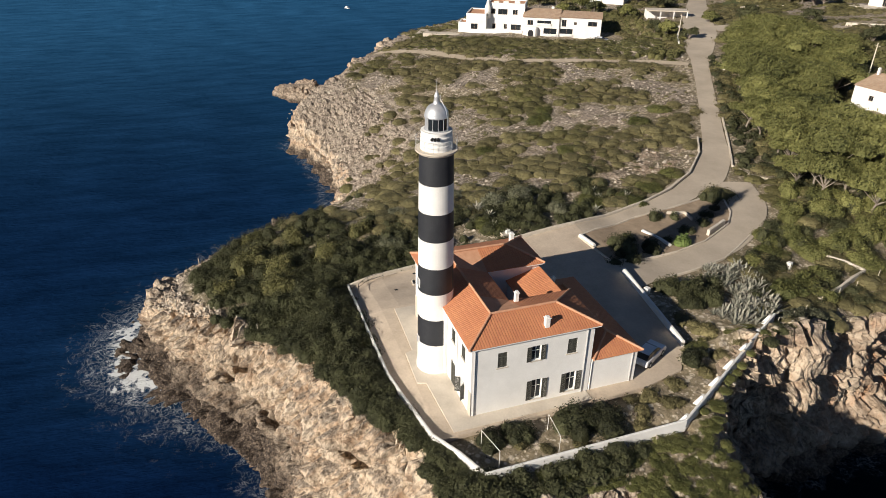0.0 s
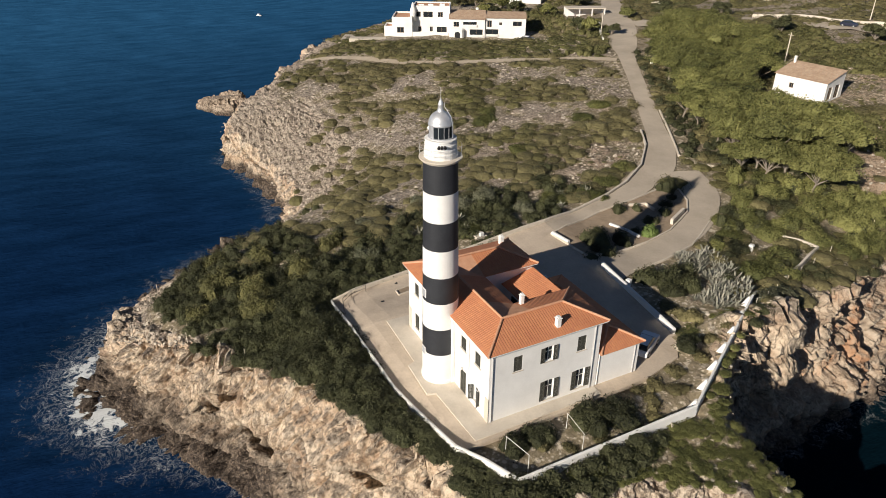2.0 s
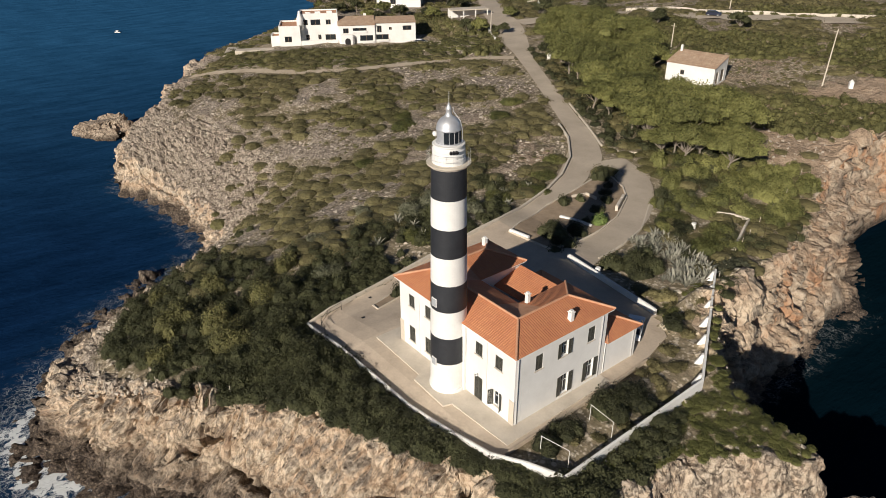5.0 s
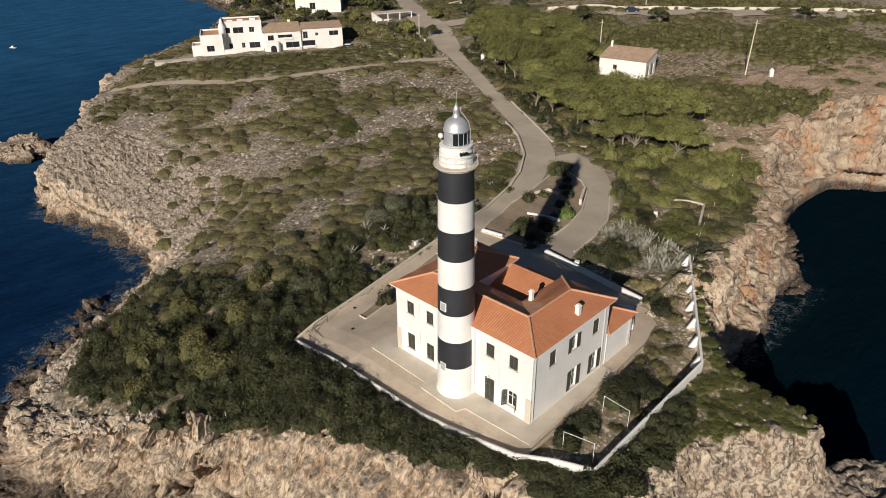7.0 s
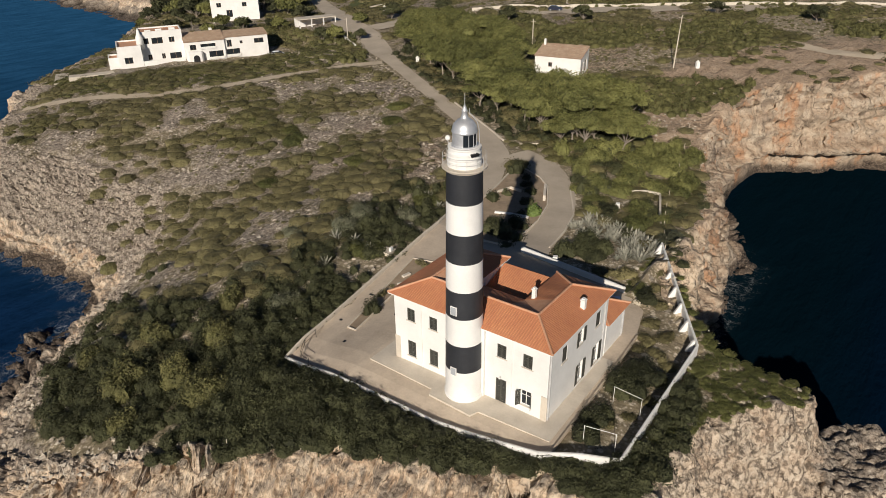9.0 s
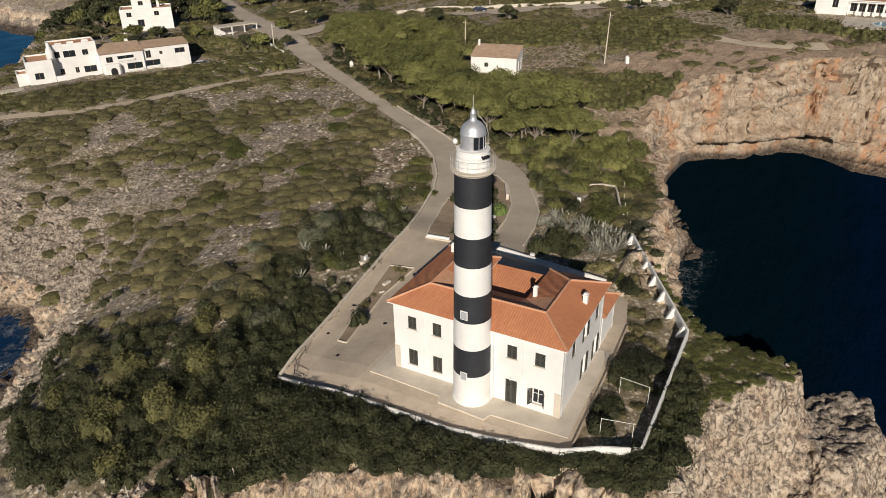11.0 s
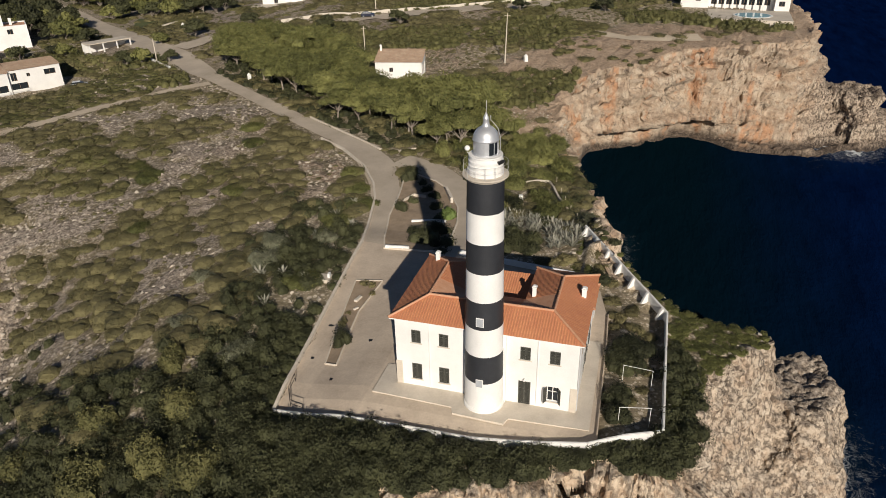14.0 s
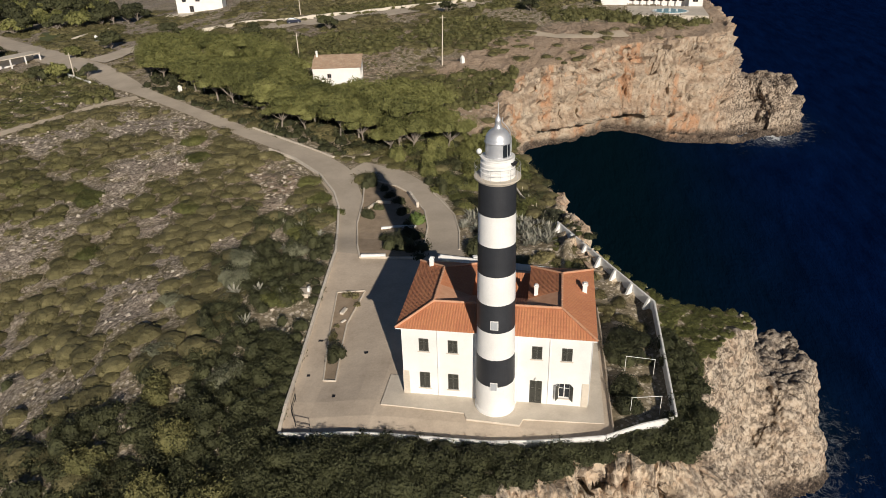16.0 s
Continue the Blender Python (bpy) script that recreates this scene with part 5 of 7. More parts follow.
    r, h = 0.75 + 1.5 * big, np.maximum(0.30 + 0.85 * big * (0.5 + 0.9 * rng.rand(len(x))), 0.16)
    far = np.hypot(x - 20, y + 45)
    size = np.clip(far * 0.0019, 0.17, 0.46)
    per = np.clip((9.0 * r * (r + h) / size**2 * 0.19).astype(int), 12, 130)
    tone = fbm(np.stack([x * 0.045, y * 0.045, 0 * x + 15], -1), 3) + 0.5 * rng.rand(len(x)) + 0.1
    for name, sel, m, label in (("garrigue", tone < 0.62, M_GARRIGUE, "low dry olive-brown garrigue shrubs over the headland"), ("green_garrigue", tone >= 0.62, M_MAT, "low dark green shrubs dotted over the headland")):
        chunks = [bushes(x[sel], y[sel], z[sel], r[sel], h[sel], per[sel], size[sel], rng), cores(x[sel], y[sel], z[sel], r[sel], h[sel])]
        stuff(name, chunks, m, label, "shrubs")
    # loose limestone lumps
    x, y = scatter(0.62, (-130, -32), (30, 110), rng)
    rim = line_distance(x, y, RIM)
    near = 1 - smooth(0.4, 1.6, rim / edge_width(x, y))
    keep = open_ground(x, y) & (rng.rand(len(x)) < 0.015 + 0.34 * smooth(-0.02, -0.30, mats(x, y)) * smooth(-18, -30, x) * ~inside(x, y, EAST_OF_ROAD) + 0.45 * near * smooth(-140, -60, -np.hypot(x, y))) & ~inside(x, y, GARDEN) & ((x < 5) | (rim > 1.0))
    x, y = x[keep], y[keep]
    z = ground(x, y)
    s = 0.09 + 0.26 * rng.rand(len(x)) ** 2.5
    base = np.array([(1, 0, 0), (0.3, 0.9, 0), (-0.8, 0.5, 0), (-0.7, -0.7, 0), (0.4, -0.9, 0), (0.5, 0.3, 0.7), (-0.4, 0.2, 0.8), (0, -0.5, 0.6)], float)
    V = (base[None] + 0.28 * rng.normal(size=(len(x), 8, 3))) * s[:, None, None] * (1, 1, 0.8) + np.stack([x, y, z - 0.02], -1)[:, None]
    tri = np.array([(0, 1, 5), (1, 6, 5), (1, 2, 6), (2, 3, 6), (3, 7, 6), (3, 4, 7), (4, 0, 5), (4, 5, 7), (5, 6, 7)])
    F = (tri[None] + 8 * np.arange(len(x))[:, None, None]).reshape(-1, 3)
    stuff("loose_stones", [(V.reshape(-1, 3), F)], M_ROCK, "loose grey limestone lumps on the headland", "stones")


M_ROCK = surface("grey_limestone", (0.36, 0.31, 0.25), (0.60, 0.53, 0.44), 1.2, 8, 0.95, 0.5, 0.05)
wild_scrub()


def pine(seed, height, spread, low=0.55, leaves=400, size=0.30, label="Aleppo pine with a rounded olive-green crown and grey forked trunk", name="pine_tree", material=None):
    """low: the share of the height at which the crown begins."""
    rng = np.random.RandomState(seed)
    tree = thing(name, label, "tree", group="pines along the road" if low > 0.4 else "garden trees inland")
    lean = rng.normal(size=2) * 0.5
    fork = height * 0.55 * low
    bm = tube([(0, 0, -0.4), (lean[0] * 0.3, lean[1] * 0.3, fork * 0.5), (lean[0] * 0.7, lean[1] * 0.7, fork)], [0.2, 0.16, 0.13], 7)
    lumps = []
    for k in range(9):
        a = 2 * math.pi * k / 9 + rng.rand() * 0.6
        q = (0.25 + 0.75 * rng.rand()) * spread if k else 0.1
        top = Vector((lean[0] + q * math.cos(a), lean[1] + q * math.sin(a), height * (low + (0.92 - low) * (0.35 + 0.65 * rng.rand()) - 0.12 * (q / spread) ** 2)))
        start = Vector((lean[0] * 0.7, lean[1] * 0.7, fork * (0.8 + 0.2 * rng.rand())))
        tube([start, start.lerp(top, 0.5) + Vector((0, 0, -0.15)), top], [0.09, 0.06, 0.025], 5, bm)
        lumps.append((top, spread * (0.36 + 0.24 * rng.rand())))
    part("trunk", bm, M_BARK, tree)
    V, F, n = [], [], 0
    for c, r in lumps:
        m = leaves
        d = dome_points(rng, m, 1.5)
        f = (1 + 0.3 * fbm(d * 2 + c.x, 2)) * (0.7 + 0.4 * rng.rand(m))
        p = np.array(c) + d * (r, r, r * 0.55) * f[:, None]
        v, q = leaf_quads(p, d, size * (0.7 + 0.6 * rng.rand(m)), rng, 0.45, 0.75)
        V.append(v)
        F += (q + n).tolist()
        n += len(v)
    lx, ly, lz = (np.array([c[i] for c, r in lumps]) for i in range(3))
    lr = np.array([r for c, r in lumps])
    v, q = cores(lx, ly, lz - 0.25 * lr, 0.85 * lr, 0.65 * lr)
    V.append(v)
    F += (q + n).tolist()
    link_mesh("crown", mesh_of("crown", np.concatenate(V), F), material or M_PINE, tree)
    return tree


def plant_pines():
    rng = np.random.RandomState(5)
    kinds = [pine(20 + k, 5.6 + 0.45 * k, 3.0 + 0.25 * k) for k in range(5)]
    kinds += [pine(40 + k, 3.6 + 0.7 * k, 2.2 + 0.3 * k, 0.25, 110, 0.62, "bushy evergreen garden tree with a dense rounded crown", "garden_tree", M_PINE if k == 1 else M_SCRUB) for k in range(3)]
    wood = [(-31, 66), (-50, 76), (-80, 97), (-96, 108), (-98, 122), (-78, 122), (-58, 112), (-54, 99), (-52, 94), (-36, 94), (-20, 84), (-13, 72), (-20, 63)]
    x, y = scatter(3.7, (-115, 58), (-8, 145), rng)
    keep = inside(x, y, wood) & (line_distance(x, y, ROAD, False) > 4.2) & (line_distance(x, y, [(-50.2, 101.3), (-39.7, 103.4), (-41, 110), (-51.5, 108)]) > 3.0) & ~inside(x, y, [(-55, 97.5), (-36, 100.5), (-38, 112), (-55, 110)])
    x, y = x[keep], y[keep]
    more = [(-152, 113), (-146, 110), (-151, 124), (-155, 131), (-161, 133), (-156, 104), (-159, 99), (-166, 98), (-182, 104), (-186, 99), (-116, 104), (-121, 104), (-110, 107),
            (-126, 126), (-120, 134), (-108, 146), (-90, 126), (-78, 135), (-60, 146), (-96, 146), (-163, 110), (-60, 165), (-30, 168), (-5, 172), (-172, 108), (-195, 108)]
    fx, fy = scatter(6.4, (-270, 120), (-60, 260), rng)
    ok = inside(fx, fy, RIM) & (line_distance(fx, fy, ROAD, False) > 6) & (fx + 1.1 * fy < 60) & ~inside(fx, fy, [(-170, 145), (-132, 130), (-110, 128), (-112, 150), (-140, 172), (-172, 174)])
    for hx, hy, hr in HOUSES:
        ok &= np.hypot(fx - hx, fy - hy) > hr + 2
    ok &= ~inside(fx, fy, wood) & ((fx < -165) | (fy > 165)) & (rng.rand(len(fx)) < 0.75)
    more += [(float(p), float(q)) for p, q in zip(fx[ok], fy[ok])]
    more = [p for p in more if line_distance(np.array([p[0]]), np.array([p[1]]), FAR_ROAD, False)[0] > 6.5]
    near = len(x)
    x, y = np.r_[x, [p[0] for p in more]], np.r_[y, [p[1] for p in more]]
    z = ground(x, y)
    for k in range(len(x)):
        t = kinds[k % 5] if k < near else kinds[5 + (k - near) % 3]
        m = pose(x[k], y[k], z[k], 0, 0, rng.rand() * 360)
        if k < 5 or near <= k < near + 3:
            t.matrix_basis = m
        else:
            ob = copy_thing(t, m)
            s = 0.75 + 0.45 * rng.rand() + (0.35 if k >= near + 27 else 0)
            if k < near and inside(x[k : k + 1], y[k : k + 1], [(-54, 101), (-38, 105), (-29, 89), (-46, 85)])[0]:
                s *= 0.45
            ob.scale = (s, s, s * (0.85 + 0.3 * rng.rand()))
    # undergrowth
    x, y = scatter(1.9, (-100, 58), (-10, 125), rng)
    keep = inside(x, y, [(-29, 64), (-33, 62.5), (-37, 65), (-60, 79.5), (-90, 99)] + wood[4:]) & (line_distance(x, y, ROAD, False) > 2.4) & (np.hypot(x + 45, y - 105) > 8.5) & (line_distance(x, y, wood) < 7)
    x, y = x[keep], y[keep]
    r, h = 0.8 + 0.6 * rng.rand(len(x)), 0.6 + 0.8 * rng.rand(len(x))
    z = ground(x, y)
    stuff("pine_undergrowth", [bushes(x, y, z, r, h, np.full(len(x), 55), np.full(len(x), 0.34), rng), cores(x, y, z, r, h)], M_SCRUB, "grey-green undergrowth beneath the pines", "shrubs")


plant_pines()


def shrub(x, y, r, h, material, label, name="shrub", seed=1, z=None, leaf=0.15):
    rng = np.random.RandomState(seed)
    ob = thing(name, label, "shrub", (x, y, site_height(x, y) if z is None else z), rng.rand() * 360)
    n = int(330 * r * (r + h))
    k = max(3, int(4 * r))
    cx = np.r_[0, (rng.rand(k) - 0.5) * r * 1.1]
    cy = np.r_[0, (rng.rand(k) - 0.5) * r * 1.1]
    rr = np.r_[r * 0.72, r * (0.4 + 0.25 * rng.rand(k))]
    hh = np.r_[h * 0.9, h * (0.6 + 0.4 * rng.rand(k))]
    v, f = bushes(cx, cy, 0 * cx, rr, hh, np.full(k + 1, n // (k + 1)), np.full(k + 1, leaf), rng)
    v2, f2 = cores(cx, cy, 0 * cx, rr, hh)
    bm_f = f.tolist() + (f2 + len(v)).tolist()
    link_mesh("foliage", mesh_of("foliage", np.concatenate([v, v2]), bm_f), material, ob)
    part("stem", tube([(0, 0, -0.3), (0.03, 0, h * 0.3), (0, 0.05, h * 0.6)], [0.09, 0.07, 0.04], 6), M_BARK, ob)
    return ob


# the walled garden
for k, (x, y, r, h) in enumerate([(11.7, 1.4, 1.7, 1.2), (11.5, 3.9, 1.8, 1.4), (11.8, 8.8, 2.2, 1.6), (12.3, 11.6, 2.2, 1.6)]):
    shrub(x, y, r, h, M_SCRUB, "dense clipped dark green shrub in the walled garden", "garden_shrub", 40 + k)
for k, (x, y, r, h) in enumerate([(-22.5, -11.8, 2.9, 3.4), (-27.6, -11.6, 2.3, 3.0), (-32, -15.2, 2.5, 2.9), (-29, -5, 2.6, 2.6), (-35.5, -9, 2.4, 2.4), (-40, -14, 2.0, 1.9), (-33, 0, 2.0, 1.9), (-26.5, -18.4, 1.7, 2.0)]):
    shrub(x, y, r, h, M_HEDGE, "pale green wind-cut young pine among the scrub", "young_pine", 60 + k, leaf=0.2)
for k, (x, y, r, h) in enumerate([(-24.2, 49.8, 1.5, 2.6), (-21.6, 38.6, 1.3, 1.5), (-20.6, 41.2, 1.0, 1.1), (-15.2, 29.8, 2.5, 2.3), (-14.2, 33.4, 1.7, 2.0), (-13.5, 28.3, 1.1, 1.2), (-17.4, 32.2, 1.2, 1.1), (-20.4, 46.4, 1.2, 1.2), (-18.2, 44.4, 1.3, 1.2), (-21.8, 48.4, 1.0, 1.1), (-17.0, 40.6, 1.3, 1.2), (-15.6, 36.9, 0.9, 0.9)]):
    shrub(x, y, r, h, M_SCRUB, "rounded dark green bush in the planted island", "island_bush", 80 + k)
for k, (x, y, r, h) in enumerate([(12.6, 3.2, 1.0, 0.35), (13.6, 5.4, 0.9, 0.3), (13.9, 8.4, 1.1, 0.35), (12.4, 15.2, 1.3, 0.5), (13.8, 14.0, 1.2, 0.4), (10.8, 17.0, 1.3, 0.5), (11.8, 18.6, 1.2, 0.45), (9.8, 20.2, 1.2, 0.5), (10.2, 15.0, 0.9, 0.5), (8.9, 24.2, 1.2, 0.6), (7.6, 27.0, 1.2, 0.6), (6.0, 27.6, 1.2, 0.6)]):
    shrub(x, y, r, h, M_GARRIGUE, "low olive ground-cover plant in the walled garden", "ground_cover", 140 + k)
for k, (x, y, r, h) in enumerate([(-27, 2.7, 2.3, 1.5), (-34.6, 24.4, 2.6, 1.7), (-33.0, 19.8, 2.5, 2.1), (-28.5, 27.5, 1.9, 1.3), (-36, 6, 2.0, 1.1), (-40, 16, 1.9, 1.0)]):
    shrub(x, y, r, h, M_SAGE, "rounded grey-green shrub beside the dark scrub", "sage_shrub", 180 + k, leaf=0.17)
for k, (x, y, r, h) in enumerate([(-26.5, 16.5, 2.6, 0.8), (-29.5, 33.5, 2.8, 0.9), (-27.5, 38.5, 2.4, 0.9), (-31, 44, 2.4, 0.9), (-34.5, 50, 2.2, 0.9), (-69.8, 44.6, 3.2, 1.1), (-74, 47, 2.6, 0.9), (-57.8, 58.8, 2.8, 1.0), (-83, 47.5, 3.0, 1.0), (-62, 66, 2.6, 1.0), (-50, 40, 2.6, 0.8), (-60, 30, 2.6, 0.9)]):
    shrub(x, y, r, h, M_COVER, "spreading bright green mat of low shrubs", "green_mat", 200 + k, leaf=0.2)
shrub(-14.1, 37.9, 1.5, 1.5, M_CACTUS, "yellow-green prickly pear clump in the planted island", "prickly_pear", 95, leaf=0.3)
shrub(-16.9, 6.2, 1.35, 2.0, M_SCRUB, "dark green rounded shrub in a kerbed bed", "bed_shrub", 96)
for k, (x, y, r, h) in enumerate([(-18.9, 17.4, 0.8, 0.6), (-17.6, 17.2, 0.8, 0.7), (-17.0, 15.6, 0.6, 0.5), (-18.0, 9.4, 0.7, 0.9), (-18.3, 11.6, 0.5, 0.4)]):
    shrub(x, y, r, h, M_GARRIGUE, "low dry shrub in a kerbed bed", "bed_shrub", 97 + k)


def agave(seed):
    rng = np.random.RandomState(seed)
    ob = thing("agave", "grey-green spiky agave rosette", "plant", group="agaves beside the drive")
    bm = bmesh.new()
    for k in range(16):
        a, tilt = k * 2.4 + rng.rand() * 0.3, 0.35 + 0.9 * (k / 16) + 0.1 * rng.rand()
        ln = 0.75 + 0.35 * rng.rand()
        way, side = Vector((math.cos(a) * math.cos(tilt), math.sin(a) * math.cos(tilt), math.sin(tilt))), Vector((-math.sin(a), math.cos(a), 0))
        pts = [(0.05, 0.06, 0.0), (0.45, 0.08, 0.02), (0.8, 0.05, 0.0), (1.0, 0.004, -0.02)]
        rows = []
        for u, w, lift in pts:
            p = way * (u * ln) + Vector((0, 0, lift - 0.10 * u * u * ln))
            rows.append([bm.verts.new(p + side * w), bm.verts.new(p - Vector((0, 0, 0.03)) * (1 - u)), bm.verts.new(p - side * w)])
        for r0, r1 in zip(rows, rows[1:]):
            for q in (0, 1):
                bm.faces.new((r0[q], r0[q + 1], r1[q + 1], r1[q]))
    part("leaves", bm, M_AGAVE, ob)
    return ob


def plant_agaves():
    rng = np.random.RandomState(9)
    kinds = [agave(k) for k in range(3)]
    x, y = scatter(0.9, (-10, 27), (9, 47), rng)
    keep = open_ground(x, y, 0.2) & (line_distance(x, y, RIM) > 1.0) & (rng.rand(len(x)) < 0.93) & inside(x, y, [(-8.2, 37), (-7.2, 42), (-3, 41.6), (1.5, 39.6), (4.2, 35.8), (5.2, 32.6), (2, 29.8), (0.6, 31.5), (0.4, 34.6), (-2.6, 35.6), (-6, 35)])
    x2, y2 = scatter(3.6, (-34, 12), (-22.5, 52), rng)
    keep2 = open_ground(x2, y2, 0.8) & (rng.rand(len(x2)) < 0.55)
    x, y = np.r_[x[keep], x2[keep2]], np.r_[y[keep], y2[keep2]]
    z = ground(x, y)
    for k in range(len(x)):
        m = pose(x[k], y[k], z[k], 0, 0, rng.rand() * 360)
        s = 1.0 + 0.7 * rng.rand()
        ob = kinds[k] if k < 3 else copy_thing(kinds[k % 3], m)
        ob.matrix_basis = m
        ob.scale = (s, s, s)


plant_agaves()


def hedges():
    """Thick dark scrub in the far grounds."""
    rng = np.random.RandomState(31)
    beds = [[(-40, 90), (-28, 86), (-12, 92), (-4, 106), (-6, 118), (-20, 112), (-34, 101)],
            [(-145, 36), (-121, 50.5), (-112, 59), (-106, 70.5), (-99.5, 81), (-93, 90), (-98, 98), (-106, 99), (-122, 84), (-140, 58), (-150, 44)],
            [(-122, 86), (-100, 104), (-110, 116), (-128, 104)],
            [(2, 158), (16, 161), (30, 155), (40, 156), (46, 162), (40, 164), (26, 163), (14, 172), (0, 170)],
            [(-70, 150), (-40, 170), (0, 178), (4, 190), (-30, 195), (-70, 176)], [(-60, 118), (-36, 128), (-40, 146), (-66, 138)], [(-100, 128), (-84, 124), (-60, 124), (-56, 132), (-78, 146), (-96, 134)], [(-156, 98), (-140, 98), (-130, 104), (-124, 112), (-140, 110), (-150, 118), (-166, 108)], [(-38, 132), (-16, 128), (-10, 146), (-14, 160), (-32, 160)],
            [(-165, 45), (-140, 40), (-148, 52), (-170, 54)]]
    x, y = scatter(1.5, (-175, 38), (50, 200), rng)
    ok = np.zeros(len(x), bool)
    for b in beds:
        ok |= inside(x, y, b)
    ok &= (rng.rand(len(x)) < 0.8) & inside(x, y, RIM) & (line_distance(x, y, TRACK, False) > 1.8) & (line_distance(x, y, ROAD, False) > 4) & (line_distance(x, y, FAR_ROAD, False) > 4.8)
    x, y = x[ok], y[ok]
    z = ground(x, y)
    r, h = 0.9 + 0.8 * rng.rand(len(x)), (0.7 + 1.1 * rng.rand(len(x))) * np.where((x < -100) & (y < 100), 0.38, 1.0) * np.where((x > 0) & (y > 150), 1.2, 1.0)
    size = np.clip(np.hypot(x - 20, y + 45) * 0.0021, 0.2, 0.5)
    per = np.clip((4.2 * r * (r + h) / size**2 * 0.5).astype(int), 20, 140)
    stuff("hedge_scrub", [bushes(x, y, z, r, h, per, size, rng), cores(x, y, z, r, h)], M_HEDGE, "thick dark green hedges and thickets inland", "shrubs")


hedges()


def drive_thicket():
    rng = np.random.RandomState(77)
    x, y = scatter(2.9, (-24, 44), (8, 82), rng)
    area = [(-24, 61), (-17, 57), (-12.5, 52), (-7, 51), (-4, 57), (0.5, 58), (2, 66), (-5, 80), (-18, 78)]
    keep = inside(x, y, area) & open_ground(x, y, 0.9) & (line_distance(x, y, RIM) > 1.4) & (rng.rand(len(x)) < 0.85)
    for k, (a, b) in enumerate(zip(x[keep], y[keep])):
        shrub(a, b, 1.4 + 1.1 * rng.rand(), 1.2 + 1.3 * rng.rand(), M_PINE if b > 54 + 6 * rng.rand() else M_COVER, "broad evergreen bush beside the drive", "drive_bush", 300 + k, leaf=0.22)
    # one broad dark bush beside the yard, an olive one within the broken wall, a grey one at the cliff edge
    for k, (a, b, r, h, m, label) in enumerate([
            (-5.2, 29.4, 2.0, 1.7, M_SCRUB, "broad dark green bush beside the yard wall"), (-3.4, 31.0, 2.2, 1.9, M_SCRUB, "broad dark green bush beside the yard wall"),
            (-1.4, 32.6, 2.1, 1.7, M_SCRUB, "broad dark green bush beside the yard wall"), (-4.0, 33.4, 1.8, 1.5, M_SCRUB, "broad dark green bush beside the yard wall"),
            (-1.2, 29.8, 1.6, 1.2, M_SCRUB, "broad dark green bush beside the yard wall"),
            (-1.0, 43.4, 2.4, 1.8, M_COVER, "olive-green bush within the broken wall"), (-2.8, 46.6, 2.2, 1.7, M_PINE, "olive-green bush within the broken wall"),
            (0.6, 46.4, 1.8, 1.5, M_COVER, "olive-green bush within the broken wall"), (-3.4, 50.4, 2.0, 1.5, M_COVER, "olive-green bush within the broken wall"),
            (5.0, 38.4, 1.9, 1.5, M_GREYLEAF, "dark grey-green bush at the cliff edge"), (4.0, 41.4, 1.8, 1.4, M_GREYLEAF, "dark grey-green bush at the cliff edge"), (5.2, 41.6, 1.3, 1.1, M_GREYLEAF, "dark grey-green bush at the cliff edge"),
            (-12.6, 49.8, 2.2, 1.1, M_COVER, "low bright green bush beside the drive"), (-9.6, 48.0, 2.4, 1.0, M_COVER, "low bright green bush beside the drive"), (-10.4, 53.2, 2.6, 1.3, M_COVER, "low bright green bush beside the drive"),
            (-7.0, 46.0, 2.0, 1.0, M_SCRUB, "low dark green bush beside the drive"), (-8.6, 44.4, 1.4, 0.9, M_COVER, "low bright green bush beside the drive"),
            (3.6, 28.2, 1.7, 0.7, M_GARRIGUE, "low dry grey-brown mat above the garden wall"), (6.0, 26.4, 1.6, 0.7, M_GARRIGUE, "low dry grey-brown mat above the garden wall"), (1.2, 27.6, 1.4, 0.6, M_GARRIGUE, "low dry grey-brown mat above the garden wall"),
            (6.6, 29.0, 1.4, 0.7, M_GARRIGUE, "low dry grey-brown mat above the garden wall"), (7.8, 23.0, 1.4, 0.9, M_SCRUB, "dark green bush inside the garden wall")]):
        shrub(a, b, r, h, m, label, "bush", 380 + k, leaf=0.19)
    for a, b, h in ((-5.9, 47.6, 0.9), (-4.9, 26.6, 0.8)):
        stub = thing("stone_pillar", "short whitewashed stone pillar beside the drive", "pillar", (a, b, site_height(a, b)), 20, group="stone pillars by the drive")
        box_part("pillar_shaft", (-0.3, -0.3, -0.4), (0.3, 0.3, h), M_WHITE, stub, bevel=0.06)


drive_thicket()


def cliff_top_cover():
    rng = np.random.RandomState(52)
    x, y = scatter(0.6, (5, -4), (27, 40), rng)
    rim = line_distance(x, y, RIM)
    keep = open_ground(x, y, 0.3) & ~inside(x, y, GARDEN) & (rim > np.where(y > 17, 0.6 + 1.3 * rng.rand(len(x)), 0.25)) & (line_distance(x, y, GARDEN) > 0.5) & (rng.rand(len(x)) < 0.75) & (y > 1)
    x, y = x[keep], y[keep]
    z = ground(x, y)
    r, h = 0.35 + 0.35 * rng.rand(len(x)), 0.07 + 0.16 * rng.rand(len(x)) ** 2
    stuff("cliff_top_cover", [bushes(x, y, z, r, h, (300 * r).astype(int), np.full(len(x), 0.10), rng), cores(x, y, z, r, h)], M_COVER, "low olive-green ground cover along the cliff top", "plants")


cliff_top_cover()

# ---- beds, garden frames and small things near the lighthouse ----
def kerb_line(name, line, base, high, thick, label, material):
    return boundary_wall(name, line, base, high, thick, label, material)


def bed(name, outline, label):
    return sheet(name, outline, 2.0, lambda x, y: terrace_height(x, y), 0.035, M_SOIL, label, "bed")


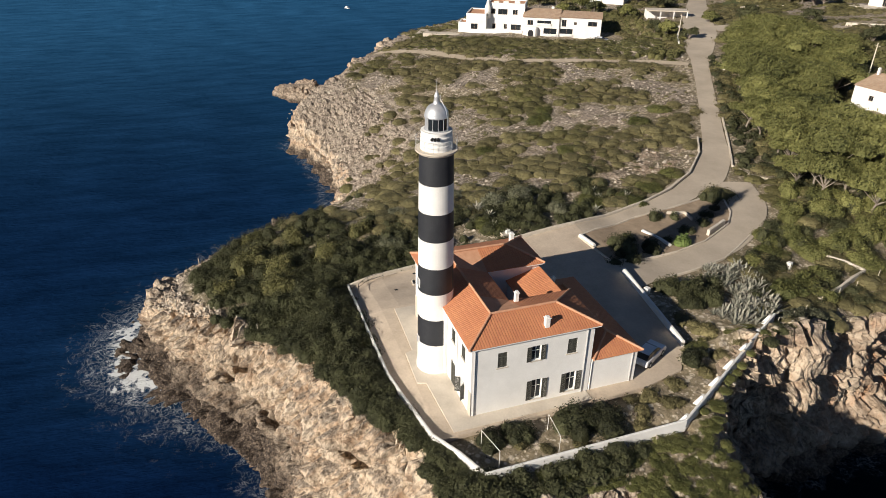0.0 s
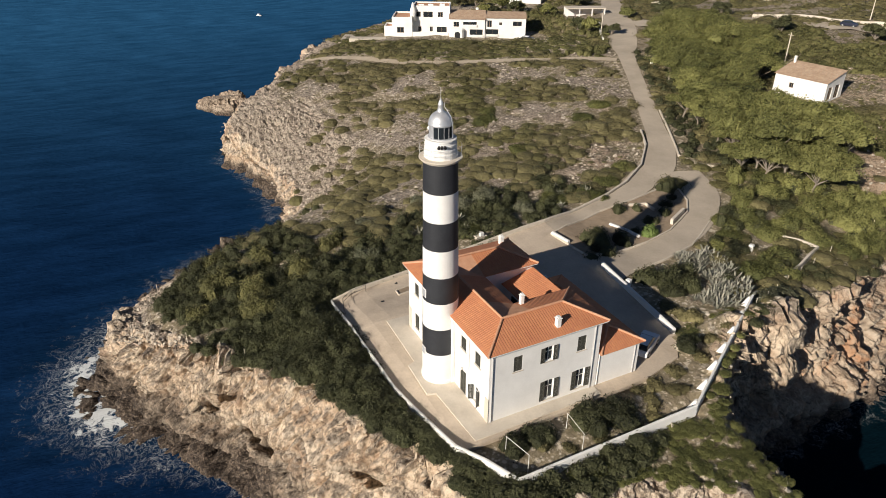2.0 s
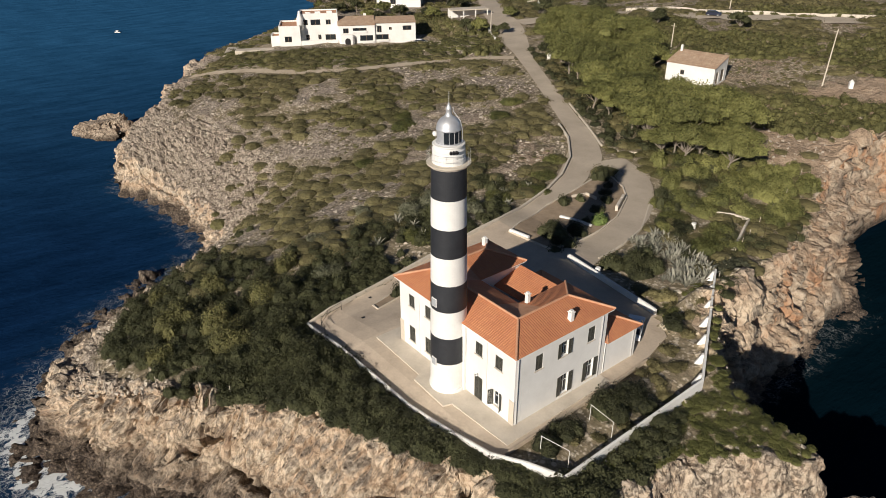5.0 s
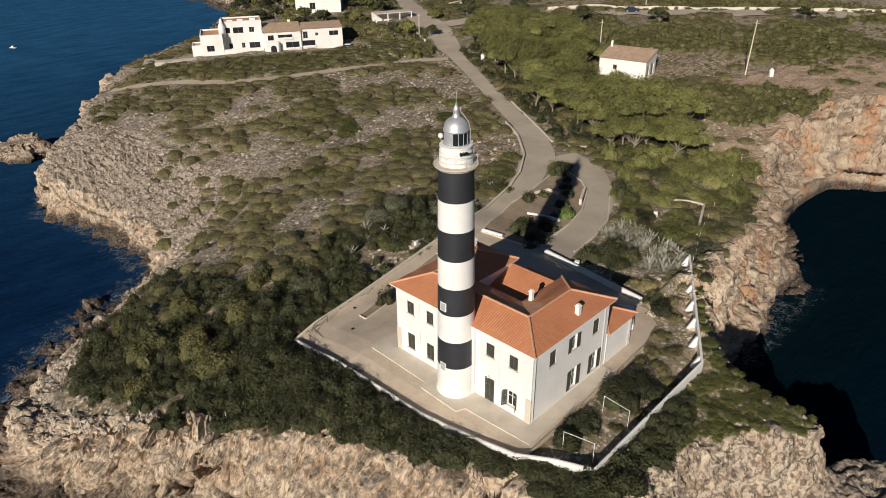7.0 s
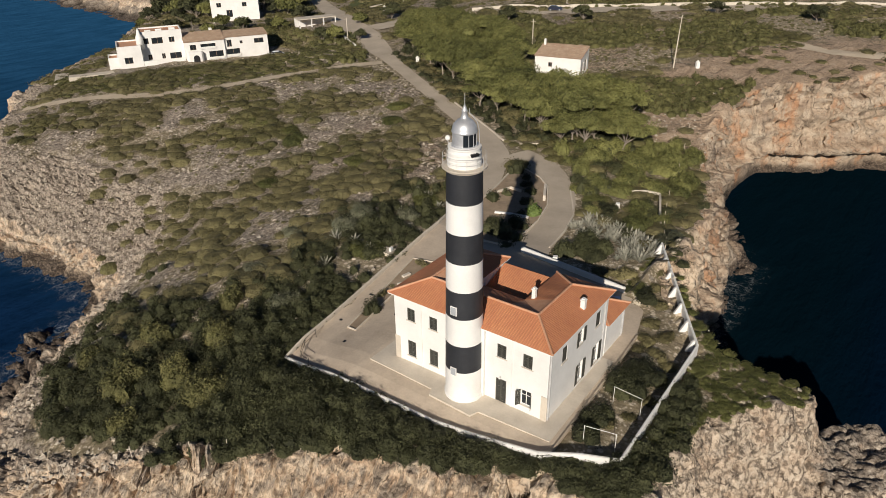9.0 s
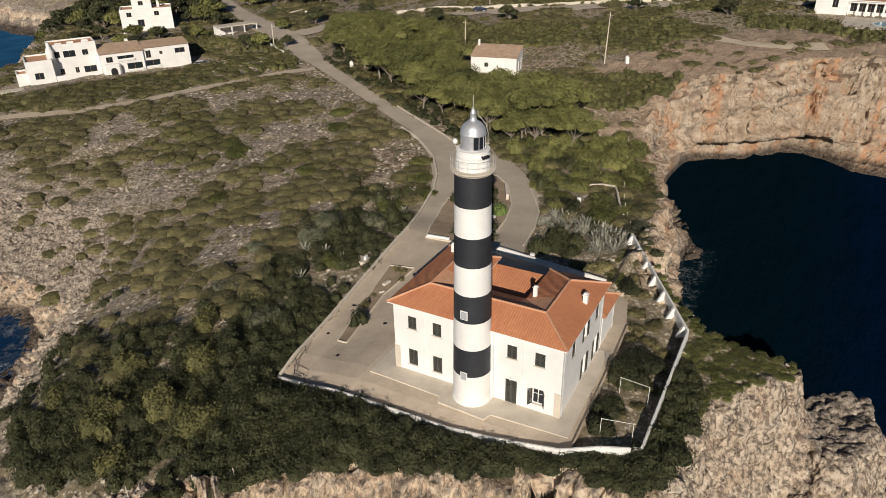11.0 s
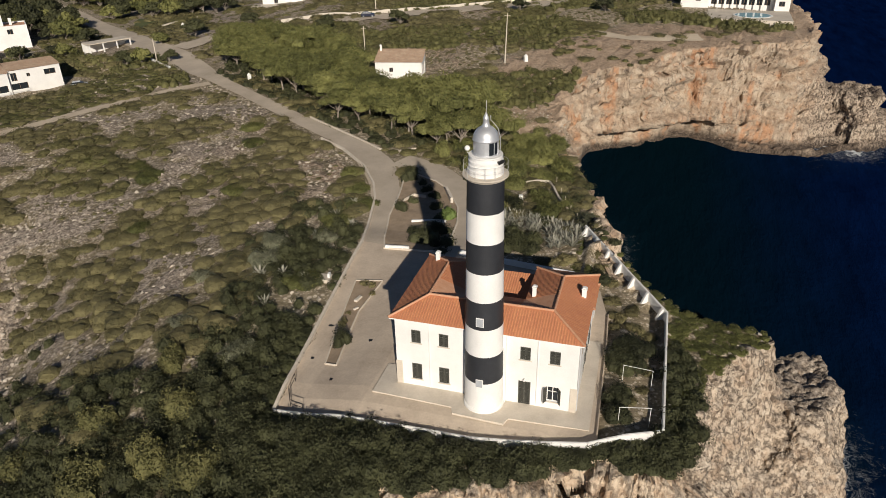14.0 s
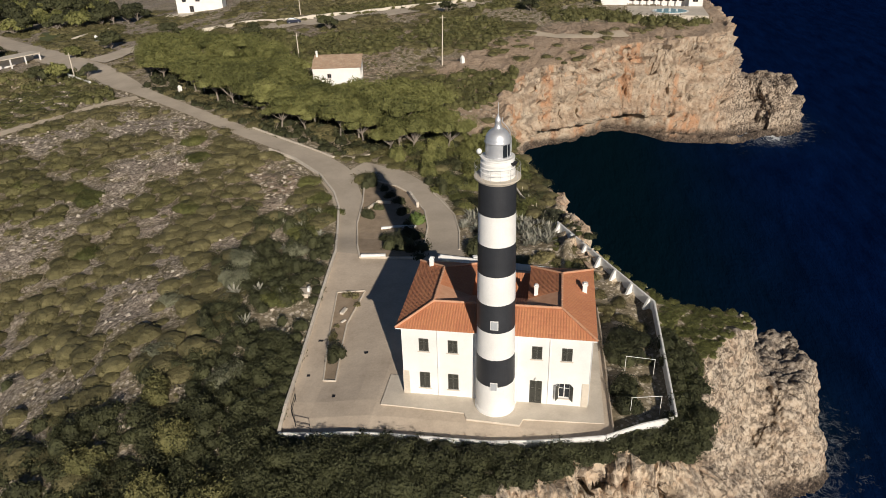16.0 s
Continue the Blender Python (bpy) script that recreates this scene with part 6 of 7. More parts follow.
BED = [(-15.6, 2.4), (-16.9, 2.6), (-18.4, 9), (-20.0, 17.8), (-16.8, 18.4), (-17.2, 12), (-16.6, 8)]
bed("planting_bed", BED, "narrow kerbed bed of dry soil on the apron")
kerb_line("kerb_bed", BED + BED[:1], lambda x, y: float(terrace_height(np.array(x), np.array(y))), 0.16, 0.16, "thin pale concrete kerb round a bed", M_PLAT)
ISLAND_TOP = sheet("island_bed", ISLAND, 2.0, ground, 0.17, M_SOIL, "dry earth island between road and drive", "bed")
kerb_line("kerb_island", ISLAND + ISLAND[:1], lambda x, y: site_height(x, y) + 0.1, 0.26, 0.22, "low whitewashed kerb round the planted island", M_PLAT)
kerb_line("kerb_yard", [(-19.3, 25.9), (-16.2, 26.3)], lambda x, y: 0.0, 0.42, 0.35, "low whitewashed wall at the yard's edge", M_WHITE)
kerb_line("kerb_garden", [(10.2, -2.9), (9.75, 12), (9.5, 17)], lambda x, y: 0.0, 0.28, 0.16, "thin concrete kerb between apron and garden", M_CONC)
kerb_line("wall_island", [(-18.9, 35.0), (-16.4, 36.0), (-14.2, 36.2)], lambda x, y: site_height(x, y), 0.45, 0.35, "crumbling whitewashed wall across the island", M_WHITE)
kerb_line("wall_ruin", [(-15.2, 42.6), (-16.6, 45.4), (-17.2, 46.6)], lambda x, y: site_height(x, y), 1.0, 0.4, "short stub of pale stone wall in the island", M_STONE)
kerb_line("wall_cliff", [(-6.4, 53.8), (-3.0, 56.8), (-0.6, 50.4), (1.4, 45.2)], lambda x, y: site_height(x, y), 0.8, 0.3, "broken pale stone wall corner above the cove", M_STONE)
kerb_line("kerb_drive", [(-14.0, 48.6), (-11.6, 44.6), (-9.6, 41.0), (-8.1, 35.4), (-7.3, 29.6)], lambda x, y: site_height(x, y) + 0.05, 0.22, 0.22, "thin pale kerb along the drive", M_PLAT)
kerb_line("kerb_plot", [(-22.2, 41.0), (-21.4, 43.4), (-19.4, 43.2)], lambda x, y: site_height(x, y) + 0.1, 0.45, 0.2, "low pale kerb round a small plot in the island", M_PLAT)
kerb_line("wall_junction", [(-26.4, 63.8), (-30.2, 61.6), (-33.6, 61.0), (-37.2, 63.6), (-44.2, 68.4), (-56.0, 76.2)], lambda x, y: site_height(x, y), 0.32, 0.3, "low pale kerb at the road junction", M_PLAT)


def bed_stones():
    for x, y, lx, ly, h, turn in ((-18.2, 14.2, 1.2, 0.45, 0.28, 80), (-17.7, 12.4, 0.7, 0.3, 0.2, 58)):
        ob = thing("stone_block", "low pale stone block in a kerbed bed", "block", (x, y, float(terrace_height(np.array(x), np.array(y)))), turn, group="stone blocks in the bed")
        box_part("block_body", (-lx / 2, -ly / 2, 0.0), (lx / 2, ly / 2, h), M_STONE, ob, bevel=0.06)
    slab = thing("concrete_slab", "small cracked concrete slab beside the kerb wall", "slab", (-24.2, 17.4, site_height(-24.2, 17.4)), 8)
    box_part("slab_top", (-1.3, -0.8, -0.4), (1.1, 0.8, 0.42), M_PLAT, slab, bevel=0.04)
    box_part("slab_post", (0.75, -0.3, 0.43), (1.05, 0.3, 0.95), M_WHITE, slab, bevel=0.04)


bed_stones()
# the drain covers and a hatch let into the apron
for x, y, turn in ((-13.6, 6.8, 20), (-15.0, 0.2, 5), (-18.6, 3.4, 8), (-19.2, 9.0, 8)):
    dc = thing("drain_cover", "small dark iron drain cover let into the concrete", "drain", (x, y, float(terrace_height(np.array(x), np.array(y)))), turn, group="drain covers of the apron")
    box_part("cover_plate", (-0.26, -0.18, -0.05), (0.26, 0.18, 0.012), M_DARK, dc)


def pipe_frame(at, turn, wide, high):
    ob = thing("garden_pipe_frame", "white painted pipe frame standing in the walled garden", "pergola", at, turn, group="pipe frames in the garden")
    part("post", tube([(0, 0, -0.3), (0, 0, high)], 0.024, 8), M_WHITE, ob)
    part("post", tube([(wide, 0, -0.3), (wide, 0, high)], 0.024, 8), M_WHITE, ob)
    part("crossbar", tube([(-0.05, 0, high), (wide + 0.05, 0, high)], 0.024, 8), M_WHITE, ob)
    return ob


fr = pipe_frame((11.75, 0.15, site_height(11.75, 0.15)), 12, 2.6, 1.7)
copy_thing(fr, pose(11.7, 6.2, site_height(11.7, 6.2), 0, 0, -5))

# buttresses of the east wall
for k in range(7):
    p = Vector((15.4, 17.1, 0)).lerp(Vector((5.0, 35.2, 0)), 0.03 + 0.156 * k)
    way = Vector((-0.498, 0.867, 0))
    b = thing("wall_buttress", "small whitewashed sloping buttress against the garden wall", "buttress", (p.x - way.y * 0.14, p.y + way.x * 0.14, 0.35 + 0.02 * p.y), math.degrees(math.atan2(way.y, way.x)), group="buttresses of the garden wall")
    bm = bmesh.new()
    vs = [bm.verts.new(c) for c in ((-0.15, 0, -0.5), (0.15, 0, -0.5), (0.15, 0, 0.78), (-0.15, 0, 0.78), (-0.15, 0.75, -0.5), (0.15, 0.75, -0.5), (0.15, 0.2, 0.70), (-0.15, 0.2, 0.70))]
    for f4 in ((0, 1, 2, 3), (5, 4, 7, 6), (4, 0, 3, 7), (1, 5, 6, 2), (3, 2, 6, 7), (0, 4, 5, 1)):
        bm.faces.new([vs[i] for i in f4])
    bmesh.ops.recalc_face_normals(bm, faces=bm.faces[:])
    part("buttress_body", bm, M_WHITE, b)


def corner_rail():
    ob = thing("terrace_railing", "thin dark metal railing round the terrace corner", "railing", (0, 0, 0))
    line = [(-18.6, -0.5), (-18.3, -2.4), (-17.5, -3.7), (-16.0, -4.1)]
    zs = [float(terrace_height(np.array(x), np.array(y))) for x, y in line]
    for (x, y), z in zip(line, zs):
        part("rail_post", tube([(x, y, z - 0.05), (x, y, z + 0.95)], 0.03, 6), M_DARK, ob)
    for h in (0.5, 0.95):
        part("rail", tube([(x, y, z + h) for (x, y), z in zip(line, zs)], 0.025, 6), M_DARK, ob)


corner_rail()
lamp = thing("wall_lamp", "small white wall lamp over the house door", "lamp", (3.5, 0.55, 2.9))
part("bracket", tube([(0, -0.01, 0), (0, -0.2, 0.05), (0, -0.22, -0.02)], 0.02, 6), M_PIPE, lamp)
lamp_bm = turned([(0.05, 0.0), (0.11, -0.12), (0.10, -0.14)], 12)
bmesh.ops.translate(lamp_bm, verts=lamp_bm.verts[:], vec=(0, -0.22, -0.02))
part("shade", lamp_bm, M_WHITE, lamp)


def post(x, y, h, name="fence_post"):
    ob = thing(name, "thin pale weathered post at the cliff top", "post", (x, y, site_height(x, y)), group="posts along the cliff top")
    part("shaft", tube([(0, 0, -0.3), (0.02, 0, h)], 0.04, 6), M_PLAT, ob)


for x, y in ((5.4, 35.5), (4.4, 38.5), (3.2, 41.5), (1.9, 45), (0.6, 49), (-0.6, 53), (-2.0, 58), (-3.4, 64), (-5.0, 71), (-7.0, 79), (-9, 87), (-14.5, -15.6), (-17.2, -17.6), (-22, -20.5), (-27, -24.5), (-31.5, -26), (-45, -22)):
    post(x, y, 1.3)


# ---- a car ----
M_CARWHITE = surface("white_car_paint", (0.72, 0.73, 0.74), (0.80, 0.81, 0.82), 0.6, 8, 0.25, 0)
M_CARBLUE = surface("dark_car_paint", (0.015, 0.02, 0.04), (0.03, 0.035, 0.06), 0.6, 8, 0.25, 0)
M_RUBBER = surface("tyre_rubber", (0.012, 0.012, 0.012), (0.025, 0.025, 0.025), 4, 20, 0.8, 0)


def car(at, turn, paint, label):
    c = thing("parked_car", label, "car", at, turn)
    bm = bmesh.new()
    side = [(-2.0, 0.3), (-2.05, 0.75), (-1.85, 0.95), (-0.9, 1.02), (0.75, 1.02), (1.9, 0.88), (2.08, 0.6), (2.05, 0.3)]
    left, right = [bm.verts.new((x, -0.84, z)) for x, z in side], [bm.verts.new((x, 0.84, z)) for x, z in side]
    bm.faces.new(left)
    bm.faces.new(right[::-1])
    for k in range(8):
        bm.faces.new((left[k], right[k], right[(k + 1) % 8], left[(k + 1) % 8]))
    bmesh.ops.recalc_face_normals(bm, faces=bm.faces[:])
    bmesh.ops.bevel(bm, geom=bm.edges[:], offset=0.06, segments=2, affect="EDGES")
    part("body", bm, paint, c)
    for name, m, pts, w in (("cabin_glass", pane, [(-1.85, 1.0), (-1.45, 1.40), (0.25, 1.42), (1.0, 1.0)], 0.74), ("car_roof", paint, [(-1.45, 1.39), (-1.35, 1.46), (0.2, 1.48), (0.3, 1.40)], 0.70)):
        bm = bmesh.new()
        a, b = [bm.verts.new((x, -w + (z - 1) * 0.25, z)) for x, z in pts], [bm.verts.new((x, w - (z - 1) * 0.25, z)) for x, z in pts]
        bm.faces.new(a)
        bm.faces.new(b[::-1])
        for k in range(4):
            bm.faces.new((a[k], b[k], b[(k + 1) % 4], a[(k + 1) % 4]))
        bmesh.ops.recalc_face_normals(bm, faces=bm.faces[:])
        part(name, bm, m, c)
    for x in (-1.3, 1.3):
        for y in (-0.78, 0.78):
            bm = tube([(x, y - 0.1, 0.32), (x, y + 0.1, 0.32)], 0.32, 18)
            wheel = part("wheel", bm, M_RUBBER, c)
            part("rim", tube([(x, y - 0.11, 0.32), (x, y + 0.11, 0.32)], 0.18, 12), M_METAL, wheel)
    return c


car((5.6, 20.0, 0.0), 120, M_CARWHITE, "white parked car in the shaded yard")
car((-121, 87, site_height(-121, 87)), 40, M_CARWHITE, "white parked car beside the villa")
car((-73.5, 154.6, site_height(-73.5, 154.6) + 0.3), 22, M_CARBLUE, "dark parked car on the inland road")
car((-123.5, 90, site_height(-123.5, 90)), 40, M_CARBLUE, "dark blue parked car beside the villa")


# ---- far buildings ----
def far_window(parent, m, u0, u1, z0, z1):
    w, h = u1 - u0, z1 - z0
    t = m @ Matrix.Translation((u0, 0, z0))
    bm = bmesh.new()
    for lo, hi in (((0, 0.12, 0), (0.07, 0.18, h)), ((w - 0.07, 0.12, 0), (w, 0.18, h)), ((0.07, 0.12, h - 0.07), (w - 0.07, 0.18, h)), ((0.07, 0.12, 0), (w - 0.07, 0.18, 0.07)), ((w / 2 - 0.04, 0.12, 0.07), (w / 2 + 0.04, 0.18, h - 0.07))):
        add_box(bm, lo, hi, 0, t)
    win = part("window", bm, M_WOOD, parent)
    box_part("pane", (0.03, 0.14, 0.03), (w - 0.03, 0.16, h - 0.03), pane, win, m=t)


def block(parent, x0, x1, y0, y1, z0, z1, holes=(), roof="flat", side_holes=()):
    """One white block of a house: front wall with openings, three other walls and a roof."""
    bm = bmesh.new()
    m = wall_with_holes(bm, (x0, y0), (x1, y0), z0, z1, 0.3, [(a - x0, b - x0, c, d) for a, b, c, d in holes])
    bmesh.ops.remove_doubles(bm, verts=bm.verts[:], dist=0.002)
    part("front_wall", bm, M_WHITE, parent)
    for a, b, c, d in holes:
        far_window(parent, m, a - x0, b - x0, c, d)
    bm = bmesh.new()
    ms = wall_with_holes(bm, (x1, y0 + 0.3), (x1, y1), z0, z1, 0.3, [(a - y0 - 0.3, b - y0 - 0.3, c, d) for a, b, c, d in side_holes])
    bmesh.ops.remove_doubles(bm, verts=bm.verts[:], dist=0.002)
    part("side_wall", bm, M_WHITE, parent)
    for a, b, c, d in side_holes:
        far_window(parent, ms, a - y0 - 0.3, b - y0 - 0.3, c, d)
    box_part("side_wall", (x0, y0 + 0.3, z0), (x0 + 0.3, y1, z1), M_WHITE, parent)
    box_part("back_wall", (x0 + 0.3, y1 - 0.3, z0), (x1 - 0.3, y1, z1), M_WHITE, parent)
    if roof == "flat":
        box_part("roof", (x0 + 0.3, y0 + 0.3, z1 - 0.55), (x1 - 0.3, y1 - 0.3, z1 - 0.35), M_RIDGE, parent, "flat terracotta-paved roof behind a parapet")
    elif roof == "back":
        rise = 0.12 if x1 - x0 > 11.5 else 0.22
        hip_roof(parent, [((x0 - 0.2, y0 - 0.3, z1), (x1 + 0.2, y0 - 0.3, z1), (0, 1, 0), rise, 0, 0, y1 - y0 + 0.3)], [], M_OLDTILE)
        bm = bmesh.new()
        vs = [bm.verts.new(c) for c in ((x0, y0 + 0.3, z1), (x0, y1, z1), (x0, y1, z1 + rise * (y1 - y0)), (x0 + 0.3, y0 + 0.3, z1), (x0 + 0.3, y1, z1), (x0 + 0.3, y1, z1 + rise * (y1 - y0)))]
        for f in ((0, 1, 2), (5, 4, 3), (0, 3, 4, 1), (1, 4, 5, 2), (2, 5, 3, 0)):
            bm.faces.new([vs[i] for i in f])
        part("gable", bm, M_WHITE, parent)
        bm = bmesh.new()
        vs = [bm.verts.new(c) for c in ((x1 - 0.3, y0 + 0.3, z1), (x1 - 0.3, y1, z1), (x1 - 0.3, y1, z1 + rise * (y1 - y0)), (x1, y0 + 0.3, z1), (x1, y1, z1), (x1, y1, z1 + rise * (y1 - y0)))]
        for f in ((0, 1, 2), (5, 4, 3), (0, 3, 4, 1), (1, 4, 5, 2), (2, 5, 3, 0)):
            bm.faces.new([vs[i] for i in f])
        part("gable", bm, M_WHITE, parent)
        box_part("back_gable", (x0 + 0.3, y1 - 0.3, z1), (x1 - 0.3, y1, z1 + rise * (y1 - y0) - 0.05), M_WHITE, parent)
    return m


def build_villa():
    v = thing("seaside_villa", "long white two-storey villa with arches and tiled roofs", "villa", (-151.5, 58.2, -1.7), 60)
    block(v, 28, 40, 0, 6.5, -3, 5.4, [(28.4, 32.0, 0.3, 2.2), (36.2, 38.8, 3.2, 4.5), (28.7, 30.0, 2.8, 4.7), (32.2, 33.0, 3.4, 4.2)], "back")
    block(v, 17.5, 28, -0.6, 6, -3, 5.1, [(18.8, 20.4, 2.9, 4.3), (21.6, 25.6, 3.0, 4.3), (23.6, 27.4, 0.2, 2.2)], "back")
    for x0, x1, y, z in ((21.5, 25.7, -0.9, 2.95), (23.5, 27.5, -0.95, 0.1), (28.3, 32.1, -0.35, 0.2)):
        box_part("balcony_rail", (x0, y, z), (x1, y + 0.12, z + 0.62), M_WHITE, v, bevel=0.03)
    arch = bmesh.new()
    rim = [(-0.8, 0.0)] + [(0.8 * math.cos(a), 1.3 + 0.8 * math.sin(a)) for a in np.linspace(math.pi, 0, 9)] + [(0.8, 0.0)]
    rows = [[arch.verts.new((20.0 + x, y, z - 0.3)) for x, z in rim] for y in (-2.27, -2.1)]
    arch.faces.new(rows[0][::-1])
    for k in range(len(rim) - 1):
        arch.faces.new((rows[0][k], rows[0][k + 1], rows[1][k + 1], rows[1][k]))
    part("arched_door", arch, M_DARK, v, "dark arched porch opening")
    box_part("terrace_wall", (6.6, -0.6, -2), (17.3, -0.3, 1.2), M_WHITE, v, bevel=0.04)
    for k, x in enumerate((8.2, 11.0, 14.4)):
        box_part("roof_parapet", (x, 2.9, 8.2), (x + 1.6, 3.15, 8.55 + 0.12 * k), M_WHITE, v, bevel=0.05)
    block(v, 6.5, 17.5, 2.6, 10, -3, 8.2, [(7.2, 8.8, 5.0, 6.5), (9.6, 12.4, 4.9, 6.5), (14.0, 15.4, 5.0, 6.4), (8.0, 9.0, 0.8, 2.2), (11.5, 12.4, 0.8, 2.2), (13.6, 16.6, 0.6, 2.2)], "flat")
    block(v, 0.5, 6.5, -0.4, 9, -3, 5.4, [(2.0, 4.0, 0.9, 2.5)], "flat")
    block(v, -2.0, 0.5, 0.6, 6, -3, 2.6, [], "flat")
    bm = turned([(1.0, 4.0), (0.95, 7.0), (0.5, 8.0), (0.35, 8.9), (0.1, 9.2)], 14)
    bmesh.ops.translate(bm, verts=bm.verts[:], vec=(6.6, 2.0, 0))
    part("rounded_chimney", bm, M_WHITE, v, smooth=True)
    chimney(v, 12.6, 5.5, 5.8, 7.6, 0.9)
    chimney(v, 25.5, 6.5, 5.4, 7.0, 0.8)
    box_part("porch_wall", (17.6, -2.2, -2), (21.9, -0.62, 2.7), M_WHITE, v, bevel=0.5)
    box_part("garden_terrace", (-12, -3.5, -2.2), (8, -0.5, -0.4), M_PLAT, v, "pale paved terrace")
    return v


build_villa()
VILLA_LAND = thing("villa_terrace", "pale paved terrace beside the villa", "terrace", (-160, 47, -4.2), 60)
box_part("paving", (-2, -3.0, -1.5), (10, 9, 0.35), M_PLAT, VILLA_LAND)


def build_hut():
    h = thing("white_hut", "small white rendered hut with a single-pitch tiled roof", "hut", (-50.2, 101.3, 2.2), 11)
    block(h, 0, 10.7, 0, 6.8, -1, 3.5, [(3.2, 4.1, 1.2, 2.2)], "back", [(1.0, 2.5, 0.0, 2.5), (3.6, 5.4, 0.0, 2.6)])
    chimney(h, 0.5, 5.8, 4.6, 6.0, 0.45)


build_hut()


def build_pool_house():
    p = thing("pool_house", "low white house with a colonnade beside a pool", "house", (16, 184.5, 7.3), -3)
    block(p, 0, 8, -1, 8, -1.5, 4.4, [(4.2, 5.6, 1.6, 3.8)], "flat")
    block(p, 8, 26, 1.5, 9, -1.5, 3.4, [(8.6 + 2.1 * k, 10.2 + 2.1 * k, 0.5, 2.6) for k in range(8)], "flat")
    block(p, 26, 30, -2, 5, -1.5, 3.2, [(27, 28.6, 0.8, 2.2)], "flat")
    for k in range(9):
        x = 8.4 + 2.1 * k
        box_part("column", (x - 0.14, -0.2, -1), (x + 0.14, 0.1, 3.0), M_WHITE, p)
    box_part("canopy", (8.1, -0.3, 3.02), (25.9, 1.48, 3.25), M_WHITE, p)
    box_part("pool_deck", (8, -19, -2.6), (30, -2.2, -0.4), M_PLAT, p, "pale pool deck")
    bm = turned([(5.0, -0.40), (5.3, -0.30), (5.3, -0.22), (4.8, -0.22)], 40, True)
    bmesh.ops.scale(bm, verts=bm.verts[:], vec=(1, 0.85, 1))
    bmesh.ops.translate(bm, verts=bm.verts[:], vec=(20, -12, 0))
    part("pool_rim", bm, M_WHITE, p)
    bm = turned([(4.6, -0.21), (4.6, -0.17)], 40, True)
    bmesh.ops.scale(bm, verts=bm.verts[:], vec=(1, 0.85, 1))
    bmesh.ops.translate(bm, verts=bm.verts[:], vec=(20, -12, 0))
    part("pool_water", bm, pool, p, "pale blue pool water")


build_pool_house()


def build_far_house():
    h = thing("white_house", "white flat-roofed house among pines", "house", (-183.5, 113.5, 1.0), 48)
    block(h, 0, 16, 0, 9, -3, 5.2, [(2, 3.5, 2.8, 4.2), (10.5, 12, 2.8, 4.2), (5, 7, -0.5, 1.8)], "flat")
    block(h, 4, 10, 3, 9, 4.7, 8.0, [(6, 7.5, 5.8, 7.2)], "flat")
    chimney(h, 12, 5, 4.6, 6.6, 0.8)
    c = thing("carport", "open carport with a flat grey roof", "carport", (-141, 114, site_height(-138, 120)), 66)
    box_part("carport_roof", (0, 0, 2.5), (12.5, 4.5, 2.75), M_PLAT, c)
    for x in (0.3, 4.2, 8.2, 12.2):
        box_part("column", (x - 0.15, 0.1, -0.8), (x + 0.15, 0.4, 2.495), M_WHITE, c)
    box_part("back_wall", (0, 4.1, -0.8), (12.5, 4.4, 2.495), M_WHITE, c)


build_far_house()


def build_upper_house():
    h = thing("white_house", "white two-storey house beside the inland road", "house", (-127.4, 186.6, 4.1), 17)
    block(h, 0, 15.4, 0, 9, -1.5, 6.2, [(2.0, 3.4, 3.6, 5.0), (6.5, 8.0, 3.6, 5.0), (4.2, 5.6, 0.2, 2.3)], "flat")
    box_part("forecourt", (-3, -6, -1.5), (19.4, -0.4, 0.05), M_PLAT, h, "pale paved forecourt")


build_upper_house()


def utility_pole(x, y, h, lean):
    p = thing("utility_pole", "tall thin pale utility pole standing in scrub", "pole", (x, y, site_height(x, y)))
    part("mast", tube([(0, 0, -0.5), (lean * h / 2, 0, h / 2), (lean * h, 0, h)], [0.16, 0.13, 0.10], 8), M_PLAT, p)
    part("crossarm", tube([(lean * h - 0.7, 0, h - 0.6), (lean * h + 0.7, 0, h - 0.6)], 0.05, 5), M_PLAT, p)


utility_pole(-23.4, 117, 11.5, 0.035)
utility_pole(-57, 112, 9.0, 0.0)
utility_pole(-75, 165, 9.0, 0.0)
utility_pole(-112.5, 105.5, 6.5, 0.01)


def gate_pillar(x, y, h):
    g = thing("gate_pillar", "white masonry gate pillar beside the road", "pillar", (x, y, site_height(x, y)), 40)
    box_part("shaft", (-0.4, -0.4, -0.5), (0.4, 0.4, h), M_WHITE, g, bevel=0.03)
    bm = turned([(0.5, h - 0.02), (0.5, h + 0.12), (0.3, h + 0.3), (0.05, h + 0.55)], 12)
    part("cap", bm, M_WHITE, g)


gate_pillar(-79, 94.5, 1.3)
gate_pillar(-129, 141, 2.0)
gate_pillar(-18.8, 119.3, 1.2)
ribbon("far_road", FAR_ROAD, [8, 7, 7.5, 8, 8, 8, 8, 8, 8], 0.3, M_ROAD, "grey road inland of the headland", "road", 2.5)
boundary_wall("wall_far", [(-100, 149.5), (-89, 155.5), (-78, 158.5), (-62.5, 165.4), (-48.5, 173.8), (-22, 189), (43, 219)], lambda x, y: site_height(x, y), 1.0, 0.5, "low pale stone wall along the far road", M_STONE)
ribbon("sandy_path", [(-58, 128), (-52, 133), (-40, 154), (-18, 150), (6, 142), (22, 148)], [2.5, 3, 3, 2.5, 4, 5], 0.15, M_TRACK, "pale sandy path over the far headland", "track", 2.0)


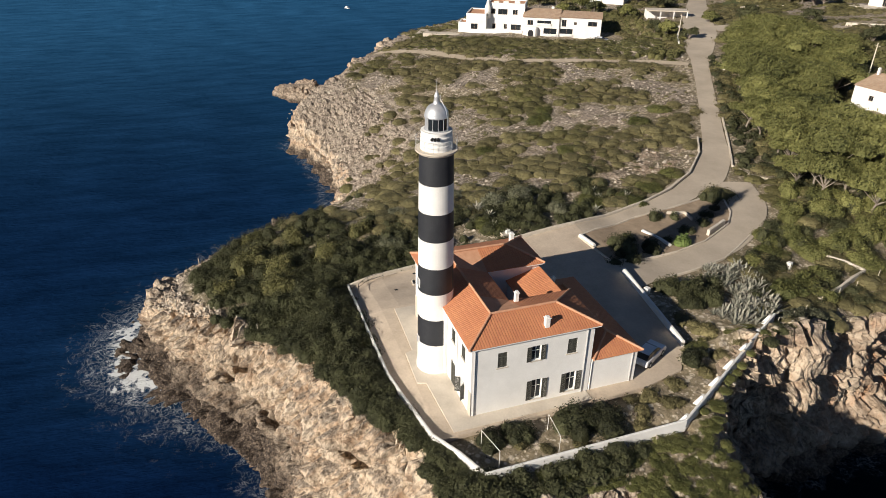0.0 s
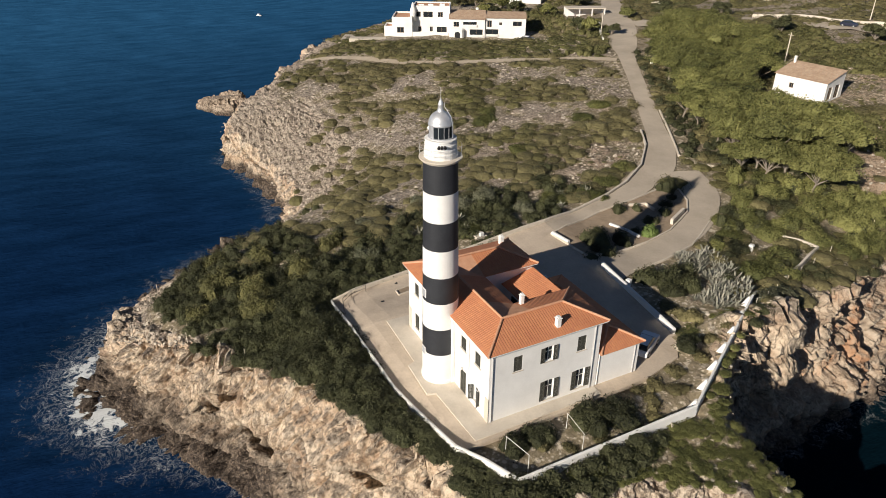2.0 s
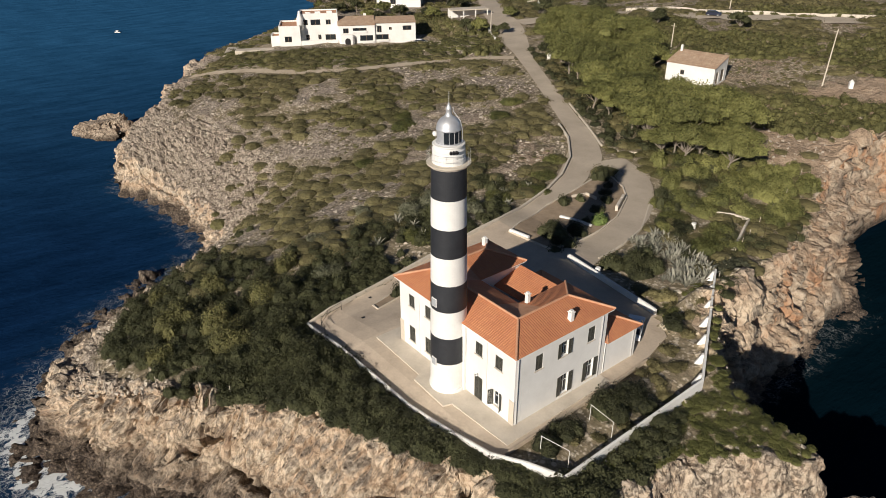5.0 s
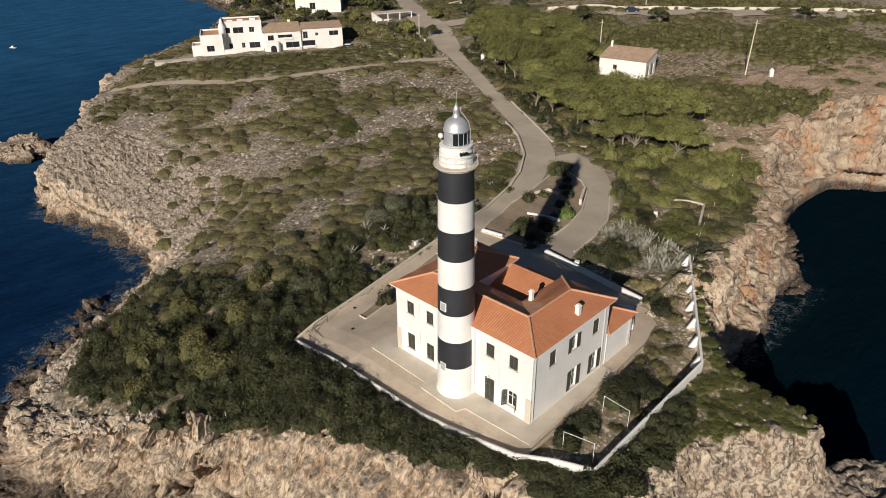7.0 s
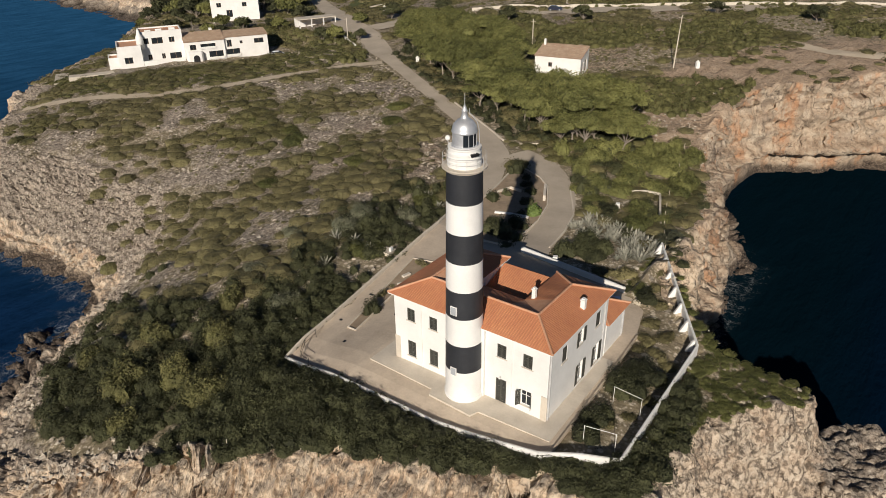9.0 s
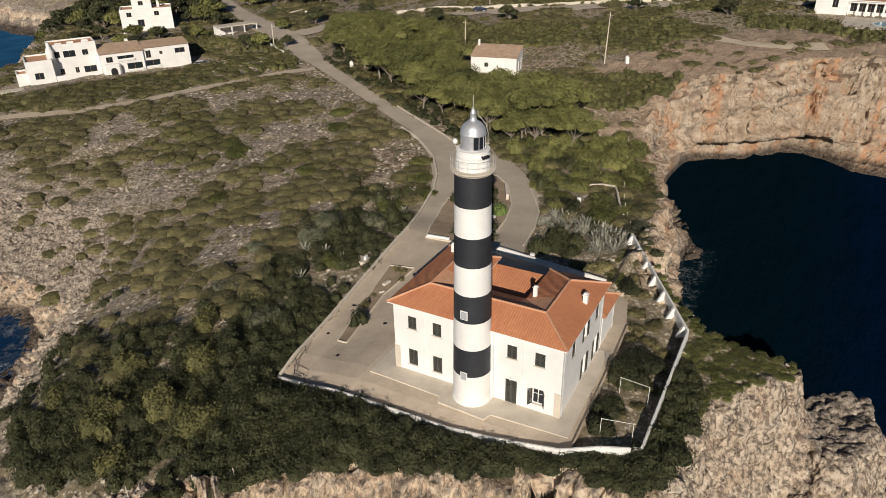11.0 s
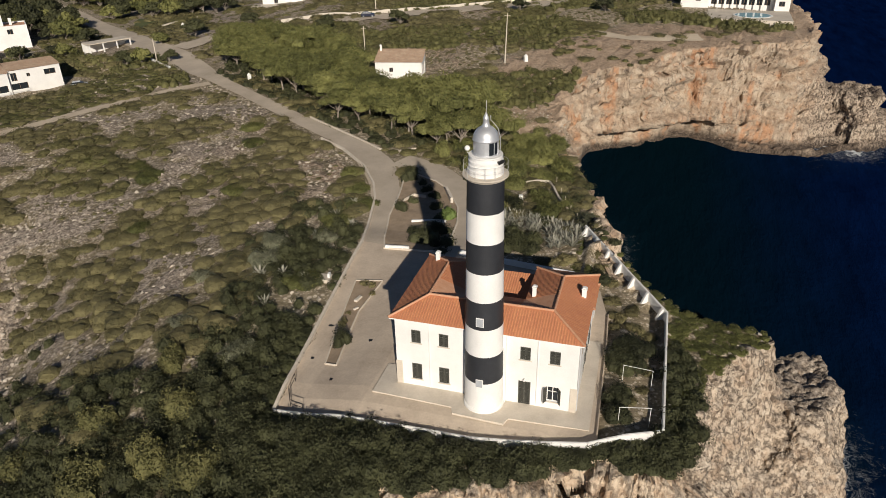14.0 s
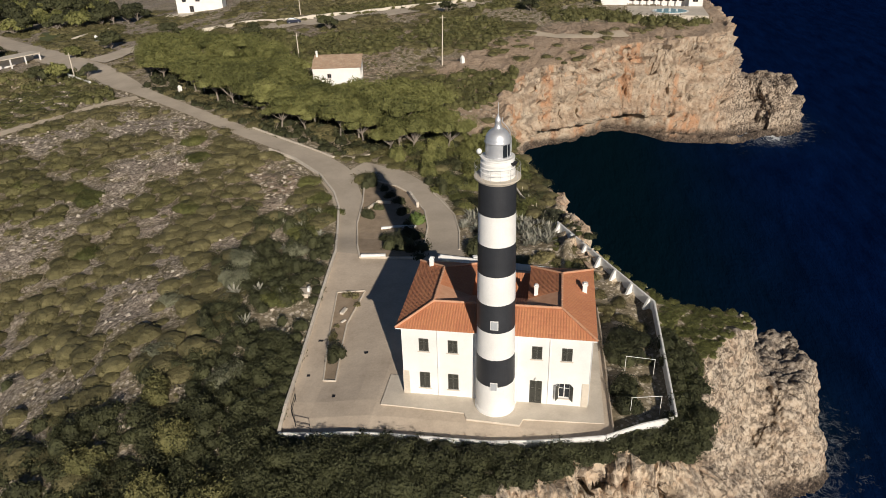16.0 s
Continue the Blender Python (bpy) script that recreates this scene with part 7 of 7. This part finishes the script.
def build_islet():
    rng = np.random.RandomState(3)
    n, rows = 64, 22
    V, F = [], []
    for j in range(rows):
        f = j / (rows - 1)
        for k in range(n):
            a = 2 * math.pi * k / n
            V.append((math.cos(a) * 8.6 * (1 - 0.30 * f**2.2), math.sin(a) * 5.6 * (1 - 0.45 * f**2.2), -2 + 6.4 * f ** 0.7))
    for j in range(rows - 1):
        for k in range(n):
            F.append((j * n + k, j * n + (k + 1) % n, (j + 1) * n + (k + 1) % n, (j + 1) * n + k))
    F.append(tuple((rows - 1) * n + k for k in range(n)))
    V = np.array(V)
    d = V / (np.linalg.norm(V, axis=1)[:, None] + 1e-6)
    big, joint = blocks(V + 20, 3.4)
    V = V + d * (0.9 * fbm(V * 0.22 + 4, 4) + 0.9 * big - 0.8 * joint + 0.35 * fbm(V * 0.9, 3))[:, None]
    V[:, 2] = np.minimum(V[:, 2], 4.2 + 0.10 * V[:, 0] + 0.25 * fbm(V * 0.8 + 7, 2))
    me = mesh_of("islet", V, F)
    set_attribute(me, "bare", np.ones(len(V)))
    set_attribute(me, "cliff", np.full(len(V), 0.45))
    set_attribute(me, "iron", np.full(len(V), 0.4))
    set_attribute(me, "worn", np.full(len(V), 0.8))
    set_attribute(me, "damp", smooth(2.2, 0.6, V[:, 2]))
    ob = link_mesh("rock_islet", me, M_GROUND)
    ob.matrix_basis = pose(-158.5, 8.5, SEA, 4, -6, 52)
    tagged(ob, "rugged brown limestone islet standing in the sea", "rock")


build_islet()
bm = bmesh.new()
add_box(bm, (-1.6, -0.5, -0.1), (1.6, 0.5, 0.35), 0.2)
boat = thing("small_boat", "small white motor boat far out on the sea", "boat", (-300, 52, SEA), 30)
part("hull", bm, M_WHITE, boat)
box_part("cabin", (-0.7, -0.4, 0.36), (0.5, 0.4, 1.0), M_WHITE, boat, bevel=0.1)


# ---- the lawn by the far junction ----
M_LAWN = surface("dry_lawn", (0.045, 0.060, 0.018), (0.115, 0.125, 0.040), 0.25, 5, 0.9, 0.4, 0.05)
sheet("lawn", [(-158, 153.5), (-134, 135.5), (-128.5, 139), (-129, 150), (-142, 168), (-168, 169)], 6.0, ground, 0.12, M_LAWN, "dull green lawn beside the far junction", "lawn")
boundary_wall("wall_lawn", [(-145, 152), (-141, 166)], lambda x, y: site_height(x, y), 0.5, 0.5, "low pale wall on the far lawn", M_PLAT)
boundary_wall("wall_lane", [(-123, 113), (-110, 103.5), (-105, 100.5)], lambda x, y: site_height(x, y), 1.0, 0.4, "low whitewashed wall between garden and road", M_WHITE)
